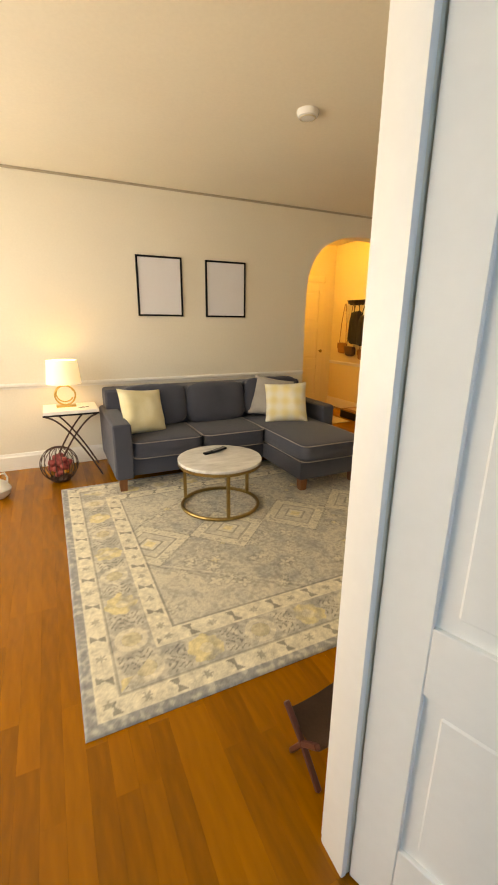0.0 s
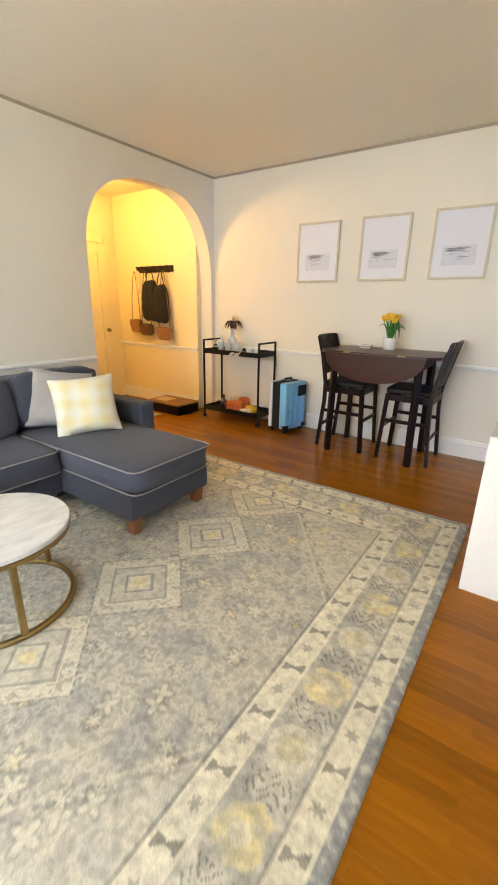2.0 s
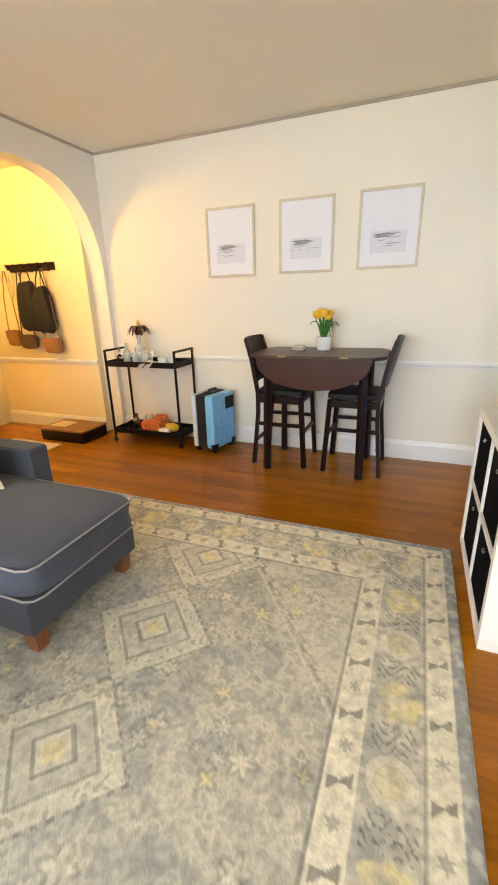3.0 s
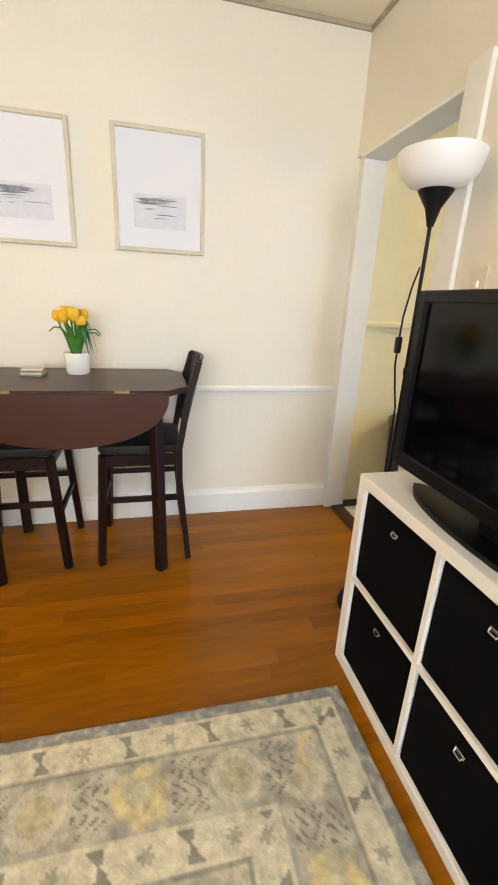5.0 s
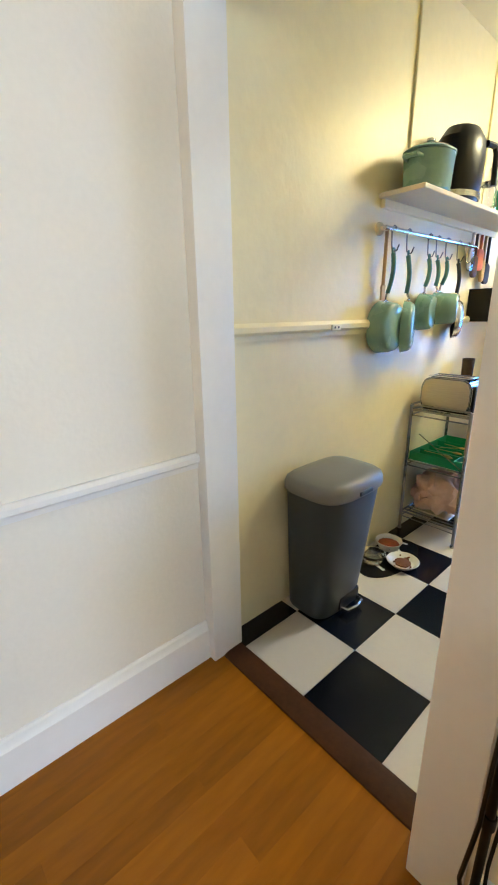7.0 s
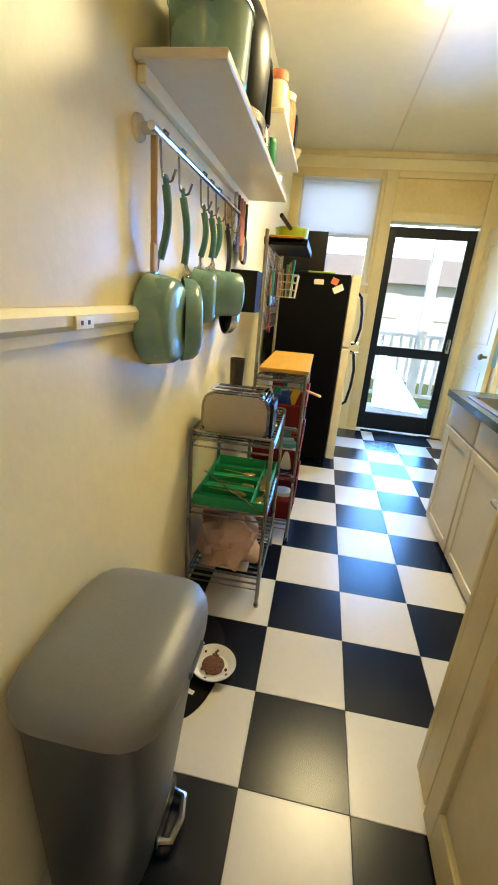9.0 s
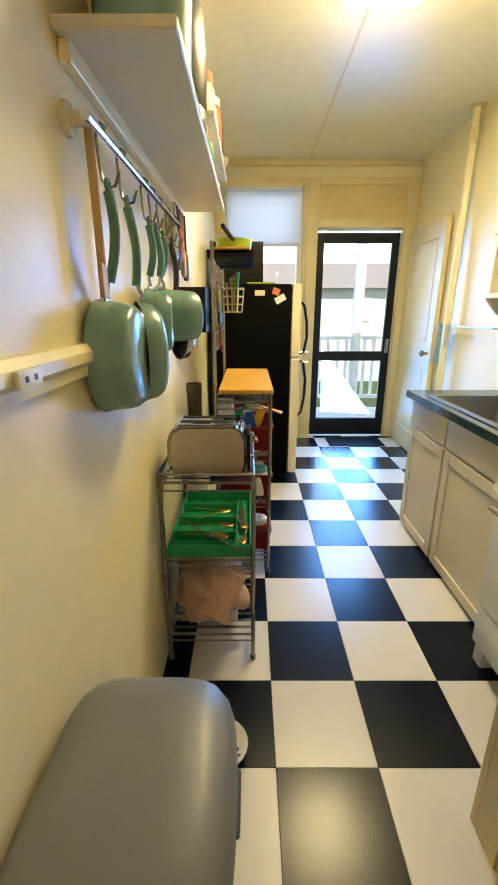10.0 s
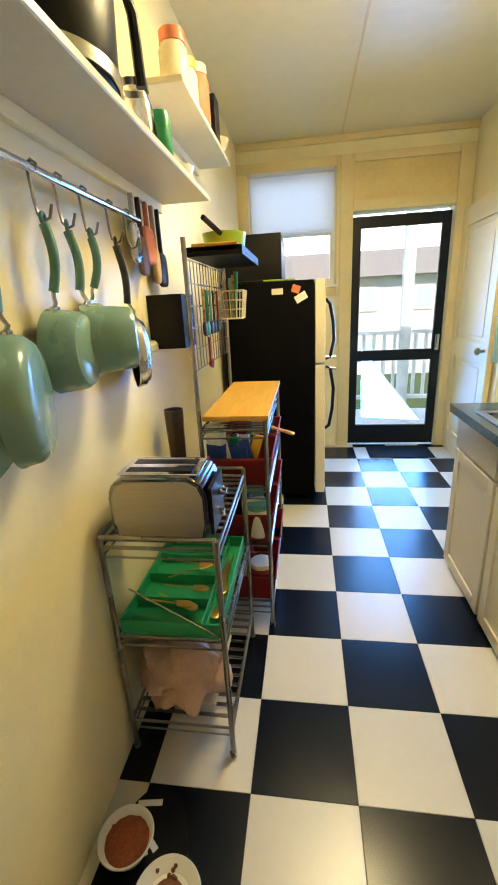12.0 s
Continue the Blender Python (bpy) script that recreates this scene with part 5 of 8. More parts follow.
# --- television bench and television
def build_tv():
    s = thing("cube_shelf", (3.29, 0.828, 0), "white cube shelf unit with black fabric bins under the television", "shelf unit")
    D, H, P = 0.395, 0.79, 0.400
    n = 2
    Wd = n * P + 0.045
    t, o = 0.018, 0.040
    b = B()
    box(b, (-Wd, 0, H - o), (0, D, H), 0.002)
    part("top_panel", b, WHITEL, s)
    b = B()
    box(b, (-Wd, 0, 0), (0, D, o), 0.002)
    part("bottom_panel", b, WHITEL, s)
    for x in (-Wd, -o):
        b = B()
        box(b, (x, 0.0005, o), (x + o, D - 0.0005, H - o))
        part("side_panel", b, WHITEL, s)
    b = B()
    box(b, (-Wd + o, 0.002, H / 2 - t / 2), (-o, D - 0.002, H / 2 + t / 2))
    part("middle_shelf", b, WHITEL, s)
    cw = (Wd - 2 * o - (n - 1) * t) / n
    for k in range(1, n):
        x = -o - k * cw - (k - 1) * t
        for z0, z1 in ((o, H / 2 - t / 2), (H / 2 + t / 2, H - o)):
            b = B()
            box(b, (x - t, 0.002, z0), (x, D - 0.002, z1))
            part("divider", b, WHITEL, s)
    first = None
    for k in range(n):
        x1 = -o - k * (cw + t)
        for z0, z1 in ((o, H / 2 - t / 2), (H / 2 + t / 2, H - o)):
            m = pose(3.29 + x1 - cw / 2, 0.828 + D - 0.012, z0 + 0.001)
            if first is None:
                first = thing("storage_bin", (0, 0, 0), "black fabric storage bin in the cube shelf", "storage bin", "bins in the cube shelf")
                first.matrix_basis = m
                hz = z1 - z0 - 0.012
                b = B()
                w = cw / 2 - 0.004
                box(b, (-w, -0.36, 0), (w, 0, hz), 0.006, 2)
                part("body", b, BLACKF, first)
                b = B()
                box(b, (-0.016, 0.0, hz - 0.062), (0.016, 0.003, hz - 0.050), 0.002)
                tube(b, [(-0.014, 0.002, hz - 0.055), (-0.011, 0.008, hz - 0.062), (0.011, 0.008, hz - 0.062), (0.014, 0.002, hz - 0.055)], 0.003)
                part("handle", b, STEEL, first, "small metal grip")
            else:
                copy_thing(first, m)
    tv = thing("television", (2.815, 1.115, 0.79), "black flat-screen television on a pedestal stand, switched off", "television", rz=0)
    b = B()
    w, z0, z1 = 0.42, 0.062, 0.588
    box(b, (-w, -0.045, z0), (w, 0.018, z1), 0.008, 2)
    for lo, hi in (((-w, 0.018, z0), (-w + 0.032, 0.036, z1)), ((w - 0.032, 0.018, z0), (w, 0.036, z1)), ((-w + 0.032, 0.018, z1 - 0.032), (w - 0.032, 0.036, z1)), ((-w + 0.032, 0.018, z0), (w - 0.032, 0.036, z0 + 0.045))):
        box(b, lo, hi, 0.003)
    part("bezel", b, BLACKP, tv)
    b = B()
    box(b, (-w + 0.032, 0.0185, z0 + 0.045), (w - 0.032, 0.022, z1 - 0.032))
    part("screen", b, SCREEN, tv, "dark glossy screen")
    b = B()
    slab(b, [(0.35 * math.cos(a) * (0.94 if math.sin(a) > 0 else 1), 0.085 * math.sin(a) - 0.01) for a in [2 * math.pi * i / 28 for i in range(28)]], 0, 0.014)
    bar(b, (0, -0.015, 0.012), (0, -0.02, 0.12), 0.12, 0.04, 0.004)
    part("stand", b, BLACKP, tv)


build_tv()


# --- floor lamp
def build_floor_lamp():
    s = thing("floor_lamp", (3.53, 0.955, 0), "black torchiere floor lamp with a frosted white bowl", "lamp")
    b = B()
    lathe(b, [(0, 0), (0.135, 0), (0.138, 0.006), (0.134, 0.018), (0.05, 0.026), (0.016, 0.032), (0.013, 0.05), (0, 0.05)], 40)
    part("base", b, BLACKM, s)
    b = B()
    rod(b, (0, 0, 0.03), (0, 0, 1.62), 0.0068)
    for z in (0.55, 1.10):
        rod(b, (0, 0, z - 0.012), (0, 0, z + 0.012), 0.0098)
    part("pole", b, BLACKM, s)
    b = B()
    lathe(b, [(0.011, 1.60), (0.015, 1.615), (0.026, 1.655), (0.057, 1.705), (0.059, 1.710), (0.053, 1.710), (0.022, 1.665), (0, 1.66)], 32)
    part("cone", b, BLACKM, s, "black flared socket cone")
    b = B()
    lathe(b, [(0.050, 1.710), (0.094, 1.726), (0.126, 1.760), (0.140, 1.816), (0.137, 1.818), (0.121, 1.763), (0.090, 1.731), (0.046, 1.715)], 40)
    part("bowl", b, TORCH, s, "frosted white plastic bowl")
    b = B()
    tube(b, [(0.004, 0.010, 1.47), (0.012, 0.024, 1.40), (0.018, 0.036, 1.30), (0.020, 0.038, 1.21), (0.016, 0.040, 1.12), (0.008, 0.030, 1.03), (0.004, 0.018, 0.96), (0.006, 0.013, 0.8), (0.008, 0.013, 0.55), (0.02, 0.01, 0.40),
             (0.0, -0.03, 0.2), (-0.05, -0.10, 0.03), (-0.09, -0.12, 0.012)], 0.0036, 8)
    part("cord", b, BLACKP, s)
    b = B()
    box(b, (0.009, 0.028, 1.165), (0.031, 0.048, 1.227), 0.007, 2)
    part("cord_switch", b, BLACKP, s)
    return s


build_floor_lamp()

# plates and cords on the south wall
o = thing("wall_outlet", (3.532, Y0 + 0.0005, 0.475), "cream wall outlet with a black plug", "outlet")
b = B()
box(b, (-0.036, 0, -0.058), (0.036, 0.006, 0.058), 0.003)
part("plate", b, CREAMC, o)
b = B()
box(b, (-0.014, 0.006, 0.004), (0.014, 0.032, 0.030), 0.007, 2)
part("plug", b, BLACKP, o)
b = B()
tube(b, [(0, 0.028, 0.012), (0, 0.045, -0.06), (0.004, 0.05, -0.2), (0.0, 0.05, -0.34), (-0.02, 0.06, -0.435), (-0.08, 0.09, -0.462)], 0.0036, 6)
part("cord", b, BLACKP, o)
sw = thing("light_switch", (3.445, Y0 + 0.0005, 1.42), "cream wall switch plate", "switch")
b = B()
box(b, (-0.036, 0, -0.058), (0.036, 0.006, 0.058), 0.003)
part("plate", b, CREAMC, sw)
b = B()
box(b, (-0.006, 0.006, -0.012), (0.006, 0.014, 0.012), 0.002)
part("toggle", b, CERAM, sw)
b = B()
tube(b, [(0, 0, 0.006), (0.05, 0.10, 0.006), (0.02, 0.17, 0.006), (-0.04, 0.16, 0.006), (-0.10, 0.05, 0.006)], 0.0055, 8)
whole("white_cable", b, CERAM, (3.40, 0.87, 0.0), "white cable lying on the floor", "cable")

# smoke detector
d = thing("smoke_detector", (1.56, 2.60, ZC - 0.0005), "round white smoke detector on the ceiling", "smoke detector")
b = B()
lathe(b, [(0, 0), (0.068, 0), (0.068, -0.016), (0.060, -0.032), (0.035, -0.040), (0, -0.041)], 32)
part("body", b, CERAM, d)
b = B()
lathe(b, [(0.044, -0.0385), (0.050, -0.0365), (0.049, -0.040), (0.044, -0.0415), (0.044, -0.0385)], 32)
part("vent_ring", b, CREAMC, d)


# --- hall
def build_hall():
    s = thing("coat_rack", (HX1 - 0.0005, 5.37, 1.72), "dark wooden wall coat rack with metal hooks", "coat rack")
    b = B()
    box(b, (-0.022, -0.33, -0.038), (0, 0.33, 0.038), 0.003)
    part("board", b, ESPRESSO, s)
    for k in range(6):
        y = -0.28 + 0.112 * k
        b = B()
        tube(b, [(-0.020, y, 0.01), (-0.055, y, 0.0), (-0.070, y, 0.02), (-0.068, y, 0.04)], 0.005)
        tube(b, [(-0.020, y, -0.02), (-0.040, y, -0.045), (-0.058, y, -0.040), (-0.060, y, -0.022)], 0.005)
        part("hook", b, BLACKM, s)

    def bag(y, ztop, zbot, w, mat, label, strap=True, d=0.06, flap=True):
        t = thing("hanging_bag", (HX1 - 0.075, y, zbot), label, "bag", "bags on the coat rack")
        h = ztop - zbot
        b = B()
        cushion(b, (0, 0, h / 2), (d, w, h), 5, 8, 0.0, 0.06)
        body = part("body", b, mat, t)
        if flap:
            b = B()
            box(b, (-d / 2 - 0.008, -w / 2 * 0.92, h * 0.45), (-d / 2 + 0.006, w / 2 * 0.92, h * 0.98), 0.006, 2)
            part("flap", b, mat, t)
        b = B()
        zt = 1.70 - zbot
        for sg in (-1, 1):
            tube(b, [(0, sg * w * 0.42, h * 0.9), (0, sg * w * 0.30, h + (zt - h) * 0.5), (0.01, sg * 0.012, zt)], 0.006, 6)
        part("strap", b, mat, t)

    bag(5.70, 1.10, 0.93, 0.20, TANLEA, "tan leather shoulder bag hanging from the rack")
    bag(5.50, 1.05, 0.90, 0.22, LEATHER, "brown leather clutch hanging from the rack")
    bag(5.17, 1.02, 0.86, 0.24, TANLEA, "brown satchel hanging from the rack")
    for y, w, z0, z1 in ((5.39, 0.25, 1.10, 1.66), (5.20, 0.22, 1.08, 1.60)):
        t = thing("black_tote", (HX1 - 0.085, y, z0), "black cloth tote bag hanging from the rack", "bag", "bags on the coat rack")
        b = B()
        cushion(b, (0, 0, (z1 - z0) * 0.42), (0.10, w, (z1 - z0) * 0.84), 6, 10, 0.0, 0.14)
        for v in b.verts:
            v.co.y *= 1.12 - 0.45 * v.co.z / (z1 - z0)
        part("body", b, BLACKCL, t)
        b = B()
        for sg in (-1, 1):
            tube(b, [(0, sg * w * 0.3, (z1 - z0) * 0.8), (0, sg * w * 0.2, z1 - z0), (0.01, sg * 0.01, 1.70 - z0)], 0.007, 6)
        part("straps", b, BLACKCL, t)
    t = thing("hanging_scarf", (HX1 - 0.07, 5.62, 1.42), "pale scarf hanging from the rack", "scarf")
    b = B()
    tube(b, [(0, 0.0, 0.28), (0.0, 0.03, 0.15), (0.0, 0.01, 0.0), (0.0, -0.03, 0.12), (0, -0.01, 0.27)], 0.014, 8)
    part("cloth", b, CREAMC, t)
    k = thing("flat_case", (4.16, 4.89, 0), "black flat box with a brown lid on the hall floor", "box")
    b = B()
    box(b, (-0.18, -0.28, 0.0), (0.18, 0.28, 0.11), 0.012, 2)
    part("body", b, BLACKP, k)
    b = B()
    box(b, (-0.185, -0.285, 0.112), (0.185, 0.285, 0.132), 0.004)
    part("lid", b, CARD, k)
    b = B()
    box(b, (-0.10, 0.02, 0.1325), (0.08, 0.22, 0.140), 0.002)
    whole("paper_stack", b, JUTE, (4.16, 4.89, 0.0), "cream papers lying on the flat box", "papers")
    b = B()
    box(b, (-0.45, -0.33, 0), (0.45, 0.33, 0.010), 0.004)
    whole("hall_mat", b, JUTE, (3.45, 5.15, 0.0005), "pale beige mat on the hall floor", "mat")
    h = thing("hall_ceiling_lamp", (3.35, 5.35, HZC - 0.0005), "lit frosted glass ceiling lamp in the hall", "ceiling lamp")
    b = B()
    lathe(b, [(0, 0), (0.07, 0), (0.07, -0.03), (0, -0.03)], 24)
    part("canopy", b, BRASS, h)
    b = B()
    lathe(b, [(0.10, -0.032), (0.135, -0.075), (0.10, -0.125), (0.0, -0.145), (0.0, -0.141), (0.096, -0.121), (0.128, -0.075), (0.096, -0.036)], 28)
    part("globe", b, KLAMP, h)


build_hall()

# ---------------------------------------------------------------- kitchen


def build_trash_bin():
    s = thing("trash_bin", (4.415, 0.178, KZ + 0.001), "tall grey plastic pedal bin by the kitchen opening", "trash bin")

    def loft(b, levels, n=44, power=4.5):
        rings = []
        for z, sx, sy, cx, cy in levels:
            ring = []
            for i in range(n):
                a = 2 * math.pi * i / n
                c, q = math.cos(a), math.sin(a)
                k = (abs(c) ** power + abs(q) ** power) ** (-1 / power)
                bow = 0.012 * (1 - min(1, abs(sy * k * q) / sy) ** 2) if c < 0 else 0
                ring.append(b.verts.new((cx + sx * k * c - bow, cy + sy * k * q, z)))
            rings.append(ring)
        for r0, r1 in zip(rings, rings[1:]):
            for i in range(n):
                b.faces.new((r0[i], r0[(i + 1) % n], r1[(i + 1) % n], r1[i]))
        b.faces.new(rings[0][::-1])
        b.faces.new(rings[-1])
        return b

    # daylight's blue is put into the body colour; the lid is lighter, neutral grey
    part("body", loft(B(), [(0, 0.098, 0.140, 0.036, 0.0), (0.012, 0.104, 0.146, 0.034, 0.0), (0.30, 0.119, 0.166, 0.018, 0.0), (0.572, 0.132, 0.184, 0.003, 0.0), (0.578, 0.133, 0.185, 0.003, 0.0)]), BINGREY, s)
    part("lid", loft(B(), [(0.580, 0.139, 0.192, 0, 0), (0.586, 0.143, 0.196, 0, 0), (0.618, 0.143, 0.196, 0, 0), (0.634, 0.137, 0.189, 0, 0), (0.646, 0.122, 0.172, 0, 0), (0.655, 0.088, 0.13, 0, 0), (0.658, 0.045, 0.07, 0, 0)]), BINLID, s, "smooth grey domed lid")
    b = B()
    box(b, (-0.092, -0.105, 0.016), (-0.045, 0.035, 0.082), 0.012, 2)
    part("pedal_recess", b, BLACKP, s)
    b = B()
    tube(b, [(-0.080, -0.092, 0.030), (-0.118, -0.085, 0.030), (-0.128, -0.035, 0.030), (-0.118, 0.015, 0.030), (-0.080, 0.022, 0.030)], 0.0095)
    part("pedal", b, STEEL, s, "chrome foot pedal")
    b = B()
    box(b, (-0.160, -0.045, 0.588), (-0.150, 0.040, 0.606), 0.003)
    part("latch", b, BINGREY, s, "slim dark lid latch")
    b = B()
    tube(b, [(-0.02, 0.155, 0.6445), (0.02, 0.158, 0.6440), (0.045, 0.156, 0.6425)], 0.003, 6)
    part("lid_mark", b, BINGREY, s)


build_trash_bin()


def build_pet_corner():
    b = B()
    slab(b, [(0.115 * math.cos(a) ** 1.0, 0.235 * math.sin(a)) for a in [2 * math.pi * i / 40 for i in range(40)]], 0, 0.004)
    mat = whole("pet_mat", b, RUBBERM, (4.415, -0.345, KZ + 0.001), "black oval pet feeding mat with white marks", "mat")
    for x, y, a, ln in ((0.03, -0.185, 8, 0.07), (0.0, -0.10, -40, 0.06), (0.02, -0.065, 30, 0.05), (0.03, 0.015, 20, 0.05), (-0.02, 0.12, -15, 0.06)):
        b = B()
        m = Matrix.Translation((x, y, 0.0043)) @ Matrix.Rotation(radians(a), 4, "Z")
        bmesh.ops.create_cube(b, size=1, matrix=m @ Matrix.Diagonal((ln, 0.016, 0.0008, 1)))
        part("white_mark", b, CERAM, mat)
    for name, x, y, r, h, m1, m2, label in (("pet_bowl", 4.466, -0.425, 0.072, 0.045, CERAM, TERRA, "clear-rimmed bowl of red-brown pet food on the mat"),
                                            ("pet_bowl", 4.328, -0.330, 0.082, 0.026, CERAM, KIBBLE, "white patterned dish with brown pet food on the mat"),
                                            ("pet_bowl", 4.452, -0.245, 0.066, 0.050, CLEAR, None, "clear glass water bowl on the mat")):
        t = thing(name, (x, y, KZ + 0.0053), label, "pet bowl", "bowls on the pet mat")
        b = B()
        lathe(b, [(0, 0), (r * 0.62, 0), (r * 0.72, 0.004), (r * 0.95, h), (r, h + 0.002), (r * 0.98, h + 0.005), (r * 0.90, h), (r * 0.66, 0.008), (0, 0.007)], 36)
        part("bowl", b, m1, t)
        if m2:
            rr = random.Random(int(x * 1000))
            b = B()
            k = 0.82 if m2 is TERRA else 0.5
            lathe(b, [(0, h * 0.82), (r * k * 0.7, h * 0.78), (r * k, h * 0.6), (r * k * 0.9, 0.009), (0, 0.009)], 24)
            for v in b.verts:
                v.co.z += 0.006 * noise.noise(v.co * 60)
            for i in range(18):
                a, q = rr.uniform(0, 6.28), r * 0.8 * math.sqrt(rr.random())
                bmesh.ops.create_icosphere(b, subdivisions=1, radius=0.006, matrix=Matrix.Translation((q * math.cos(a), q * math.sin(a), h * 0.62)))
            part("food", b, m2, t)
        else:
            b = B()
            lathe(b, [(0, 0.032), (r * 0.83, 0.032), (r * 0.66, 0.010), (0, 0.010)], 24)
            part("water", b, CLEAR, t)


build_pet_corner()


# --- wall shelves, rail and hanging pots
def wall_shelf(y0, y1, z, depth, label):
    s = thing("wall_shelf", (KX1, (y0 + y1) / 2, z), label, "shelf", "cream shelves over the pots")
    h = (y1 - y0) / 2
    b = B()
    box(b, (-depth, -h, 0), (-0.0005, h, 0.02), 0.003)
    part("board", b, CABCREAM, s)
    b = B()
    box(b, (-0.022, -h + 0.02, -0.035), (-0.0008, h - 0.02, -0.0005), 0.002)
    part("cleat", b, KWALL, s)
    return s


wall_shelf(-1.55, -0.240, 1.742, 0.206, "cream painted wall shelf over the pot rail")
wall_shelf(-2.25, -1.36, 2.045, 0.185, "higher cream painted wall shelf")

RX, RZK = KX1 - 0.042, 1.626
s = thing("pot_rail", (RX, -0.72, RZK), "chrome wall rail with hooks for pots", "pot rail")
b = B()
rod(b, (0, -0.48, 0), (0, 0.48, 0), 0.0095, seg=16)
part("rail", b, CHROME, s)
for y in (-0.46, 0.46):
    b = B()
    rod(b, (0.0, y, 0), (0.041, y, 0), 0.012)
    lathe(b, [(0, 0), (0.028, 0), (0.026, 0.010), (0.014, 0.014), (0, 0.014)], 20, Matrix.Translation((0.0415, y, 0)) @ Matrix.Rotation(-math.pi / 2, 4, "Y"))
    part("bracket", b, CREAMC, s)
HOOKS = (-0.315, -0.445, -0.650, -0.738, -0.845, -0.985, -1.10)
for y in HOOKS:
    b = B()
    yy = y + 0.72
    tube(b, [(-0.006, yy, -0.004), (-0.011, yy, 0.008), (-0.002, yy, 0.015), (0.010, yy, 0.008), (0.008, yy, -0.020), (0.006, yy, -0.058),
             (0.003, yy, -0.080), (-0.008, yy, -0.092), (-0.021, yy, -0.088), (-0.030, yy, -0.064)], 0.0032, 8)
    part("hook", b, WIRE, s)


def hanging_pan(y, r, depth, mat, inner, handle, turn, label, handle_len=0.17, back=0.03, cat="pan"):
    """A pan hung by its handle with its base to the room: its axis lies level, turned by turn degrees."""
    t = thing("hanging_pan", (RX - 0.006, y, RZK - 0.086), label, cat, "teal pans on the rail", turn)
    zc = -handle_len - 0.034 - r
    m = Matrix.Translation((0, back - depth, zc)) @ Matrix.Rotation(-math.pi / 2, 4, "X")
    b = B()
    lathe(b, [(r * 0.76, 0.0005), (r * 0.84, 0.003), (r * 0.91, 0.012), (r * 0.955, depth * 0.40), (r, depth), (r * 0.985, depth)], 48, m)
    part("body", b, mat, t)
    b = B()
    lathe(b, [(0, -0.001), (r * 0.74, -0.001), (r * 0.775, 0.0008), (r * 0.74, 0.0025), (0, 0.0025)], 40, m)
    part("base_plate", b, mat, t)
    b = B()
    lathe(b, [(r * 0.983, depth * 0.999), (r * 0.935, depth * 0.42), (r * 0.87, 0.014), (r * 0.74, 0.006), (0, 0.006)], 48, m)
    part("inside", b, inner, t)
    b = B()
    lathe(b, [(r * 1.006, depth - 0.003), (r * 1.014, depth + 0.001), (r * 0.985, depth + 0.002), (r * 0.980, depth - 0.002)], 48, m)
    part("rim", b, mat, t)
    yq = back - 0.010
    b = B()
    tube(b, [(0, yq, zc + r * 0.985), (0, yq - 0.006, zc + r + 0.012), (0, yq * 0.8 - 0.002, zc + r + 0.024), (0, yq * 0.5, -handle_len + 0.012)], 0.0048, 8)
    for sg in (-1, 1):
        rod(b, (sg * 0.012, yq + 0.001, zc + r * 0.97), (sg * 0.012, yq - 0.008, zc + r * 0.985), 0.005, seg=8)
    bar(b, (-0.02, yq - 0.002, zc + r * 0.985), (0.02, yq - 0.002, zc + r * 0.985), 0.010, 0.012, 0.002)
    part("neck", b, STEEL, t)
    b = B()
    q = []
    for n in range(9):
        f = n / 8
        q.append((0, yq * (0.50 * (1 - f) ** 1.5) - 0.010 * math.sin(math.pi * f), -handle_len + (handle_len - 0.012) * f))
    tube(b, q, 0.0102, 12)
    tube(b, arc((0, 0, -0.002), 0.0105, 0, 360, 13, "xz")[:-1], 0.0042, 8, True)
    part("handle", b, handle, t)
    return t


hanging_pan(-0.315, 0.118, 0.080, TEAL, NONSTICK, TEALH, -90, "large teal enamel pan hanging from the rail", 0.177, 0.038)
hanging_pan(-0.445, 0.120, 0.050, TEAL, NONSTICK, TEALH, -66, "shallow teal frying pan hanging from the rail", 0.177, -0.004)
hanging_pan(-0.650, 0.090, 0.072, TEAL, NONSTICK, TEALH, -80, "medium teal pan hanging from the rail", 0.140, 0.022)
hanging_pan(-0.738, 0.080, 0.118, TEAL, NONSTICK, TEALH, -66, "deep teal saucepan hanging from the rail", 0.135, 0.000)
hanging_pan(-0.845, 0.074, 0.046, TEAL, NONSTICK, TEALH, -86, "small teal frying pan hanging from the rail", 0.125, 0.036)
hanging_pan(-0.985, 0.105, 0.038, STEEL, NONSTICK, NONSTICK, -60, "dark frying pan with a steel base hanging from the rail", 0.165, -0.010)
b = B()
bar(b, (0, 0, 0), (0, 0, -0.24), 0.016, 0.009, 0.003)
box(b, (-0.005, -0.014, -0.30), (0.005, 0.014, -0.235), 0.003, 2)
whole("wooden_spatula", b, WOODL, (KX1 - 0.036, -0.270, 1.630), "pale wooden spatula hanging by the rail", "spatula")

# hanging utensils past the rail
for k, (y, mt, ln, w) in enumerate(((-1.17, STEEL, 0.10, 0.062), (-1.225, LEATHER, 0.13, 0.070), (-1.29, ORANGE, 0.09, 0.095), (-1.35, WOODL, 0.15, 0.050), (-1.41, NONSTICK, 0.16, 0.085))):
    t = thing("kitchen_utensil", (KX1 - 0.035, y, 1.70), "cooking utensil hanging under the shelf", "utensil", "utensils under the shelf")
    b = B()
    bar(b, (0, 0, 0), (0, 0, -ln), 0.016, 0.010, 0.003)
    part("handle", b, mt, t)
    b = B()
    cushion(b, (0, 0, -ln - 0.045), (0.022, w, 0.12), 4, 6)
    part("head", b, mt, t)

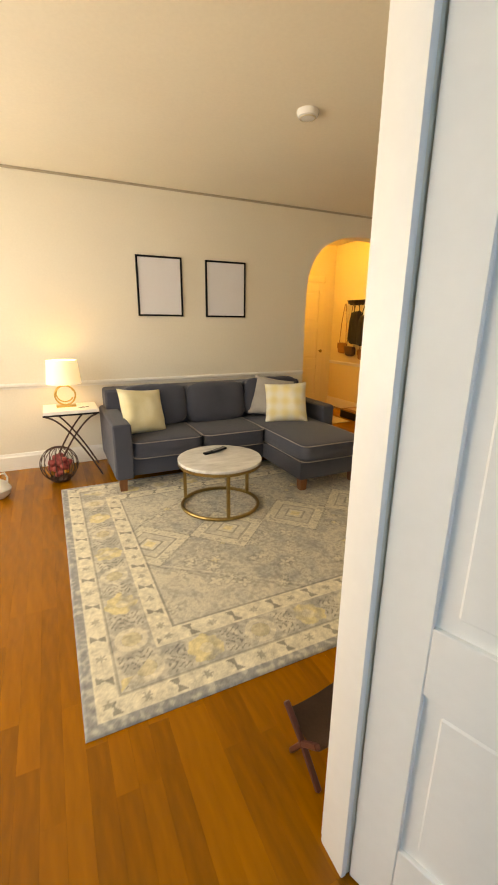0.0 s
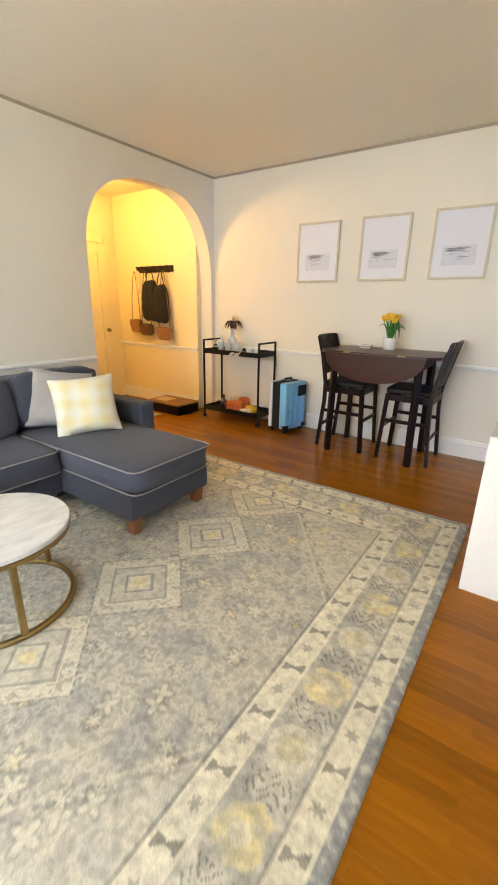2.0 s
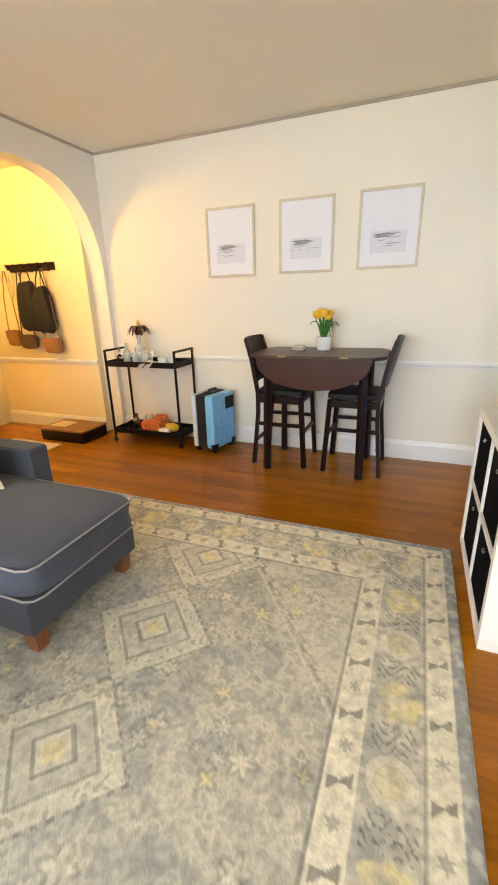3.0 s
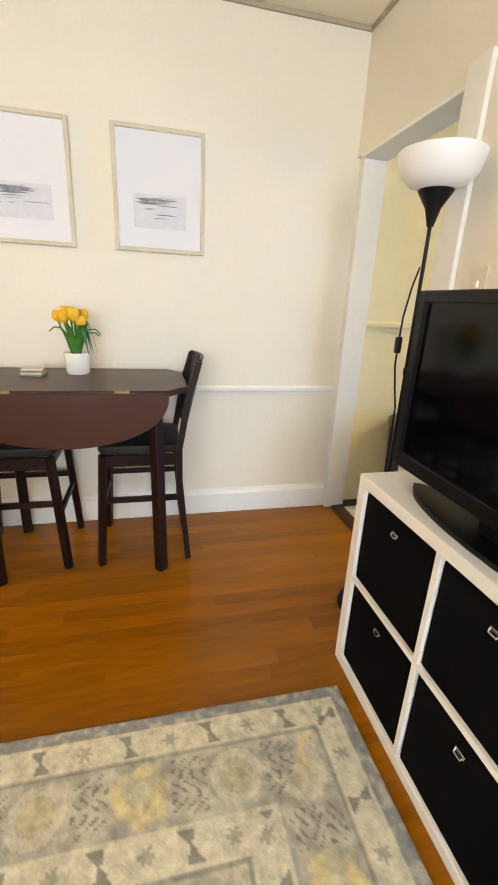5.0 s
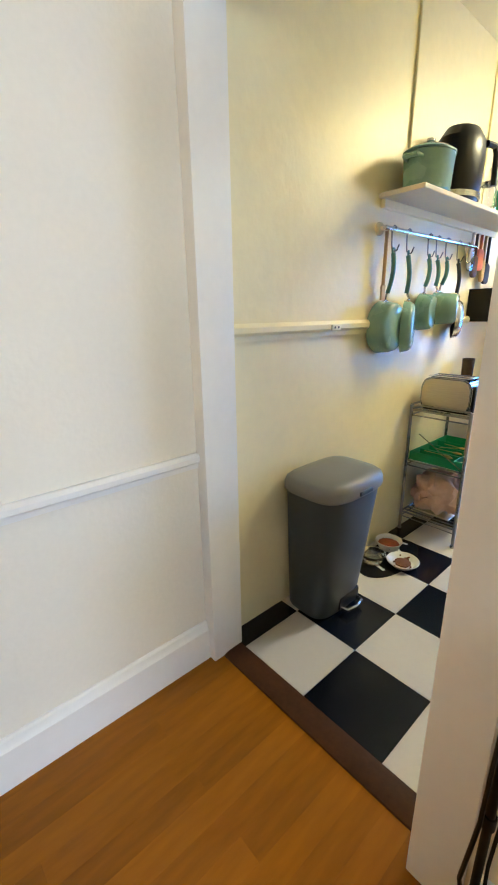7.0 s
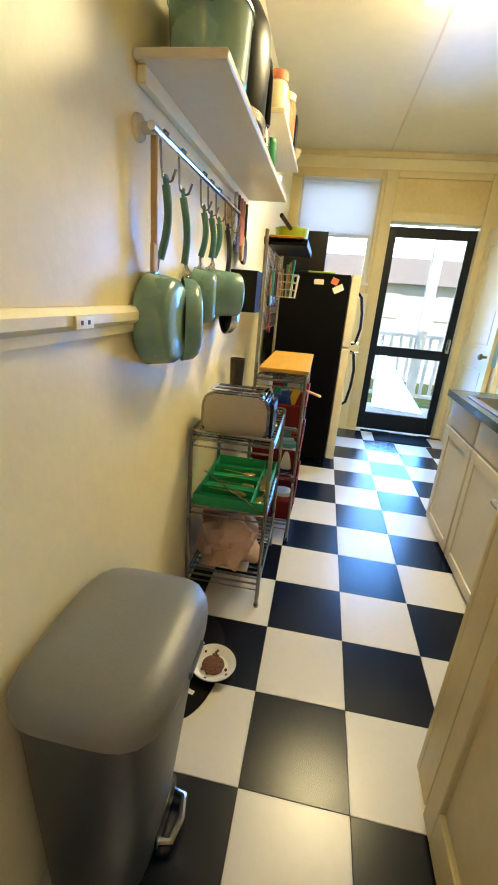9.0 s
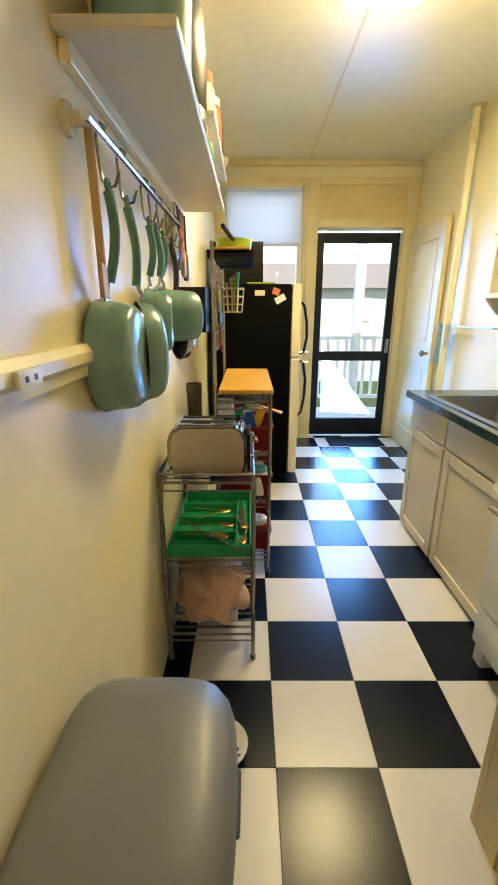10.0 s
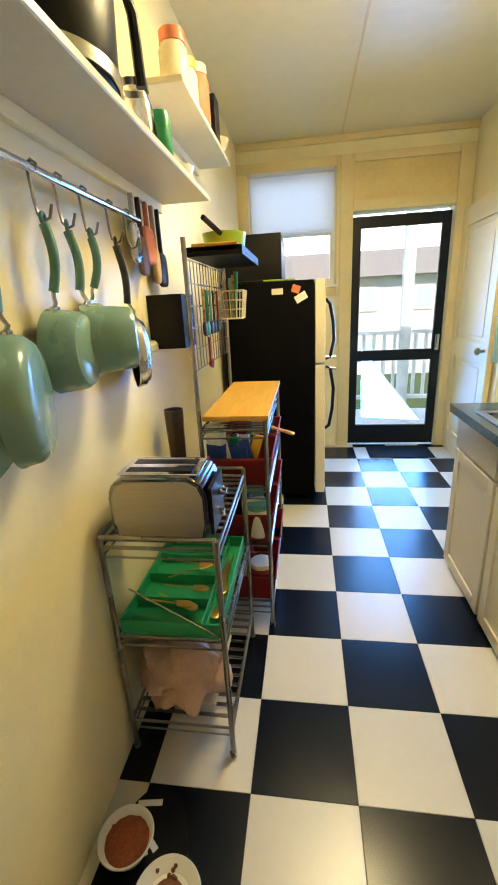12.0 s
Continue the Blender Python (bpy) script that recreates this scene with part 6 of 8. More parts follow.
# black letter box on the wall
t = thing("wall_box", (KX1 - 0.0005, -1.37, 1.215), "black metal box mounted on the kitchen wall", "wall box")
b = B()
for lo, hi in (((-0.130, -0.075, 0), (0, 0.075, 0.006)), ((-0.130, -0.075, 0.006), (-0.124, 0.075, 0.19)), ((-0.124, -0.075, 0.006), (0, -0.069, 0.19)), ((-0.124, 0.069, 0.006), (0, 0.075, 0.19)), ((-0.006, -0.069, 0.006), (0, 0.069, 0.19))):
    box(b, lo, hi)
part("body", b, BLACKM, t)
b = B()
for k in range(4):
    box(b, (-0.10 + 0.02 * k, -0.06, 0.007), (-0.09 + 0.02 * k, 0.06, 0.17 + 0.01 * (k % 2)))
part("papers", b, PAPER, t)

# dutch oven, coffee machine and jars on the shelf
ZS = 1.7625
t = thing("dutch_oven", (4.450, -0.425, ZS), "teal enamel pot with lid on the wall shelf", "pot")
b = B()
lathe(b, [(0, 0), (0.085, 0), (0.092, 0.006), (0.098, 0.105), (0.100, 0.108), (0.094, 0.108), (0.088, 0.01), (0, 0.01)], 40)
part("body", b, TEAL, t)
b = B()
lathe(b, [(0.102, 0.109), (0.102, 0.114), (0.085, 0.124), (0.03, 0.132), (0, 0.133)], 40)
part("lid", b, TEAL, t)
b = B()
lathe(b, [(0, 0.132), (0.007, 0.133), (0.007, 0.142), (0.016, 0.148), (0.016, 0.155), (0, 0.158)], 20)
part("knob", b, STEEL, t)
for sg in (-1, 1):
    b = B()
    tube(b, [(-0.035, sg * 0.094, 0.085), (-0.03, sg * 0.120, 0.088), (0.03, sg * 0.120, 0.088), (0.035, sg * 0.094, 0.085)], 0.007)
    part("loop_handle", b, TEAL, t)

for o in t.children:
    o.data.transform(Matrix.Diagonal((0.98, 1.28, 1.32, 1)))
t = thing("coffee_machine", (4.450, -0.715, ZS), "black rounded coffee machine on the wall shelf", "coffee machine")
b = B()
lathe(b, [(0, 0), (0.085, 0), (0.094, 0.02), (0.102, 0.14), (0.096, 0.21), (0.07, 0.245), (0, 0.255)], 36, Matrix.Diagonal((0.95, 1.25, 1, 1)))
part("body", b, BLACKP, t)
b = B()
tube(b, [(-0.05, -0.135, 0.22), (-0.055, -0.205, 0.225), (-0.058, -0.225, 0.20), (-0.058, -0.235, 0.09)], 0.013, 8)
part("handle", b, BLACKP, t)
b = B()
lathe(b, [(0.093, 0.012), (0.099, 0.012), (0.099, 0.032), (0.093, 0.032), (0.093, 0.012)], 36, Matrix.Diagonal((0.96, 1.26, 1, 1)))
part("steel_band", b, STEEL, t)
for o in t.children:
    o.data.transform(Matrix.Diagonal((1.0, 1.12, 1.22, 1)))
t = thing("glass_carafe", (4.43, -1.02, ZS), "clear glass carafe with steel rim on the shelf", "carafe")
b = B()
lathe(b, [(0, 0), (0.045, 0), (0.052, 0.02), (0.045, 0.09), (0.034, 0.12), (0.038, 0.135), (0.035, 0.135), (0.031, 0.12), (0.042, 0.09), (0.048, 0.02), (0, 0.006)], 28)
part("body", b, CLEAR, t)
b = B()
lathe(b, [(0.036, 0.122), (0.040, 0.122), (0.041, 0.138), (0.037, 0.138), (0.036, 0.122)], 28)
part("rim", b, STEEL, t)


def jar(name, p, r, h, mat, cap, label, cat="jar", group="", cap_h=0.02):
    t = thing(name, p, label, cat, group)
    b = B()
    lathe(b, [(0, 0), (r * 0.93, 0), (r, 0.006), (r, h * 0.86), (r * 0.86, h * 0.95), (r * 0.84, h), (0, h)], 24)
    part("body", b, mat, t)
    if cap:
        b = B()
        lathe(b, [(0, h + 0.0005), (r * 0.90, h + 0.0005), (r * 0.90, h + cap_h), (r * 0.84, h + cap_h + 0.003), (0, h + cap_h + 0.003)], 24)
        part("lid", b, cap, t)
    return t


def bowl(name, p, r, h, mat, label, cat="bowl", group=""):
    t = thing(name, p, label, cat, group)
    b = B()
    lathe(b, [(0, 0), (r * 0.45, 0), (r * 0.5, 0.006), (r * 0.85, h * 0.55), (r, h), (r * 0.965, h), (r * 0.80, h * 0.55), (r * 0.42, 0.012), (0, 0.010)], 32)
    part("bowl", b, mat, t)
    return t


jar("green_tumbler", (4.40, -1.13, ZS), 0.030, 0.115, GREENP, None, "green plastic tumbler on the shelf edge", "tumbler")
bowl("small_bowl", (4.42, -1.36, ZS), 0.055, 0.045, CERAM, "small white and blue bowl on the shelf")
ZS2 = 2.0655
jar("canister", (4.44, -1.50, ZS2), 0.05, 0.14, CREAMC, ORANGE, "cream canister with a salmon lid on the high shelf", "canister", "", 0.035)
jar("canister", (4.44, -1.64, ZS2), 0.048, 0.13, CREAMC, YELLOW, "cream canister with a yellow lid on the high shelf", "canister", "", 0.03)
jar("canister", (4.43, -1.78, ZS2), 0.052, 0.17, ORANGE, CREAMC, "salmon canister on the high shelf", "canister", "", 0.03)
b = B()
box(b, (-0.035, -0.045, 0), (0.035, 0.045, 0.175), 0.004)
whole("dark_box", b, BLACKP, (4.42, -1.98, ZS2), "tall dark box on the high shelf", "box")
bowl("woven_bowl", (4.43, -2.12, ZS2), 0.07, 0.06, JUTE, "small woven bowl on the high shelf")


# --- chrome rack with toaster
def wire_rack(name, p, w, d, levels, label, top=0.0):
    """A four-post chrome rack; x width w, y depth d, shelves of rods."""
    s = thing(name, p, label, "rack")
    hmax = max(levels) + top
    for x in (-w / 2, w / 2):
        for y in (-d / 2, d / 2):
            b = B()
            rod(b, (x, y, 0.012), (x, y, hmax), 0.0085, seg=10)
            lathe(b, [(0, 0), (0.011, 0), (0.012, 0.012), (0, 0.014)], 10, Matrix.Translation((x, y, 0)))
            part("post", b, WIRE, s)
    for z in levels:
        b = B()
        loop = [(-w / 2, -d / 2, z), (w / 2, -d / 2, z), (w / 2, d / 2, z), (-w / 2, d / 2, z)]
        tube(b, loop, 0.006, 8, True)
        sh = part("shelf", b, WIRE, s)
        b = B()
        tube(b, [(x, y, z - 0.03) for x, y, q in loop], 0.004, 8, True)
        part("lower_rim", b, WIRE, sh)
        n = int(d / 0.036)
        for k in range(1, n):
            y = -d / 2 + d * k / n
            b = B()
            bar(b, (-w / 2, y, z), (w / 2, y, z), 0.012, 0.003)
            part("slat", b, WIRE, sh)
    return s


C1 = (4.388, -0.935, KZ + 0.001)
r1 = wire_rack("wire_rack", C1, 0.318, 0.495, (0.115, 0.445, 0.742), "chrome wire rack with toaster and cutlery tray", 0.028)
b = B()
for y in (-0.2475, 0.2475):
    rod(b, (-0.159, y, 0.772), (0.159, y, 0.772), 0.006, seg=8)
rod(b, (0.159, -0.2475, 0.772), (0.159, 0.2475, 0.772), 0.006, seg=8)
rod(b, (0.10, 0.246, 0.610), (-0.152, 0.246, 0.455), 0.0028, seg=6)
part("guard_rail", b, WIRE, r1)

t = thing("toaster", (4.385, -0.800, KZ + 0.7495), "polished steel two-slot toaster on the chrome rack", "toaster")
b = B()
prof = [(-0.125, 0.012), (-0.135, 0.05), (-0.135, 0.13), (-0.120, 0.165), (-0.09, 0.180), (0.09, 0.180), (0.120, 0.165), (0.135, 0.13), (0.135, 0.05), (0.125, 0.012)]
slab(b, prof, -0.085, 0.085)
turned(b, Matrix(((1, 0, 0, 0), (0, 0, 1, 0), (0, 1, 0, 0), (0, 0, 0, 1))))
bmesh.ops.bevel(b, geom=list(b.edges), offset=0.006, segments=2, affect="EDGES")
part("shell", b, DARKCHROME, t)
b = B()
box(b, (-0.110, -0.062, 0.1795), (0.110, 0.062, 0.1855), 0.003, 2)
part("top_plate", b, CHROME, t)
for y in (-0.030, 0.030):
    b = B()
    box(b, (-0.092, y - 0.015, 0.1850), (0.092, y + 0.015, 0.1868), 0.001)
    part("slot", b, BLACKP, t)
b = B()
box(b, (-0.146, -0.072, 0.015), (-0.134, 0.072, 0.150), 0.008, 2)
part("end_panel", b, BLACKP, t)
b = B()
box(b, (-0.172, -0.016, 0.105), (-0.147, 0.016, 0.120), 0.005, 2)
part("lever", b, CHROME, t)
b = B()
lathe(b, [(0, 0), (0.012, 0), (0.012, 0.014), (0, 0.014)], 14, Matrix.Translation((-0.146, 0, 0.05)) @ Matrix.Rotation(-math.pi / 2, 4, "Y"))
part("dial", b, CHROME, t)
b = B()
box(b, (-0.12, -0.075, 0), (0.12, 0.075, 0.012), 0.004)
part("foot", b, BLACKP, t)
for sg in (-1, 1):
    b = B()
    slab(b, [(x * 0.91, 0.012 + (z - 0.012) * 0.93 + 0.004) for x, z in prof], -0.0015, 0.0015)
    turned(b, Matrix(((1, 0, 0, 0), (0, 0, 1, sg * 0.0862), (0, 1, 0, 0), (0, 0, 0, 1))))
    part("side_plate", b, BRUSHED, t, "brushed steel side plate")

t = thing("cutlery_tray", (4.385, -0.925, KZ + 0.4525), "green plastic cutlery tray on the chrome rack", "cutlery tray")
b = B()
w, d, h = 0.148, 0.235, 0.048
box(b, (-w, -d, 0), (w, d, 0.004))
tray = part("tray_floor", b, GREENP, t)
for nm, lo, hi in (("tray_wall", (-w, -d, 0.004), (w, -d + 0.005, h)), ("tray_wall", (-w, d - 0.005, 0.004), (w, d, h)), ("tray_wall", (-w, -d + 0.005, 0.004), (-w + 0.005, d - 0.005, h)),
                   ("tray_wall", (w - 0.005, -d + 0.005, 0.004), (w, d - 0.005, h)), ("divider", (-w + 0.055, -d + 0.005, 0.004), (-w + 0.059, d - 0.005, h * 0.85))):
    b = B()
    box(b, lo, hi, 0.001)
    part(nm, b, GREENP, t)
for k in range(1, 4):
    y = -d + 2 * d * k / 4
    b = B()
    box(b, (-w + 0.0595, y - 0.002, 0.004), (w - 0.0055, y + 0.002, h * 0.8))
    part("divider", b, GREENP, t)
rr = random.Random(8)
for k in range(9):
    b = B()
    x, y = (rr.uniform(-0.135, -0.105), rr.uniform(-0.1, 0.1)) if k < 4 else (rr.uniform(0.0, 0.10), rr.uniform(-0.08, 0.16))
    a = rr.uniform(-12, 12) if k < 4 else rr.uniform(60, 120)
    bar(b, (0, -0.07, 0), (0, 0.03, 0.003), 0.007, 0.002)
    cushion(b, (0, 0.06, 0.004), (0.032, 0.055, 0.008), 2.5, 5)
    turned(b, Matrix.Translation((x, y, 0.016 + 0.003 * k)) @ Matrix.Rotation(radians(a), 4, "Z"))
    whole("gold_spoon", b, GOLD, (4.385, -0.925, KZ + 0.4525), "gold spoon lying in the cutlery tray", "spoon", "cutlery in the tray")
b = B()
cushion(b, (0, 0, 0.105), (0.25, 0.30, 0.21), 2.8, 16, 0.15, 0.25)
for v in b.verts:
    c = noise.cell_vector(v.co * 11 + Vector((3, 1, 7)))
    v.co += Vector(noise.noise_vector(v.co * 13)) * 0.030 + (Vector(c) - Vector((0.5, 0.5, 0.5))) * 0.022
    v.co.z = max(v.co.z, 0.002)
whole("paper_bag", b, PINKBAG, (4.400, -0.835, KZ + 0.1225 + 0.0105), "crumpled pinkish paper bag on the lowest shelf", "paper bag", rz=15)
b = B()
box(b, (-0.11, -0.15, 0), (0.11, 0.15, 0.010), 0.003)
whole("folded_paper", b, CREAMC, (4.40, -0.90, KZ + 0.1200 + 0.0002), "cream folded paper under the bag", "paper")

t = thing("smoked_cup", (4.492, -1.245, KZ + 0.715), "tall smoky brown plastic cup beside the rack", "cup")
b = B()
lathe(b, [(0, 0), (0.028, 0), (0.036, 0.27), (0.033, 0.27), (0.026, 0.008), (0, 0.008)], 24)
part("body", b, SMOKE, t)
b = B()
box(b, (-0.05, -0.05, -0.03), (0.05, 0.05, -0.0005), 0.003)
part("saucer", b, BLACKP, t)

# --- taller rack with red bins and a wooden board
C2 = (4.272, -1.60, KZ + 0.001)
r2 = wire_rack("wire_rack", C2, 0.250, 0.70, (0.10, 0.40, 0.645, 0.895), "chrome wire rack with red bins and wooden top", 0.040)
for y in (-0.35, 0.35):
    b = B()
    rod(b, (0.125, y, 0.930), (0.125, y, 1.565), 0.0085, seg=10)
    part("tall_post", b, WIRE, r2)
b = B()
for z in (1.12, 1.50):
    rod(b, (0.125, -0.35, z), (0.125, 0.35, z), 0.0030, seg=6)
bar(b, (0.125, -0.345, 1.12), (0.125, -0.345, 1.50), 0.005, 0.005)
grid = part("back_grid", b, WIRE, r2)
for k in range(15):
    y = -0.34 + 0.0485 * k
    b = B()
    rod(b, (0.125, y, 1.12), (0.125, y, 1.50), 0.0022, seg=6)
    part("grid_wire", b, WIRE, grid)
for k in range(1, 5):
    z = 1.12 + 0.076 * k
    b = B()
    rod(b, (0.125, -0.35, z), (0.125, 0.35, z), 0.0026, seg=6)
    part("grid_wire", b, WIRE, grid)
b = B()
box(b, (-0.05, -0.34, 1.52), (0.16, 0.20, 1.533), 0.002)
for lo, hi in (((-0.05, -0.34, 1.533), (-0.044, 0.20, 1.552)), ((0.154, -0.34, 1.533), (0.16, 0.20, 1.552)), ((-0.044, 0.194, 1.533), (0.154, 0.20, 1.552))):
    box(b, lo, hi)
part("top_shelf", b, BLACKM, r2, "dark upper tray shelf")
b = B()
box(b, (-0.138, -0.365, 0), (0.110, 0.365, 0.020), 0.005, 2)
whole("cutting_board", b, BAMBOO, (C2[0], C2[1], C2[2] + 0.936), "bamboo cutting board on top of the rack", "cutting board")
b = B()
box(b, (-0.085, -0.12, 0), (0.085, 0.12, 0.03), 0.003)
whole("wooden_box", b, BAMBOO, (4.325, -1.52, C2[2] + 1.5335), "flat wooden box on the upper tray", "box")
t = thing("lime_pot", (4.32, -1.60, C2[2] + 1.564), "lime green pan with a black handle on the upper tray", "pan")
b = B()
lathe(b, [(0, 0), (0.075, 0), (0.082, 0.008), (0.088, 0.055), (0.084, 0.055), (0.078, 0.010), (0, 0.008)], 32)
part("body", b, LIME, t)
b = B()
tube(b, [(0.0, 0.085, 0.045), (0.02, 0.13, 0.065), (0.04, 0.19, 0.085)], 0.010)
part("handle", b, BLACKP, t)
# small basket and tools on the grid
t = thing("wire_basket", (4.335, -1.78, 1.30), "small pale wire basket with tools on the rack grid", "basket")
b = B()
for z in (0, 0.04, 0.08, 0.12):
    k = 0.05 + 0.012 * z / 0.12
    tube(b, [(-k, -k, z), (k, -k, z), (k, k, z), (-k, k, z)], 0.003, 6, True)
for sx in (-1, -0.5, 0, 0.5, 1):
    for sy in (-1, 1):
        rod(b, (sx * 0.05, sy * 0.05, 0), (sx * 0.062, sy * 0.062, 0.12), 0.0025, seg=6)
        rod(b, (sy * 0.05, sx * 0.05, 0), (sy * 0.062, sx * 0.062, 0.12), 0.0025, seg=6)
box(b, (-0.05, -0.05, -0.002), (0.05, 0.05, 0.002))
part("basket", b, CREAMC, t)
for k, mt in enumerate((GREENP, LABELR, MINT, NONSTICK, WOODL)):
    b = B()
    rod(b, (-0.02 + 0.01 * k, 0.02 - 0.01 * k, 0.003), (-0.03 + 0.016 * k, 0.03 - 0.014 * k, 0.20 - 0.012 * k), 0.007, 0.010, seg=8)
    part("tool_handle", b, mt, t)
for k, (y, mt) in enumerate(((-1.42, LABELR), (-1.47, GREENP), (-1.54, MINT), (-1.60, NONSTICK), (-1.68, REDP))):
    t = thing("hanging_tool", (4.385, y, 1.40), "small kitchen tool hanging from the rack grid", "utensil", "tools on the rack grid")
    b = B()
    rod(b, (0, 0, 0.02), (0, 0, -0.10), 0.005, seg=8)
    part("handle", b, mt, t)
    b = B()
    cushion(b, (0, 0, -0.125), (0.016, 0.04, 0.055), 3, 5)
    part("head", b, mt if k % 2 else NONSTICK, t)
t = thing("measuring_spoon", (4.385, -1.47, 1.18), "red measuring spoon hanging low on the rack", "spoon")
b = B()
rod(b, (0, 0, 0.06), (0, 0, -0.03), 0.004, seg=8)
part("handle", b, REDP, t)
b = B()
lathe(b, [(0, -0.016), (0.014, -0.010), (0.020, 0.004), (0.017, 0.004), (0, -0.010)], 16, Matrix.Translation((-0.006, 0, -0.045)) @ Matrix.Rotation(-math.pi / 2, 4, "Y"))
part("cup", b, REDP, t)


def open_bin(name, p, w, d, h, mat, label, cat="bin", group=""):
    t = thing(name, p, label, cat, group)
    b = B()
    o = 0.012
    lo = [b.verts.new(v) for v in ((-w + o, -d + o, 0), (w - o, -d + o, 0), (w - o, d - o, 0), (-w + o, d - o, 0))]
    hi = [b.verts.new(v) for v in ((-w, -d, h), (w, -d, h), (w, d, h), (-w, d, h))]
    b.faces.new(lo)
    for i in range(4):
        b.faces.new((lo[i], lo[(i + 1) % 4], hi[(i + 1) % 4], hi[i]))
    bmesh.ops.solidify(b, geom=b.faces[:], thickness=0.004)
    part("body", b, mat, t)
    b = B()
    tube(b, [(-w, -d, h), (w, -d, h), (w, d, h), (-w, d, h)], 0.005, 6, True)
    part("rim", b, mat, t)
    return t


GB = "red bins in the chrome rack"
rr = random.Random(12)
for z, mts in ((0.653, (BLUEP, YELLOW, CERAM, LABELR, MINT, REDP, CERAM, BLUEP, GREENP)), (0.408, (CERAM, BLUEP, MINT, CERAM, LABELR, YELLOW)), (0.108, (CERAM, REDP, MINT, BLUEP, CERAM))):
    for k, y in enumerate((-1.435, -1.765)):
        open_bin("plastic_bin", (C2[0] - 0.012, y, C2[2] + z), 0.128, 0.155, 0.115, REDP, "dark red plastic bin full of packets", "bin", GB)
    for k, mt in enumerate(mts):
        y = -1.32 - 0.60 * k / len(mts) - 0.03
        x = C2[0] + rr.uniform(-0.055, 0.055)
        hh = rr.uniform(0.12, 0.165)
        b = B()
        ww = rr.uniform(0.035, 0.05)
        if k % 3 == 1:
            lathe(b, [(0, 0), (0.022, 0), (0.024, 0.01), (0.024, hh * 0.7), (0.014, hh * 0.9), (0.014, hh), (0, hh)], 16)
        else:
            box(b, (-ww, -0.014, 0), (ww, 0.014, hh), 0.003)
        whole("food_packet", b, mt, (x, y, C2[2] + z + 0.006), "colourful packet standing in a red bin", "packet", "packets in the red bins", rz=rr.uniform(-18, 18), rx=rr.uniform(-5, 5))
t = thing("white_food_box", (4.355, -1.325, C2[2] + 0.70), "white and blue carton leaning in the bin", "carton", rz=-20)
b = B()
box(b, (-0.035, -0.02, 0), (0.035, 0.02, 0.20), 0.002)
part("carton", b, CERAM, t)
b = B()
box(b, (-0.0355, -0.0205, 0.03), (0.0355, 0.0205, 0.12))
part("blue_label", b, BLUEP, t)
b = B()
bar(b, (-0.06, 0, 0), (0.07, -0.02, 0.035), 0.026, 0.012, 0.004)
whole("knife_sharpener", b, LABELR, (4.115, -1.72, C2[2] + 0.735), "small red tool sticking out of the bin", "tool")
jar("green_bottle", (4.20, -1.915, C2[2] + 0.653), 0.028, 0.24, MINT, LABELR, "mint green bottle at the rack's end", "bottle")
jar("green_bottle", (4.27, -1.925, C2[2] + 0.653), 0.026, 0.22, LIME, BLACKP, "lime green bottle at the rack's end", "bottle")
jar("glass_tub", (4.20, -1.33, C2[2] + 0.408 + 0.006), 0.05, 0.12, CERAM, MINT, "white tub with a mint lid in the bin", "tub")
jar("glass_tub", (4.20, -1.36, C2[2] + 0.108 + 0.006), 0.055, 0.12, REDP, CERAM, "red tub with a white lid in the bin", "tub")


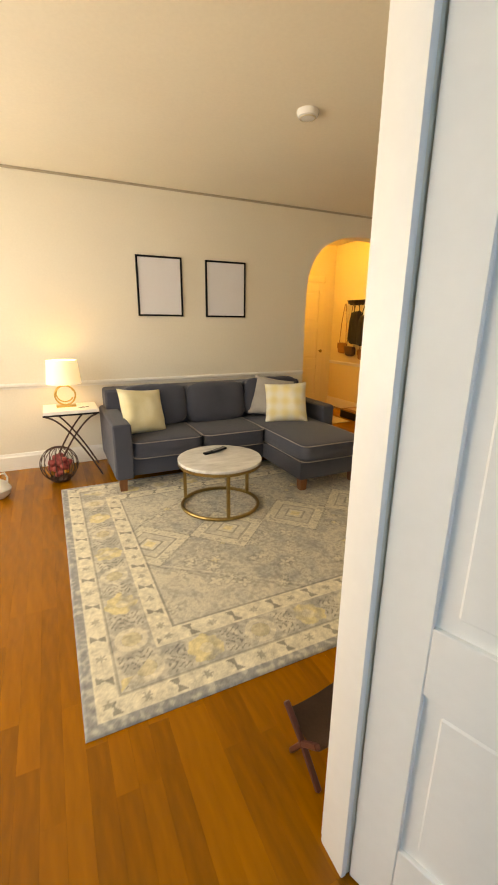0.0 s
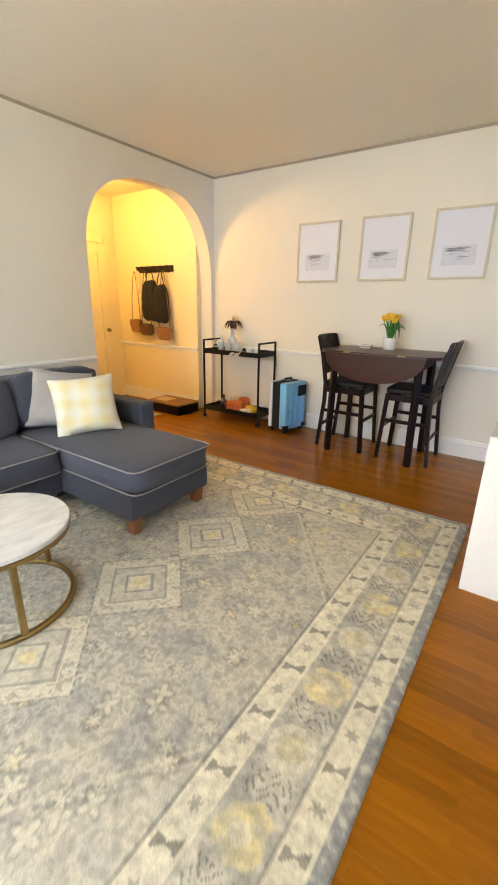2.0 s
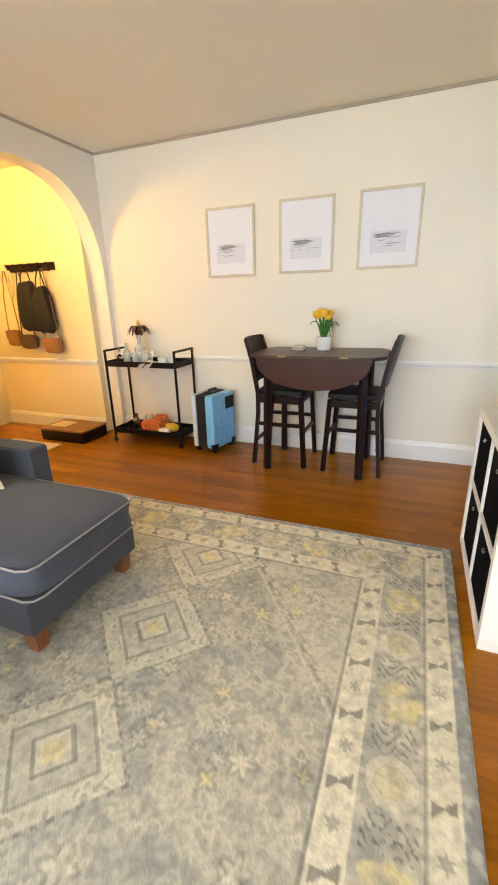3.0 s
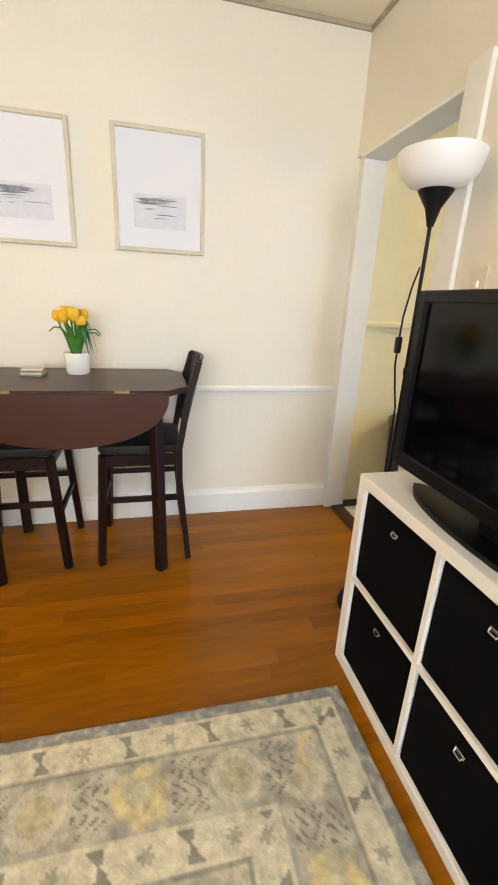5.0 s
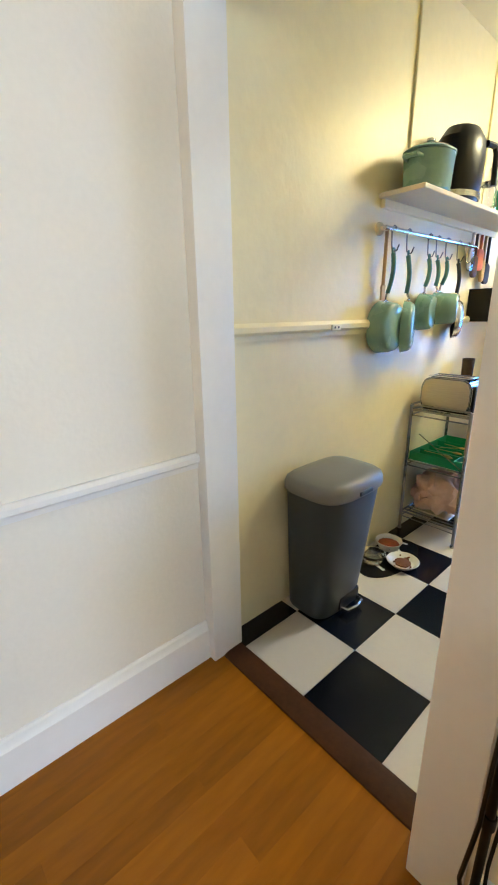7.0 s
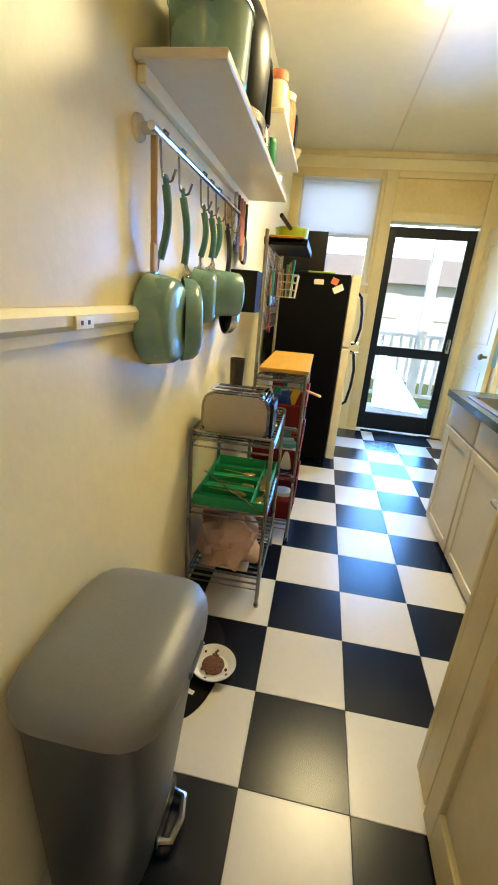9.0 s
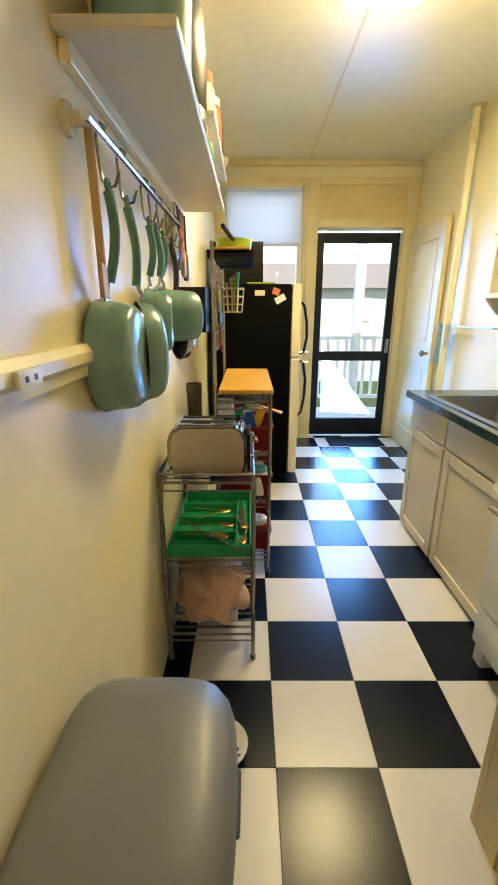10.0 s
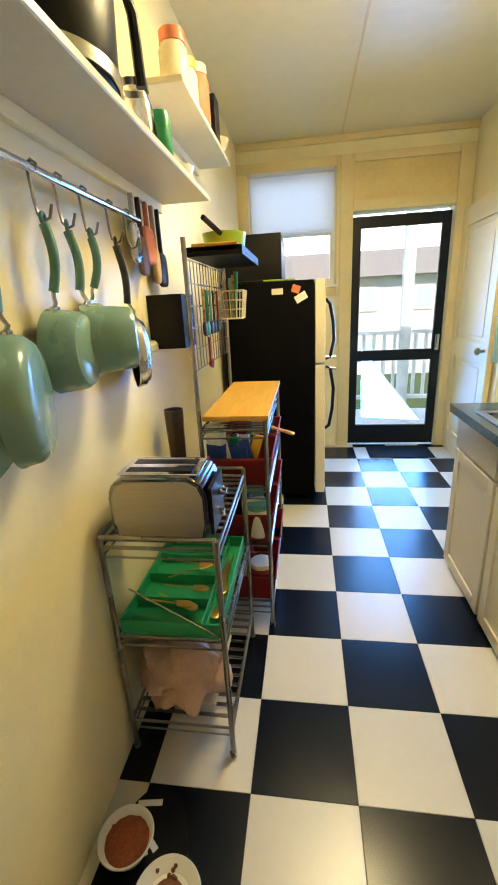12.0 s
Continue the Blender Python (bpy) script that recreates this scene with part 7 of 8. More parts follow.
# --- refrigerator and microwave
def build_fridge():
    s = thing("refrigerator", (4.19, -2.83, KZ + 0.001), "black top-freezer refrigerator with almond doors", "refrigerator")
    b = B()
    box(b, (-0.245, -0.32, 0.03), (0.335, 0.32, 1.475), 0.010, 2)
    part("body", b, FRIDGEB, s)
    for z0, z1, nm in ((0.05, 0.955, "fridge_door"), (0.968, 1.478, "freezer_door")):
        b = B()
        box(b, (-0.318, -0.322, z0), (-0.252, 0.322, z1), 0.014, 3)
        p = part(nm, b, CREAMC, s, "almond enamel door")
        b = B()
        if z0 < 0.5:
            pts = [(-0.318, 0.27, z1 - 0.02), (-0.350, 0.27, z1 - 0.03), (-0.372, 0.27, z1 - 0.16), (-0.366, 0.27, z1 - 0.30), (-0.345, 0.27, z1 - 0.42), (-0.318, 0.27, z1 - 0.44)]
        else:
            pts = [(-0.318, 0.27, z0 + 0.02), (-0.350, 0.27, z0 + 0.03), (-0.372, 0.27, z0 + 0.14), (-0.366, 0.27, z0 + 0.25), (-0.345, 0.27, z0 + 0.36), (-0.318, 0.27, z0 + 0.39)]
        tube(b, pts, 0.011, 8)
        part("handle", b, BLACKP, p)
        b = B()
        rod(b, (-0.318, 0.27, z1 - 0.03 if z0 < 0.5 else z0 + 0.03), (-0.385, 0.27, z1 - 0.03 if z0 < 0.5 else z0 + 0.03), 0.010)
        part("handle_mount", b, CHROME, p)
    b = B()
    for x in (-0.2, 0.28):
        for y in (-0.27, 0.27):
            rod(b, (x, y, 0), (x, y, 0.03), 0.02)
    part("feet", b, BLACKP, s)
    for k, (x, z, w, h, a, mt) in enumerate(((-0.02, 1.415, 0.07, 0.035, 0, CREAMC), (-0.135, 1.425, 0.05, 0.045, 20, ORANGE), (-0.165, 1.375, 0.075, 0.045, -28, CERAM))):
        b = B()
        box(b, (-w / 2, 0, -h / 2), (w / 2, 0.003, h / 2), 0.0008)
        turned(b, Matrix.Rotation(radians(-a), 4, "Y"))
        whole("fridge_magnet", b, mt, (4.19 + x, -2.5095, KZ + z), "paper note held on the refrigerator side", "magnet", "notes on the refrigerator")
    m = thing("microwave", (4.335, -2.86, KZ + 1.477), "black microwave standing on the refrigerator", "microwave")
    b = B()
    box(b, (-0.19, -0.23, 0.012), (0.19, 0.25, 0.285), 0.006, 2)
    part("case", b, BLACKP, m)
    b = B()
    for y in (-0.2, 0.2):
        box(b, (-0.17, y - 0.02, 0), (0.17, y + 0.02, 0.012))
    part("feet", b, BLACKP, m)
    b = B()
    box(b, (-0.14, -0.015, 0), (0.06, 0.015, 0.012), 0.004)
    whole("lime_mat", b, LIME, (4.20, -2.56, KZ + 1.477), "lime green folded cloth on the refrigerator", "cloth")


build_fridge()


# bright packets and handles standing in the upper red bin
rr = random.Random(21)
for mt, x, y, tilt, ln in ((BLUEP, -0.070, -1.335, 14, 0.17), (YELLOW, -0.025, -1.345, -18, 0.19), (CERAM, 0.030, -1.335, 10, 0.16), (LABELR, -0.045, -1.40, 22, 0.18),
                           (GREENP, 0.055, -1.39, -12, 0.17), (BLUEP, 0.005, -1.42, 26, 0.17), (MINT, 0.075, -1.345, 8, 0.15)):
    b = B()
    box(b, (-0.020, -0.010, 0), (0.020, 0.010, ln + 0.015), 0.006, 2)
    turned(b, Matrix.Rotation(radians(tilt), 4, "Y") @ Matrix.Rotation(radians(rr.uniform(-30, 30)), 4, "Z"))
    whole("kitchen_packet", b, mt, (C2[0] + x, y, C2[2] + 0.653), "bright plastic packet standing in the red bin", "packet", "packets in the red bin")

# --- sink cabinets, counter, stove
def cabinet_unit(y0, y1, end):
    s = thing("base_cabinet", (3.28, (y0 + y1) / 2, KZ), "cream painted base cabinet with a drawer and door", "cabinet", "cream base cabinets")
    h = (y1 - y0) / 2
    b = B()
    box(b, (-0.58, -h + 0.001, 0.10), (-0.02, h - 0.001, 0.655))
    box(b, (-0.032, -h + 0.001, 0.655), (-0.02, h - 0.001, 0.812))
    box(b, (-0.58, -h + 0.001, 0.655), (-0.44, h - 0.001, 0.812))
    e0, e1 = (-h + 0.001, -h + 0.016) if end < 0 else (h - 0.016, h - 0.001)
    box(b, (-0.44, e0, 0.655), (-0.032, e1, 0.812))
    box(b, (-0.54, -h + 0.001, 0.0), (-0.07, h - 0.001, 0.10))
    part("body", b, CABCREAM, s)
    b = B()
    box(b, (-0.02, -h + 0.010, 0.655), (0.0, h - 0.010, 0.800), 0.005, 2)
    part("drawer_front", b, CABCREAM, s)
    z0, z1, st = 0.02, 0.640, 0.055
    b = B()
    for lo, hi in (((-0.02, -h + 0.010, z0), (0, -h + 0.010 + st, z1)), ((-0.02, h - 0.010 - st, z0), (0, h - 0.010, z1)),
                   ((-0.02, -h + 0.010 + st, z0), (0, h - 0.010 - st, z0 + st)), ((-0.02, -h + 0.010 + st, z1 - st), (0, h - 0.010 - st, z1))):
        box(b, lo, hi, 0.003)
    d = part("door", b, CABCREAM, s)
    b = B()
    box(b, (-0.016, -h + 0.010 + st, z0 + st), (-0.008, h - 0.010 - st, z1 - st))
    part("door_panel", b, CABCREAM, d)
    return s


cabinet_unit(-1.80, -1.345, -1)
cabinet_unit(-1.343, -0.705, 1)

c = thing("kitchen_counter", (3.0, -1.255, KZ + 0.8125), "dark teal laminate counter with a drop-in sink", "counter")
b = B()
x0, x1, y0, y1 = -0.318, 0.315, -0.565, 0.548
sx0, sx1, sy0, sy1 = -0.20, 0.245, -0.37, 0.46
for lo, hi in (((x0, y0, 0), (x1, sy0, 0.038)), ((x0, sy1, 0), (x1, y1, 0.038)), ((x0, sy0, 0), (sx0, sy1, 0.038)), ((sx1, sy0, 0), (x1, sy1, 0.038))):
    box(b, lo, hi)
part("worktop", b, COUNTER, c)
b = B()
box(b, (x0 - 0.0, y0, 0.0385), (x0 + 0.020, y1, 0.13), 0.003)
part("backsplash", b, COUNTER, c)
k = thing("kitchen_sink", (3.0, -1.255, KZ + 0.851), "stainless steel drop-in sink with chrome faucet", "sink")
b = B()
e = 0.022
for lo, hi in (((sx0 - e, sy0 - e, 0.0), (sx1 + e, sy0 + 0.012, 0.006)), ((sx0 - e, sy1 - 0.012, 0.0), (sx1 + e, sy1 + e, 0.006)), ((sx0 - e, sy0 + 0.012, 0), (sx0 + 0.07, sy1 - 0.012, 0.006)), ((sx1 - 0.012, sy0 + 0.012, 0), (sx1 + e, sy1 - 0.012, 0.006))):
    box(b, lo, hi, 0.002)
part("rim", b, SINKS, k)
b = B()
cx0, cx1, cy0, cy1, dz = sx0 + 0.07, sx1 - 0.012, sy0 + 0.012, sy1 - 0.012, -0.15
top = [b.verts.new(v) for v in ((cx0, cy0, 0.003), (cx1, cy0, 0.003), (cx1, cy1, 0.003), (cx0, cy1, 0.003))]
bot = [b.verts.new(v) for v in ((cx0 + 0.03, cy0 + 0.03, dz), (cx1 - 0.03, cy0 + 0.03, dz), (cx1 - 0.03, cy1 - 0.03, dz), (cx0 + 0.03, cy1 - 0.03, dz))]
b.faces.new(bot)
for i in range(4):
    b.faces.new((top[i], top[(i + 1) % 4], bot[(i + 1) % 4], bot[i]))
bmesh.ops.bevel(b, geom=list(b.edges), offset=0.025, segments=3, affect="EDGES")
part("basin", b, SINKS, k)
b = B()
box(b, (-0.185, 0.06, 0.006), (-0.135, 0.24, 0.022), 0.006, 2)
tube(b, [(-0.160, 0.15, 0.02), (-0.160, 0.15, 0.14), (-0.13, 0.15, 0.185), (-0.06, 0.15, 0.19), (-0.01, 0.15, 0.15)], 0.011, 10)
for y in (0.085, 0.215):
    rod(b, (-0.16, y, 0.02), (-0.16, y, 0.06), 0.014)
    bar(b, (-0.16, y, 0.062), (-0.12, y + (0.03 if y > 0.15 else -0.03), 0.075), 0.014, 0.010, 0.003)
part("faucet", b, CHROME, k)
jar("steel_cup", (2.80, -1.28, KZ + 0.857), 0.036, 0.075, STEEL, None, "steel cup behind the sink", "cup")
jar("soap_bottle", (2.785, -0.97, KZ + 0.857), 0.03, 0.13, TEALG, CERAM, "blue dish soap bottle behind the sink", "bottle")

t = thing("gas_stove", (3.04, -0.425, KZ + 0.001), "white enamel apartment gas stove beside the sink", "stove")
h = 0.272
b = B()
box(b, (-0.34, -h, 0.09), (0.325, h, 0.845), 0.006)
part("body", b, STOVEW, t)
for x in (-0.30, 0.30):
    for y in (-h + 0.03, h - 0.03):
        b = B()
        box(b, (x - 0.028, y - 0.025, 0), (x + 0.028, y + 0.025, 0.0895))
        part("foot", b, STOVEW, t)
b = B()
box(b, (-0.34, -h, 0.8455), (0.345, h, 0.862), 0.006, 2)
part("cooktop", b, STOVEW, t)
b = B()
slab(b, [(0.3255, 0.700), (0.375, 0.715), (0.352, 0.842), (0.3255, 0.842)], -h, h)
turned(b, Matrix(((1, 0, 0, 0), (0, 0, 1, 0), (0, 1, 0, 0), (0, 0, 0, 1))))
part("control_panel", b, STOVEW, t)
for kk in range(5):
    b = B()
    y = -h + 0.075 + 0.098 * kk
    lathe(b, [(0, 0), (0.026, 0), (0.024, 0.012), (0.019, 0.024), (0, 0.025)], 20, Matrix.Translation((0.365, y, 0.775)) @ Matrix.Rotation(radians(80), 4, "Y"))
    bar(b, (0.387, y, 0.762), (0.389, y, 0.795), 0.008, 0.010)
    part("knob", b, BLACKP, t, "black burner knob")
b = B()
box(b, (0.3255, -h + 0.006, 0.265), (0.352, h - 0.006, 0.690), 0.008, 2)
part("oven_door", b, STOVEW, t)
b = B()
rod(b, (0.385, -h + 0.03, 0.660), (0.385, h - 0.03, 0.660), 0.011)
for y in (-h + 0.06, h - 0.06):
    rod(b, (0.352, y, 0.66), (0.385, y, 0.66), 0.008)
part("door_handle", b, PIPING, t)
b = B()
box(b, (0.3255, -h + 0.006, 0.095), (0.348, h - 0.006, 0.255), 0.008, 2)
part("drawer", b, STOVEW, t)
b = B()
box(b, (0.348, -0.09, 0.195), (0.360, 0.09, 0.215), 0.004)
part("drawer_pull", b, PIPING, t)
for x in (-0.17, 0.17):
    for y in (-0.13, 0.13):
        b = B()
        lathe(b, [(0.02, 0.863), (0.05, 0.863), (0.05, 0.872), (0.02, 0.876), (0.02, 0.863)], 20, Matrix.Translation((x, y, 0)))
        for a in range(4):
            q = radians(45 + 90 * a)
            bar(b, (x + 0.03 * math.cos(q), y + 0.03 * math.sin(q), 0.883), (x + 0.11 * math.cos(q), y + 0.11 * math.sin(q), 0.883), 0.008, 0.010)
            rod(b, (x + 0.11 * math.cos(q), y + 0.11 * math.sin(q), 0.862), (x + 0.11 * math.cos(q), y + 0.11 * math.sin(q), 0.886), 0.005, seg=8)
        part("burner", b, BLACKM, t)

# --- open shelf over the sink
SH = (KX0, -1.20, 0.0)
s = thing("open_wall_cabinet", (KX0 + 0.0005, -1.15, 1.27), "cream open wall shelf with jars and bowls over the sink", "shelf unit")
y0, y1, D = -0.62, 0.62, 0.30
for z in (0.10, 0.412, 0.715):
    b = B()
    box(b, (0, y0, z), (D, y1, z + 0.022), 0.003)
    part("board", b, CABCREAM if z > 0.2 else WHITEL, s)
for y in (y0, y1 - 0.018):
    b = B()
    slab(b, [(0, -0.02), (0.12, -0.02), (0.22, 0.02), (D - 0.005, 0.0995), (D - 0.02, 0.0995), (0, 0.0995)], y, y + 0.018)
    turned(b, Matrix(((1, 0, 0, 0), (0, 0, 1, 0), (0, 1, 0, 0), (0, 0, 0, 1))))
    box(b, (0, y, 0.1225), (D - 0.02, y + 0.018, 0.4115))
    box(b, (0, y, 0.4345), (D - 0.02, y + 0.018, 0.7145))
    part("side", b, CABCREAM, s)
zb, zm, zt = 1.27 + 0.1225, 1.27 + 0.4345, 1.27 + 0.7375
xs = KX0 + 0.20
GJ = "jars on the open shelf"
jar("spice_jar", (xs, -1.70, zb), 0.024, 0.055, CERAM, LABELR, "small white jar with a red lid on the shelf", "jar", GJ, 0.016)
jar("glass_mug", (xs + 0.02, -1.615, zb), 0.036, 0.115, AMBERJ, None, "dark patterned glass on the shelf", "glass", GJ)
jar("ribbed_mug", (xs + 0.01, -1.52, zb), 0.038, 0.110, CERAM, None, "white ribbed mug on the shelf", "mug", GJ)
jar("blue_cup", (xs + 0.03, -1.44, zb), 0.034, 0.085, CASEB, None, "blue and white cup on the shelf", "cup", GJ)
bowl("blue_dish", (xs + 0.03, -1.34, zb), 0.05, 0.045, CASEW, "pale blue dish on the shelf", "dish", GJ)
jar("tall_glass", (xs, -1.23, zb), 0.036, 0.15, CLEAR, None, "tall clear glass on the shelf", "glass", GJ)
jar("tall_glass", (xs + 0.02, -1.14, zb), 0.036, 0.14, CLEAR, None, "tall clear glass on the shelf", "glass", GJ)
jar("honey_jar", (xs - 0.03, -1.71, zm), 0.028, 0.12, YELLOW, None, "slim amber bottle on the shelf", "bottle", GJ)
jar("coffee_jar", (xs + 0.01, -1.64, zm), 0.040, 0.145, AMBERJ, LABELR, "dark amber jar with a red lid on the shelf", "jar", GJ, 0.03)
bowl("cream_bowl", (xs, -1.49, zm), 0.062, 0.085, CREAMC, "cream bowl on the shelf", "bowl", GJ)
bowl("white_bowl", (xs, -1.30, zm), 0.09, 0.10, CERAM, "white mixing bowl on the shelf", "bowl", GJ)
b = B()
box(b, (-0.07, -0.09, 0), (0.07, 0.09, 0.075), 0.004)
whole("mustard_box", b, YELLOW, (xs - 0.02, -1.66, zt), "mustard yellow box on top of the shelf", "box")
t = thing("mint_casserole", (xs, -1.40, zt), "pale mint casserole dish on top of the shelf", "dish")
b = B()
cushion(b, (0, 0, 0.05), (0.20, 0.30, 0.10), 4, 10)
part("body", b, TEALIN, t)
bowl("mint_bowl", (xs, -1.12, zt), 0.11, 0.11, MINT, "pale green bowl on top of the shelf")

# moulded frame on the wall under the shelf
b = B()
for lo, hi in (((0.0005, -0.9, 1.16), (0.016, -1.60, 1.19)), ((0.0005, -1.60, 0.985), (0.016, -1.57, 1.159))):
    box(b, (KX0 + lo[0], lo[1], lo[2]), (KX0 + hi[0], hi[1], hi[2]), 0.003)
setting("trim_wall_frame", b, TRIM, "white moulded frame on the wall behind the sink")

# pipe, towel bar and towels at the far end
t = thing("steam_pipe", (KX0 + 0.055, -2.68, KZ), "cream painted vertical pipe from floor to ceiling", "pipe")
b = B()
rod(b, (0, 0, 0), (0, 0, KZC - KZ - 0.001), 0.026, seg=16)
part("pipe", b, KWALL, t)
b = B()
rod(b, (0, 0, 2.38), (0, 0, 2.46), 0.034, seg=16)
part("collar", b, CREAMT, t)
b = B()
lathe(b, [(0.027, KZC - KZ - 0.012), (0.055, KZC - KZ - 0.010), (0.055, KZC - KZ - 0.002), (0.027, KZC - KZ - 0.002)], 20)
part("collar", b, CREAMT, t)
t = thing("towel_bar", (KX0 + 0.0005, -2.45, 1.20), "thin metal towel bar on the kitchen wall", "towel bar")
b = B()
rod(b, (0.055, -0.38, 0), (0.055, 0.40, 0), 0.006)
for y in (-0.36, 0.38):
    rod(b, (0, y, 0), (0.055, y, 0), 0.007)
part("bar", b, STEEL, t)


def towel(p, w, h, mat, label):
    b = B()
    n = 10
    g = []
    for i in range(n + 1):
        v = i / n
        row = []
        for j in range(9):
            u = j / 8 - 0.5
            x = 0.012 * math.sin(u * 14) * (0.3 + v)
            row.append(b.verts.new((x, u * w * (1 - 0.15 * v), -h * v)))
        g.append(row)
    for i in range(n):
        for j in range(8):
            b.faces.new((g[i][j], g[i + 1][j], g[i + 1][j + 1], g[i][j + 1]))
    bmesh.ops.solidify(b, geom=b.faces[:], thickness=0.012)
    whole("hand_towel", b, mat, p, label, "towel", "towels on the bar")


towel((KX0 + 0.066, -2.76, 1.212), 0.11, 0.30, TEALIN, "teal hand towel hanging over the bar")
towel((KX0 + 0.070, -2.62, 1.212), 0.10, 0.16, CERAM, "white hand towel hanging over the bar")

# --- back door, window, transom
YD = KY0 - 0.075
d = thing("door_3", (DKX0, YD, KZ), "black framed glass storm door, closed", "door")
d["kind"] = "structure"
w, h = DKX1 - DKX0, DKZ - KZ
b = B()
st = 0.075
for lo, hi in (((0.004, 0, 0.004), (st, 0.035, h - 0.03)), ((w - st, 0, 0.004), (w - 0.004, 0.035, h - 0.03)), ((st, 0, 0.004), (w - st, 0.035, 0.185)), ((st, 0, h - 0.12), (w - st, 0.035, h - 0.03)), ((st, 0.002, 0.80), (w - st, 0.033, 0.895))):
    box(b, lo, hi, 0.003)
part("door_frame", b, BLACKD, d)
for z0, z1 in ((0.185, 0.80), (0.895, h - 0.12)):
    b = B()
    box(b, (st, 0.015, z0), (w - st, 0.019, z1))
    p = part("pane", b, CLEAR, d)
    p.visible_shadow = False
b = B()
box(b, (0.02, 0.035, 0.88), (0.055, 0.045, 1.02), 0.004)
bar(b, (0.038, 0.065, 0.90), (0.038, 0.065, 1.02), 0.014, 0.014, 0.003)
rod(b, (0.038, 0.04, 0.98), (0.038, 0.068, 0.98), 0.009)
part("door_handle", b, CHROME, d)
panel_door("door_4", (2.735, KY0 + 0.02, KZ), 90, 0.78, 2.00, CREAMT, "cream wooden inner door standing open against the wall", [(0.20, 0.85), (1.0, 1.85)])
casing("trim_back_door", [((DKX1 + 0.001, KY0 + 0.0005, 0), (DKX1 + 0.105, KY0 + 0.024, 2.46)), ((KX0 + 0.004, KY0 + 0.0005, 0), (DKX0 - 0.001, KY0 + 0.024, 2.46)),
                          ((DKX0, KY0 + 0.0005, DKZ + 0.002), (DKX1, KY0 + 0.024, TRZ0)), ((DKX0, KY0 + 0.0005, TRZ1 - 0.03), (DKX1, KY0 + 0.024, 2.46))], CREAMT, "aged cream casing of the back door")
b = B()
box(b, (DKX0 + 0.001, KY0 + 0.001, TRZ0 + 0.001), (DKX1 - 0.001, KY0 + 0.008, TRZ1 - 0.031))
setting("trim_transom_panel", b, TRANSOM, "painted-over transom panel above the back door")

wn3 = thing("window_4", (WKX0, F0 + 0.03, WKZ0), "kitchen window with a half-lowered white blind", "window")
wn3["kind"] = "structure"
w, h = WKX1 - WKX0, WKZ1 - WKZ0
b = B()
for lo, hi in (((0, 0, 0), (0.045, 0.06, h)), ((w - 0.045, 0, 0), (w, 0.06, h)), ((0.045, 0, 0), (w - 0.045, 0.06, 0.045)), ((0.045, 0, h - 0.045), (w - 0.045, 0.06, h)), ((0.045, 0.01, 0.40), (w - 0.045, 0.05, 0.445))):
    box(b, lo, hi, 0.003)
part("window_frame", b, TRIM, wn3)
for z0, z1 in ((0.045, 0.40), (0.445, h - 0.045)):
    b = B()
    box(b, (0.045, 0.024, z0), (w - 0.045, 0.028, z1))
    p = part("pane", b, CLEAR, wn3)
    p.visible_shadow = False
b = B()
box(b, (-0.02, 0.085, -0.028), (w + 0.02, 0.16, -0.002), 0.004)
part("window_sill", b, TRIM, wn3)
bl = thing("window_blind", (WKX0 + 0.02, KY0 + 0.012, 1.925), "white slatted blind over the kitchen window", "blind")
b = B()
box(b, (0, -0.012, 0.43), (w - 0.04, 0.020, 0.458), 0.003)
part("head_rail", b, BLIND, bl)
for k in range(24):
    z = 0.012 + 0.0175 * k
    b = B()
    bar(b, (0.002, 0.003, z), (w - 0.042, 0.003, z), 0.022, 0.0012, up=(0, 0.97, 0.24))
    part("slat", b, BLIND, bl)
b = B()
box(b, (0, -0.006, -0.012), (w - 0.04, 0.012, 0.002), 0.002)
part("bottom_rail", b, BLIND, bl)
casing("trim_kitchen_window", [((DKX1 + 0.106, KY0 + 0.0005, 1.40), (WKX0 - 0.001, KY0 + 0.020, 2.46)), ((WKX0, KY0 + 0.0005, WKZ1 + 0.001), (KX1 - 0.001, KY0 + 0.020, 2.46)), ((WKX1 + 0.001, KY0 + 0.0005, 1.40), (KX1 - 0.001, KY0 + 0.020, WKZ1)), ((WKX0, KY0 + 0.0005, 1.40), (WKX1, KY0 + 0.020, WKZ0 - 0.03))], CREAMT, "cream window casing")
casing("trim_cornice_south", [((KX0 + 0.002, KY0 + 0.0005, KZC - 0.05), (KX1 - 0.002, KY0 + 0.03, KZC - 0.001))], CREAMT, "cream cornice strip")

# wooden mat at the back door
b = B()
box(b, (-0.28, -0.16, 0), (0.28, 0.16, 0.008), 0.003)
whole("door_mat", b, RUBBERM, (3.16, -3.50, KZ + 0.001), "dark rubber mat at the back door", "mat")
b = B()
box(b, (-0.045, -0.06, 0), (0.045, 0.06, 0.085), 0.004)
whole("dark_block", b, BLACKM, (2.755, -2.86, KZ + 0.001), "small black doorstop block beside the inner door", "doorstop")

# ceiling lamp
t = thing("ceiling_lamp", (3.68, -1.50, KZC - 0.0045), "square lit glass ceiling lamp", "ceiling lamp")
b = B()
box(b, (-0.12, -0.12, -0.03), (0.12, 0.12, 0), 0.004)
part("pan", b, BRASS, t)
b = B()
n = 10
g = []
for i in range(n + 1):
    row = []
    for j in range(n + 1):
        u, v = 2 * i / n - 1, 2 * j / n - 1
        row.append(b.verts.new((u * 0.165, v * 0.165, -0.085 + 0.045 * max(abs(u), abs(v)) ** 3)))
    g.append(row)
for i in range(n):
    for j in range(n):
        b.faces.new((g[i][j], g[i][j + 1], g[i + 1][j + 1], g[i + 1][j]))
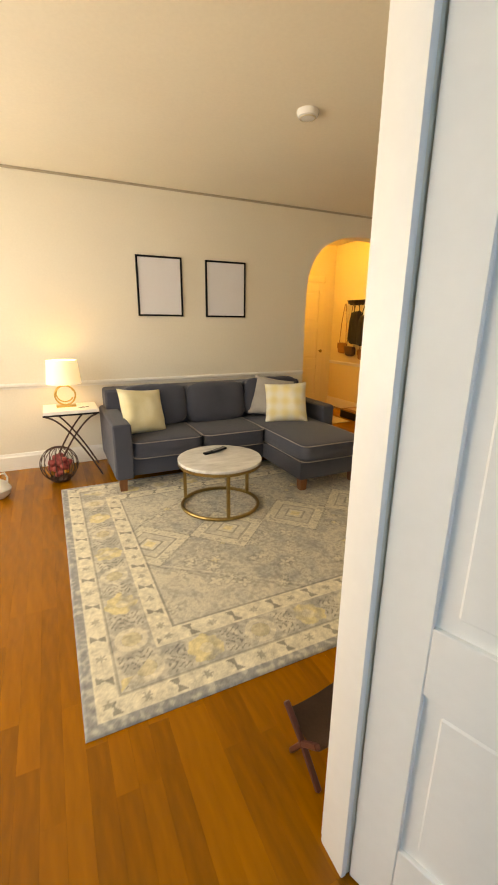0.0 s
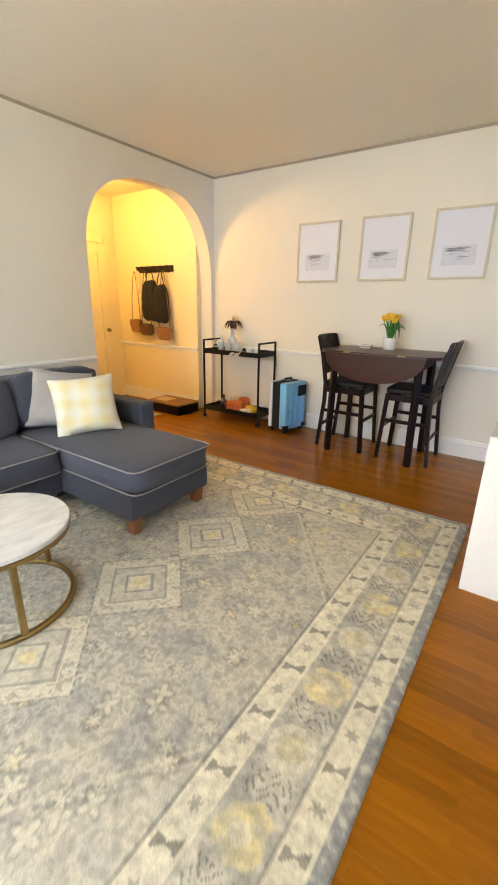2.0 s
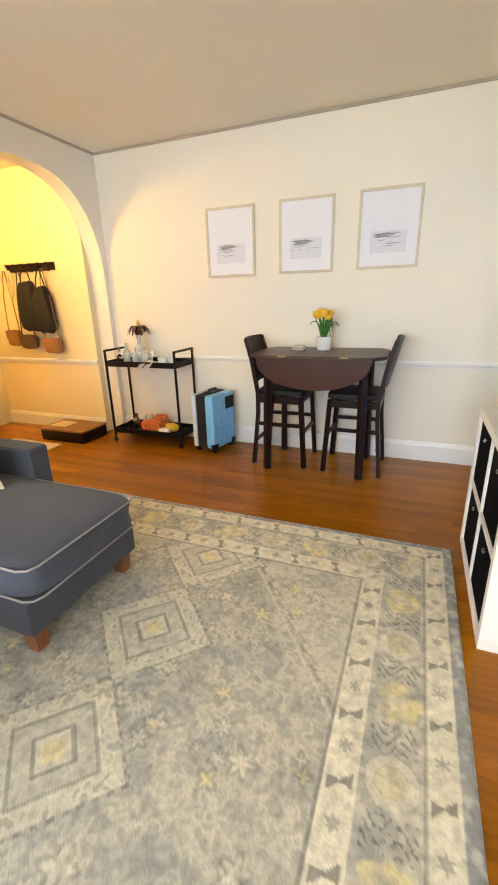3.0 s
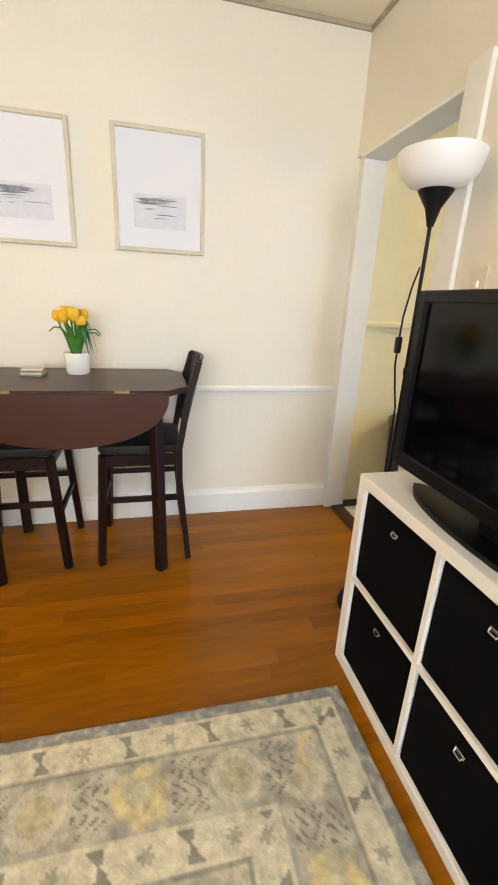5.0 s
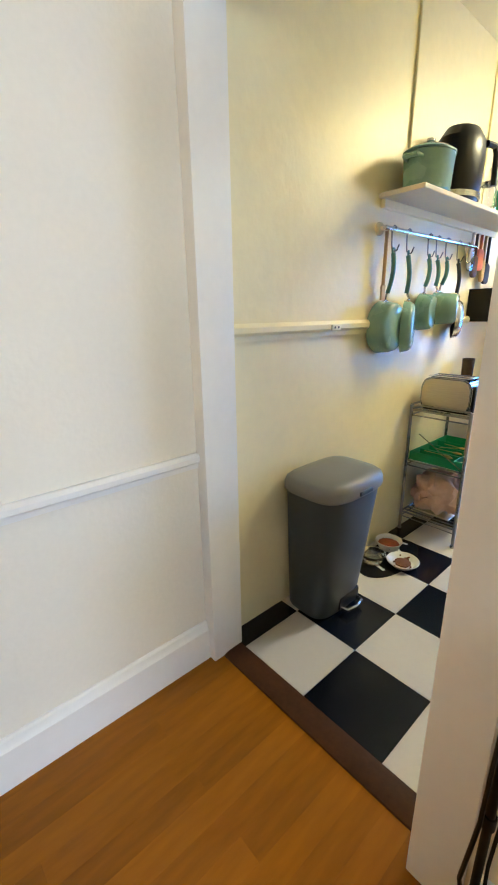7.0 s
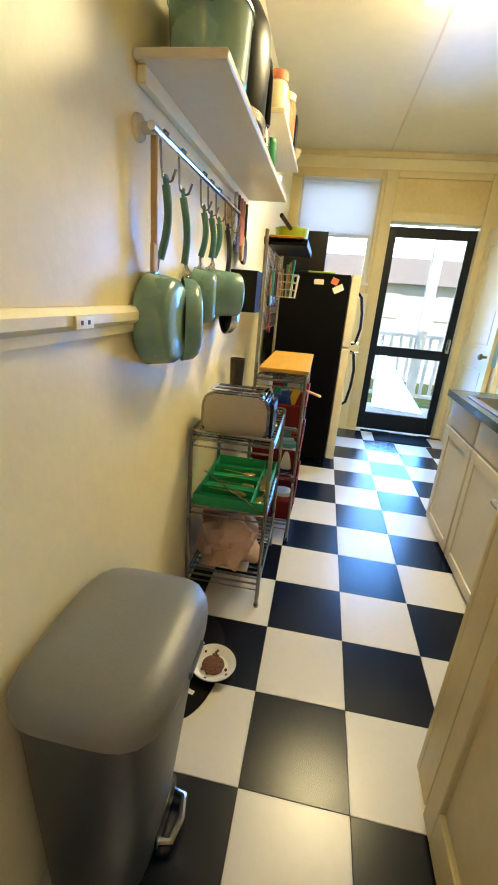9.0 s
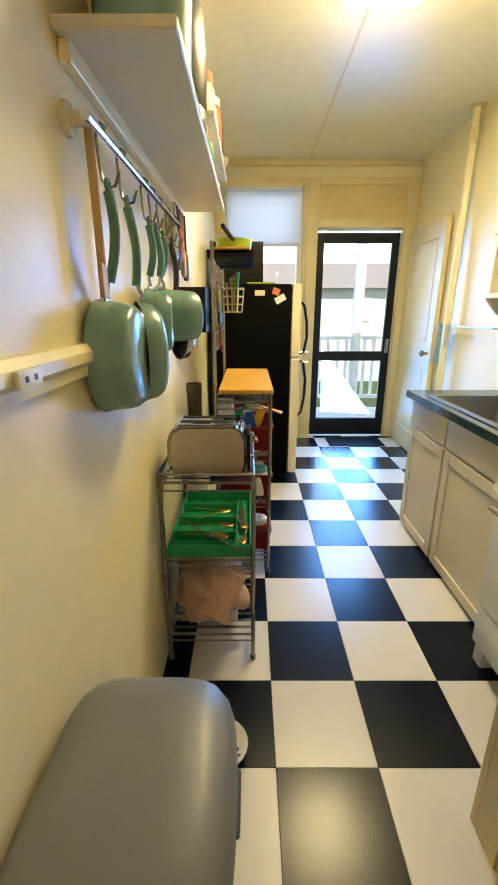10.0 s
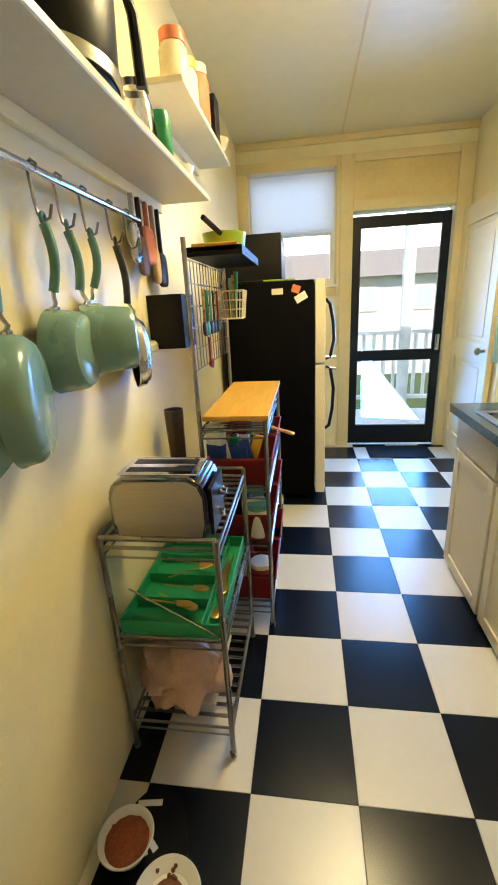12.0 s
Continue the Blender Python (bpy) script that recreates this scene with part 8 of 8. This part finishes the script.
bmesh.ops.solidify(b, geom=b.faces[:], thickness=0.004)
part("glass_shade", b, KLAMP, t, "bent square frosted glass shade, lit")

# closet door with louvres beside the opening
t = thing("louvre_door", (PX + 0.0005, 0.30, KZ + 0.012), "cream louvred closet door in the kitchen passage", "closet door")
h2 = 0.315
b = B()
for lo, hi in (((0, -h2, 0), (0.026, -h2 + 0.065, 2.02)), ((0, h2 - 0.065, 0), (0.026, h2, 2.02)), ((0, -h2 + 0.065, 0), (0.026, h2 - 0.065, 0.12)), ((0, -h2 + 0.065, 0.86), (0.026, h2 - 0.065, 0.96)), ((0, -h2 + 0.065, 1.92), (0.026, h2 - 0.065, 2.02))):
    box(b, lo, hi, 0.003)
part("door_frame", b, CREAMT, t)
b = B()
box(b, (0.002, -h2 + 0.065, 0.12), (0.012, h2 - 0.065, 0.86))
part("lower_panel", b, CREAMT, t)
for k in range(31):
    z = 0.975 + 0.031 * k
    b = B()
    bar(b, (0.013, -h2 + 0.066, z), (0.013, h2 - 0.066, z), 0.030, 0.006, up=(0.75, 0, 0.66))
    part("slat", b, CREAMT, t)
casing("trim_closet_jamb", [((PX - 0.119, -0.155, 0.001), (PX + 0.012, -0.1305, 2.12)), ((PX + 0.0005, -0.130, 0.001), (PX + 0.012, -0.045, 2.12))], CREAMT, "aged cream corner trim beside the stove")

# small outlet block let into the rail
t = thing("rail_outlet", (KX1 - 0.0265, 0.05, 1.222), "small cream outlet block on the chair rail", "outlet")
b = B()
box(b, (-0.007, -0.030, -0.012), (0, 0.030, 0.012), 0.003, 2)
part("block", b, KWALL, t)
for y in (-0.012, 0.012):
    b = B()
    box(b, (-0.0078, y - 0.004, -0.004), (-0.0072, y + 0.004, 0.004))
    part("socket", b, LEATHER, t)

# conduit strips on the kitchen wall
b = B()
for y in (-0.455, -1.27):
    box(b, (KX1 - 0.012, y - 0.008, 1.75), (KX1 - 0.0005, y + 0.008, KZC - 0.001), 0.002)
setting("trim_wall_conduit", b, KWALL, "thin vertical painted conduit strips")


# ---------------------------------------------------------------- outside the back door
def build_porch():
    p = thing("back_porch", (3.4, -4.6, 0), "weathered wooden back porch with railing and posts", "porch")
    for k in range(16):
        b = B()
        y = -0.72 + 0.092 * k
        box(b, (-1.6, y, -0.06), (2.2, y + 0.086, -0.03), 0.003)
        part("deck_board", b, PORCHW, p)
    for z in (0.12, 0.93):
        b = B()
        box(b, (-1.6, -0.70, z), (2.2, -0.63, z + 0.045), 0.004)
        part("rail", b, PORCHW, p)
    for k in range(30):
        b = B()
        x = -1.5 + 0.125 * k
        box(b, (x - 0.018, -0.685, 0.165), (x + 0.018, -0.645, 0.93))
        part("baluster", b, PORCHW, p)
    for x in (-0.62, 1.6):
        b = B()
        box(b, (x - 0.06, -0.74, -3.0), (x + 0.06, -0.62, 3.0), 0.006)
        part("post", b, PORCHW, p)
    h = thing("neighbour_house", (-1.5, -30, -3.0), "pale two-storey house beyond the porch", "house")
    b = B()
    box(b, (-7, -4, 0), (7, 4, 5.6))
    part("wall", b, SIDING, h)
    b = B()
    slab(b, [(-4.5, 5.6), (4.5, 5.6), (0, 7.4)], -7.4, 7.4)
    turned(b, Matrix(((0, 0, 1, 0), (1, 0, 0, 0), (0, 1, 0, 0), (0, 0, 0, 1))))
    part("roof", b, PIPING, h)
    for i in range(4):
        for z in (0.8, 3.7):
            b = B()
            x = -4.8 + 3.1 * i
            box(b, (x, 3.99, z), (x + 1.0, 4.06, z + 1.4))
            wq = part("window", b, TRIM, h)
            b = B()
            box(b, (x + 0.1, 4.061, z + 0.1), (x + 0.9, 4.07, z + 1.3))
            part("pane", b, CASEW, wq)


build_porch()

# bright hazy sky low over the yards
b = B()
box(b, (-90, -72.2, -3.0), (95, -72.0, 46))
setting("backdrop", b, glow("bright_hazy_sky", (0.66, 0.84, 1.0), 3.6), "bright hazy sky beyond the yards")

# ---------------------------------------------------------------- floors: boards and tiles
b = B()
box(b, (X0, SYB, -0.05), (X1, HY0, -0.016))
box(b, (HX0, HY0, -0.05), (HX1, HY1, -0.016))
box(b, (X0, -2.48, -0.05), (2.40, SYB, -0.016))
floor = setting("floor", b, SUBFLOOR, "orange-brown varnished oak strip floor")

PW = 0.0715
rng = random.Random(4)
plank_mesh = {}


def plank_data(length):
    if length not in plank_mesh:
        b = B()
        w, c = PW - 0.0003, 0.0001
        x0, x1, y0, y1 = -w / 2, w / 2, 0.0001, length - 0.0001
        ring = [[b.verts.new(v) for v in ((x0, y0, -0.016), (x1, y0, -0.016), (x1, y1, -0.016), (x0, y1, -0.016))],
                [b.verts.new(v) for v in ((x0, y0, -c), (x1, y0, -c), (x1, y1, -c), (x0, y1, -c))],
                [b.verts.new(v) for v in ((x0 + c, y0 + c, 0), (x1 - c, y0 + c, 0), (x1 - c, y1 - c, 0), (x0 + c, y1 - c, 0))]]
        for q, s in zip(ring, ring[1:]):
            for i in range(4):
                b.faces.new((q[i], q[(i + 1) % 4], s[(i + 1) % 4], s[i]))
        b.faces.new(ring[2])
        plank_mesh[length] = mesh_of("plank", b, OAK, 20)
    return plank_mesh[length]


LENGTHS = (0.45, 0.65, 0.85, 1.05, 1.35)
near_planks, far_planks = [], []
col = 0
for x_lo, x_hi, y_lo, y_hi in ((X0, X1, SYB, HY0), (HX0, HX1, HY0, HY1), (X0, 2.40, -2.48, SYB)):
    n = int((x_hi - x_lo) / PW)
    for i in range(n + 1):
        x = x_lo + PW * (i + 0.5)
        if x > x_hi:
            break
        y = y_lo
        while y < y_hi - 0.02:
            length = rng.choice(LENGTHS)
            if y + length > y_hi - 0.4:
                length = round(y_hi - y, 4)
            (near_planks if (y_lo == SYB and x > -0.5 and y < 3.9) else far_planks).append((x, y, length))
            y += length
near_planks.sort(key=lambda k: (k[0] - 2.2) ** 2 + 1.6 * (k[1] - 1.2) ** 2)
far_planks += near_planks[300:]
for x, y, length in near_planks[:300]:
    ob = new("plank", plank_data(length))
    ob.location = (x, y, 0)
    ob.parent = floor
b = B()
for x, y, length in far_planks:
    w = PW / 2 - 0.0002
    q = [b.verts.new(v) for v in ((x - w, y + 0.0002, 0), (x + w, y + 0.0002, 0), (x + w, y + length - 0.0002, 0), (x - w, y + length - 0.0006, 0),
                                  (x - w, y + 0.0006, -0.016), (x + w, y + 0.0006, -0.016), (x + w, y + length - 0.0006, -0.016), (x - w, y + length - 0.0006, -0.016))]
    for f in ((0, 1, 2, 3), (0, 4, 5, 1), (1, 5, 6, 2), (2, 6, 7, 3), (3, 7, 4, 0)):
        b.faces.new([q[i] for i in f])
rest = part("planks", b, OAKJ, floor)
rest["kind"] = "stuff"

# kitchen floor of square tiles
T = 0.305
TX, TY = 4.163, -0.28
b = B()
box(b, (KX0, KY0, -0.05), (KX1, SY - 0.006, KZ - 0.004))
kfloor = setting("floor_kitchen", b, GROUT, "black and cream chequered vinyl tile floor")
tile_mesh = {}


def tile_data(w, d, mat):
    key = (round(w, 3), round(d, 3), mat.name)
    if key not in tile_mesh:
        b = B()
        c, g = 0.0010, 0.0006
        r = [[b.verts.new(v) for v in ((g, g, -0.004), (w - g, g, -0.004), (w - g, d - g, -0.004), (g, d - g, -0.004))],
             [b.verts.new(v) for v in ((g, g, -c), (w - g, g, -c), (w - g, d - g, -c), (g, d - g, -c))],
             [b.verts.new(v) for v in ((g + c, g + c, 0), (w - g - c, g + c, 0), (w - g - c, d - g - c, 0), (g + c, d - g - c, 0))]]
        for q, s in zip(r, r[1:]):
            for i in range(4):
                b.faces.new((q[i], q[(i + 1) % 4], s[(i + 1) % 4], s[i]))
        b.faces.new(r[2])
        tile_mesh[key] = mesh_of("tile", b, mat, 20)
    return tile_mesh[key]


for i in range(-2, 6):
    for j in range(-13, 4):
        xa, xb = max(TX - T * (i + 1), KX0), min(TX - T * i, KX1)
        ya, yb = max(TY + T * j, KY0), min(TY + T * (j + 1), SY - 0.006)
        if xb - xa < 0.01 or yb - ya < 0.01:
            continue
        if yb > -0.13 and xb <= PX - 0.11:
            continue
        ob = new("tile", tile_data(xb - xa, yb - ya, TILEB if (i + j) % 2 == 0 else TILEW))
        ob.location = (xa, ya, KZ + 0.0005 * ((i * 7 + j * 3) % 3) / 3)
        ob.parent = kfloor

b = B()
slab(b, [(0, -0.004), (0.088, -0.004), (0.084, 0.006), (0.070, 0.012), (0.012, 0.014), (0, 0.013)], DX0 + 0.017, DX1 - 0.003)
turned(b, Matrix(((0, 0, 1, 0), (1, 0, 0, SY - 0.005), (0, 1, 0, 0), (0, 0, 0, 1))))
setting("trim_threshold", b, THRESH, "worn dark wooden threshold")
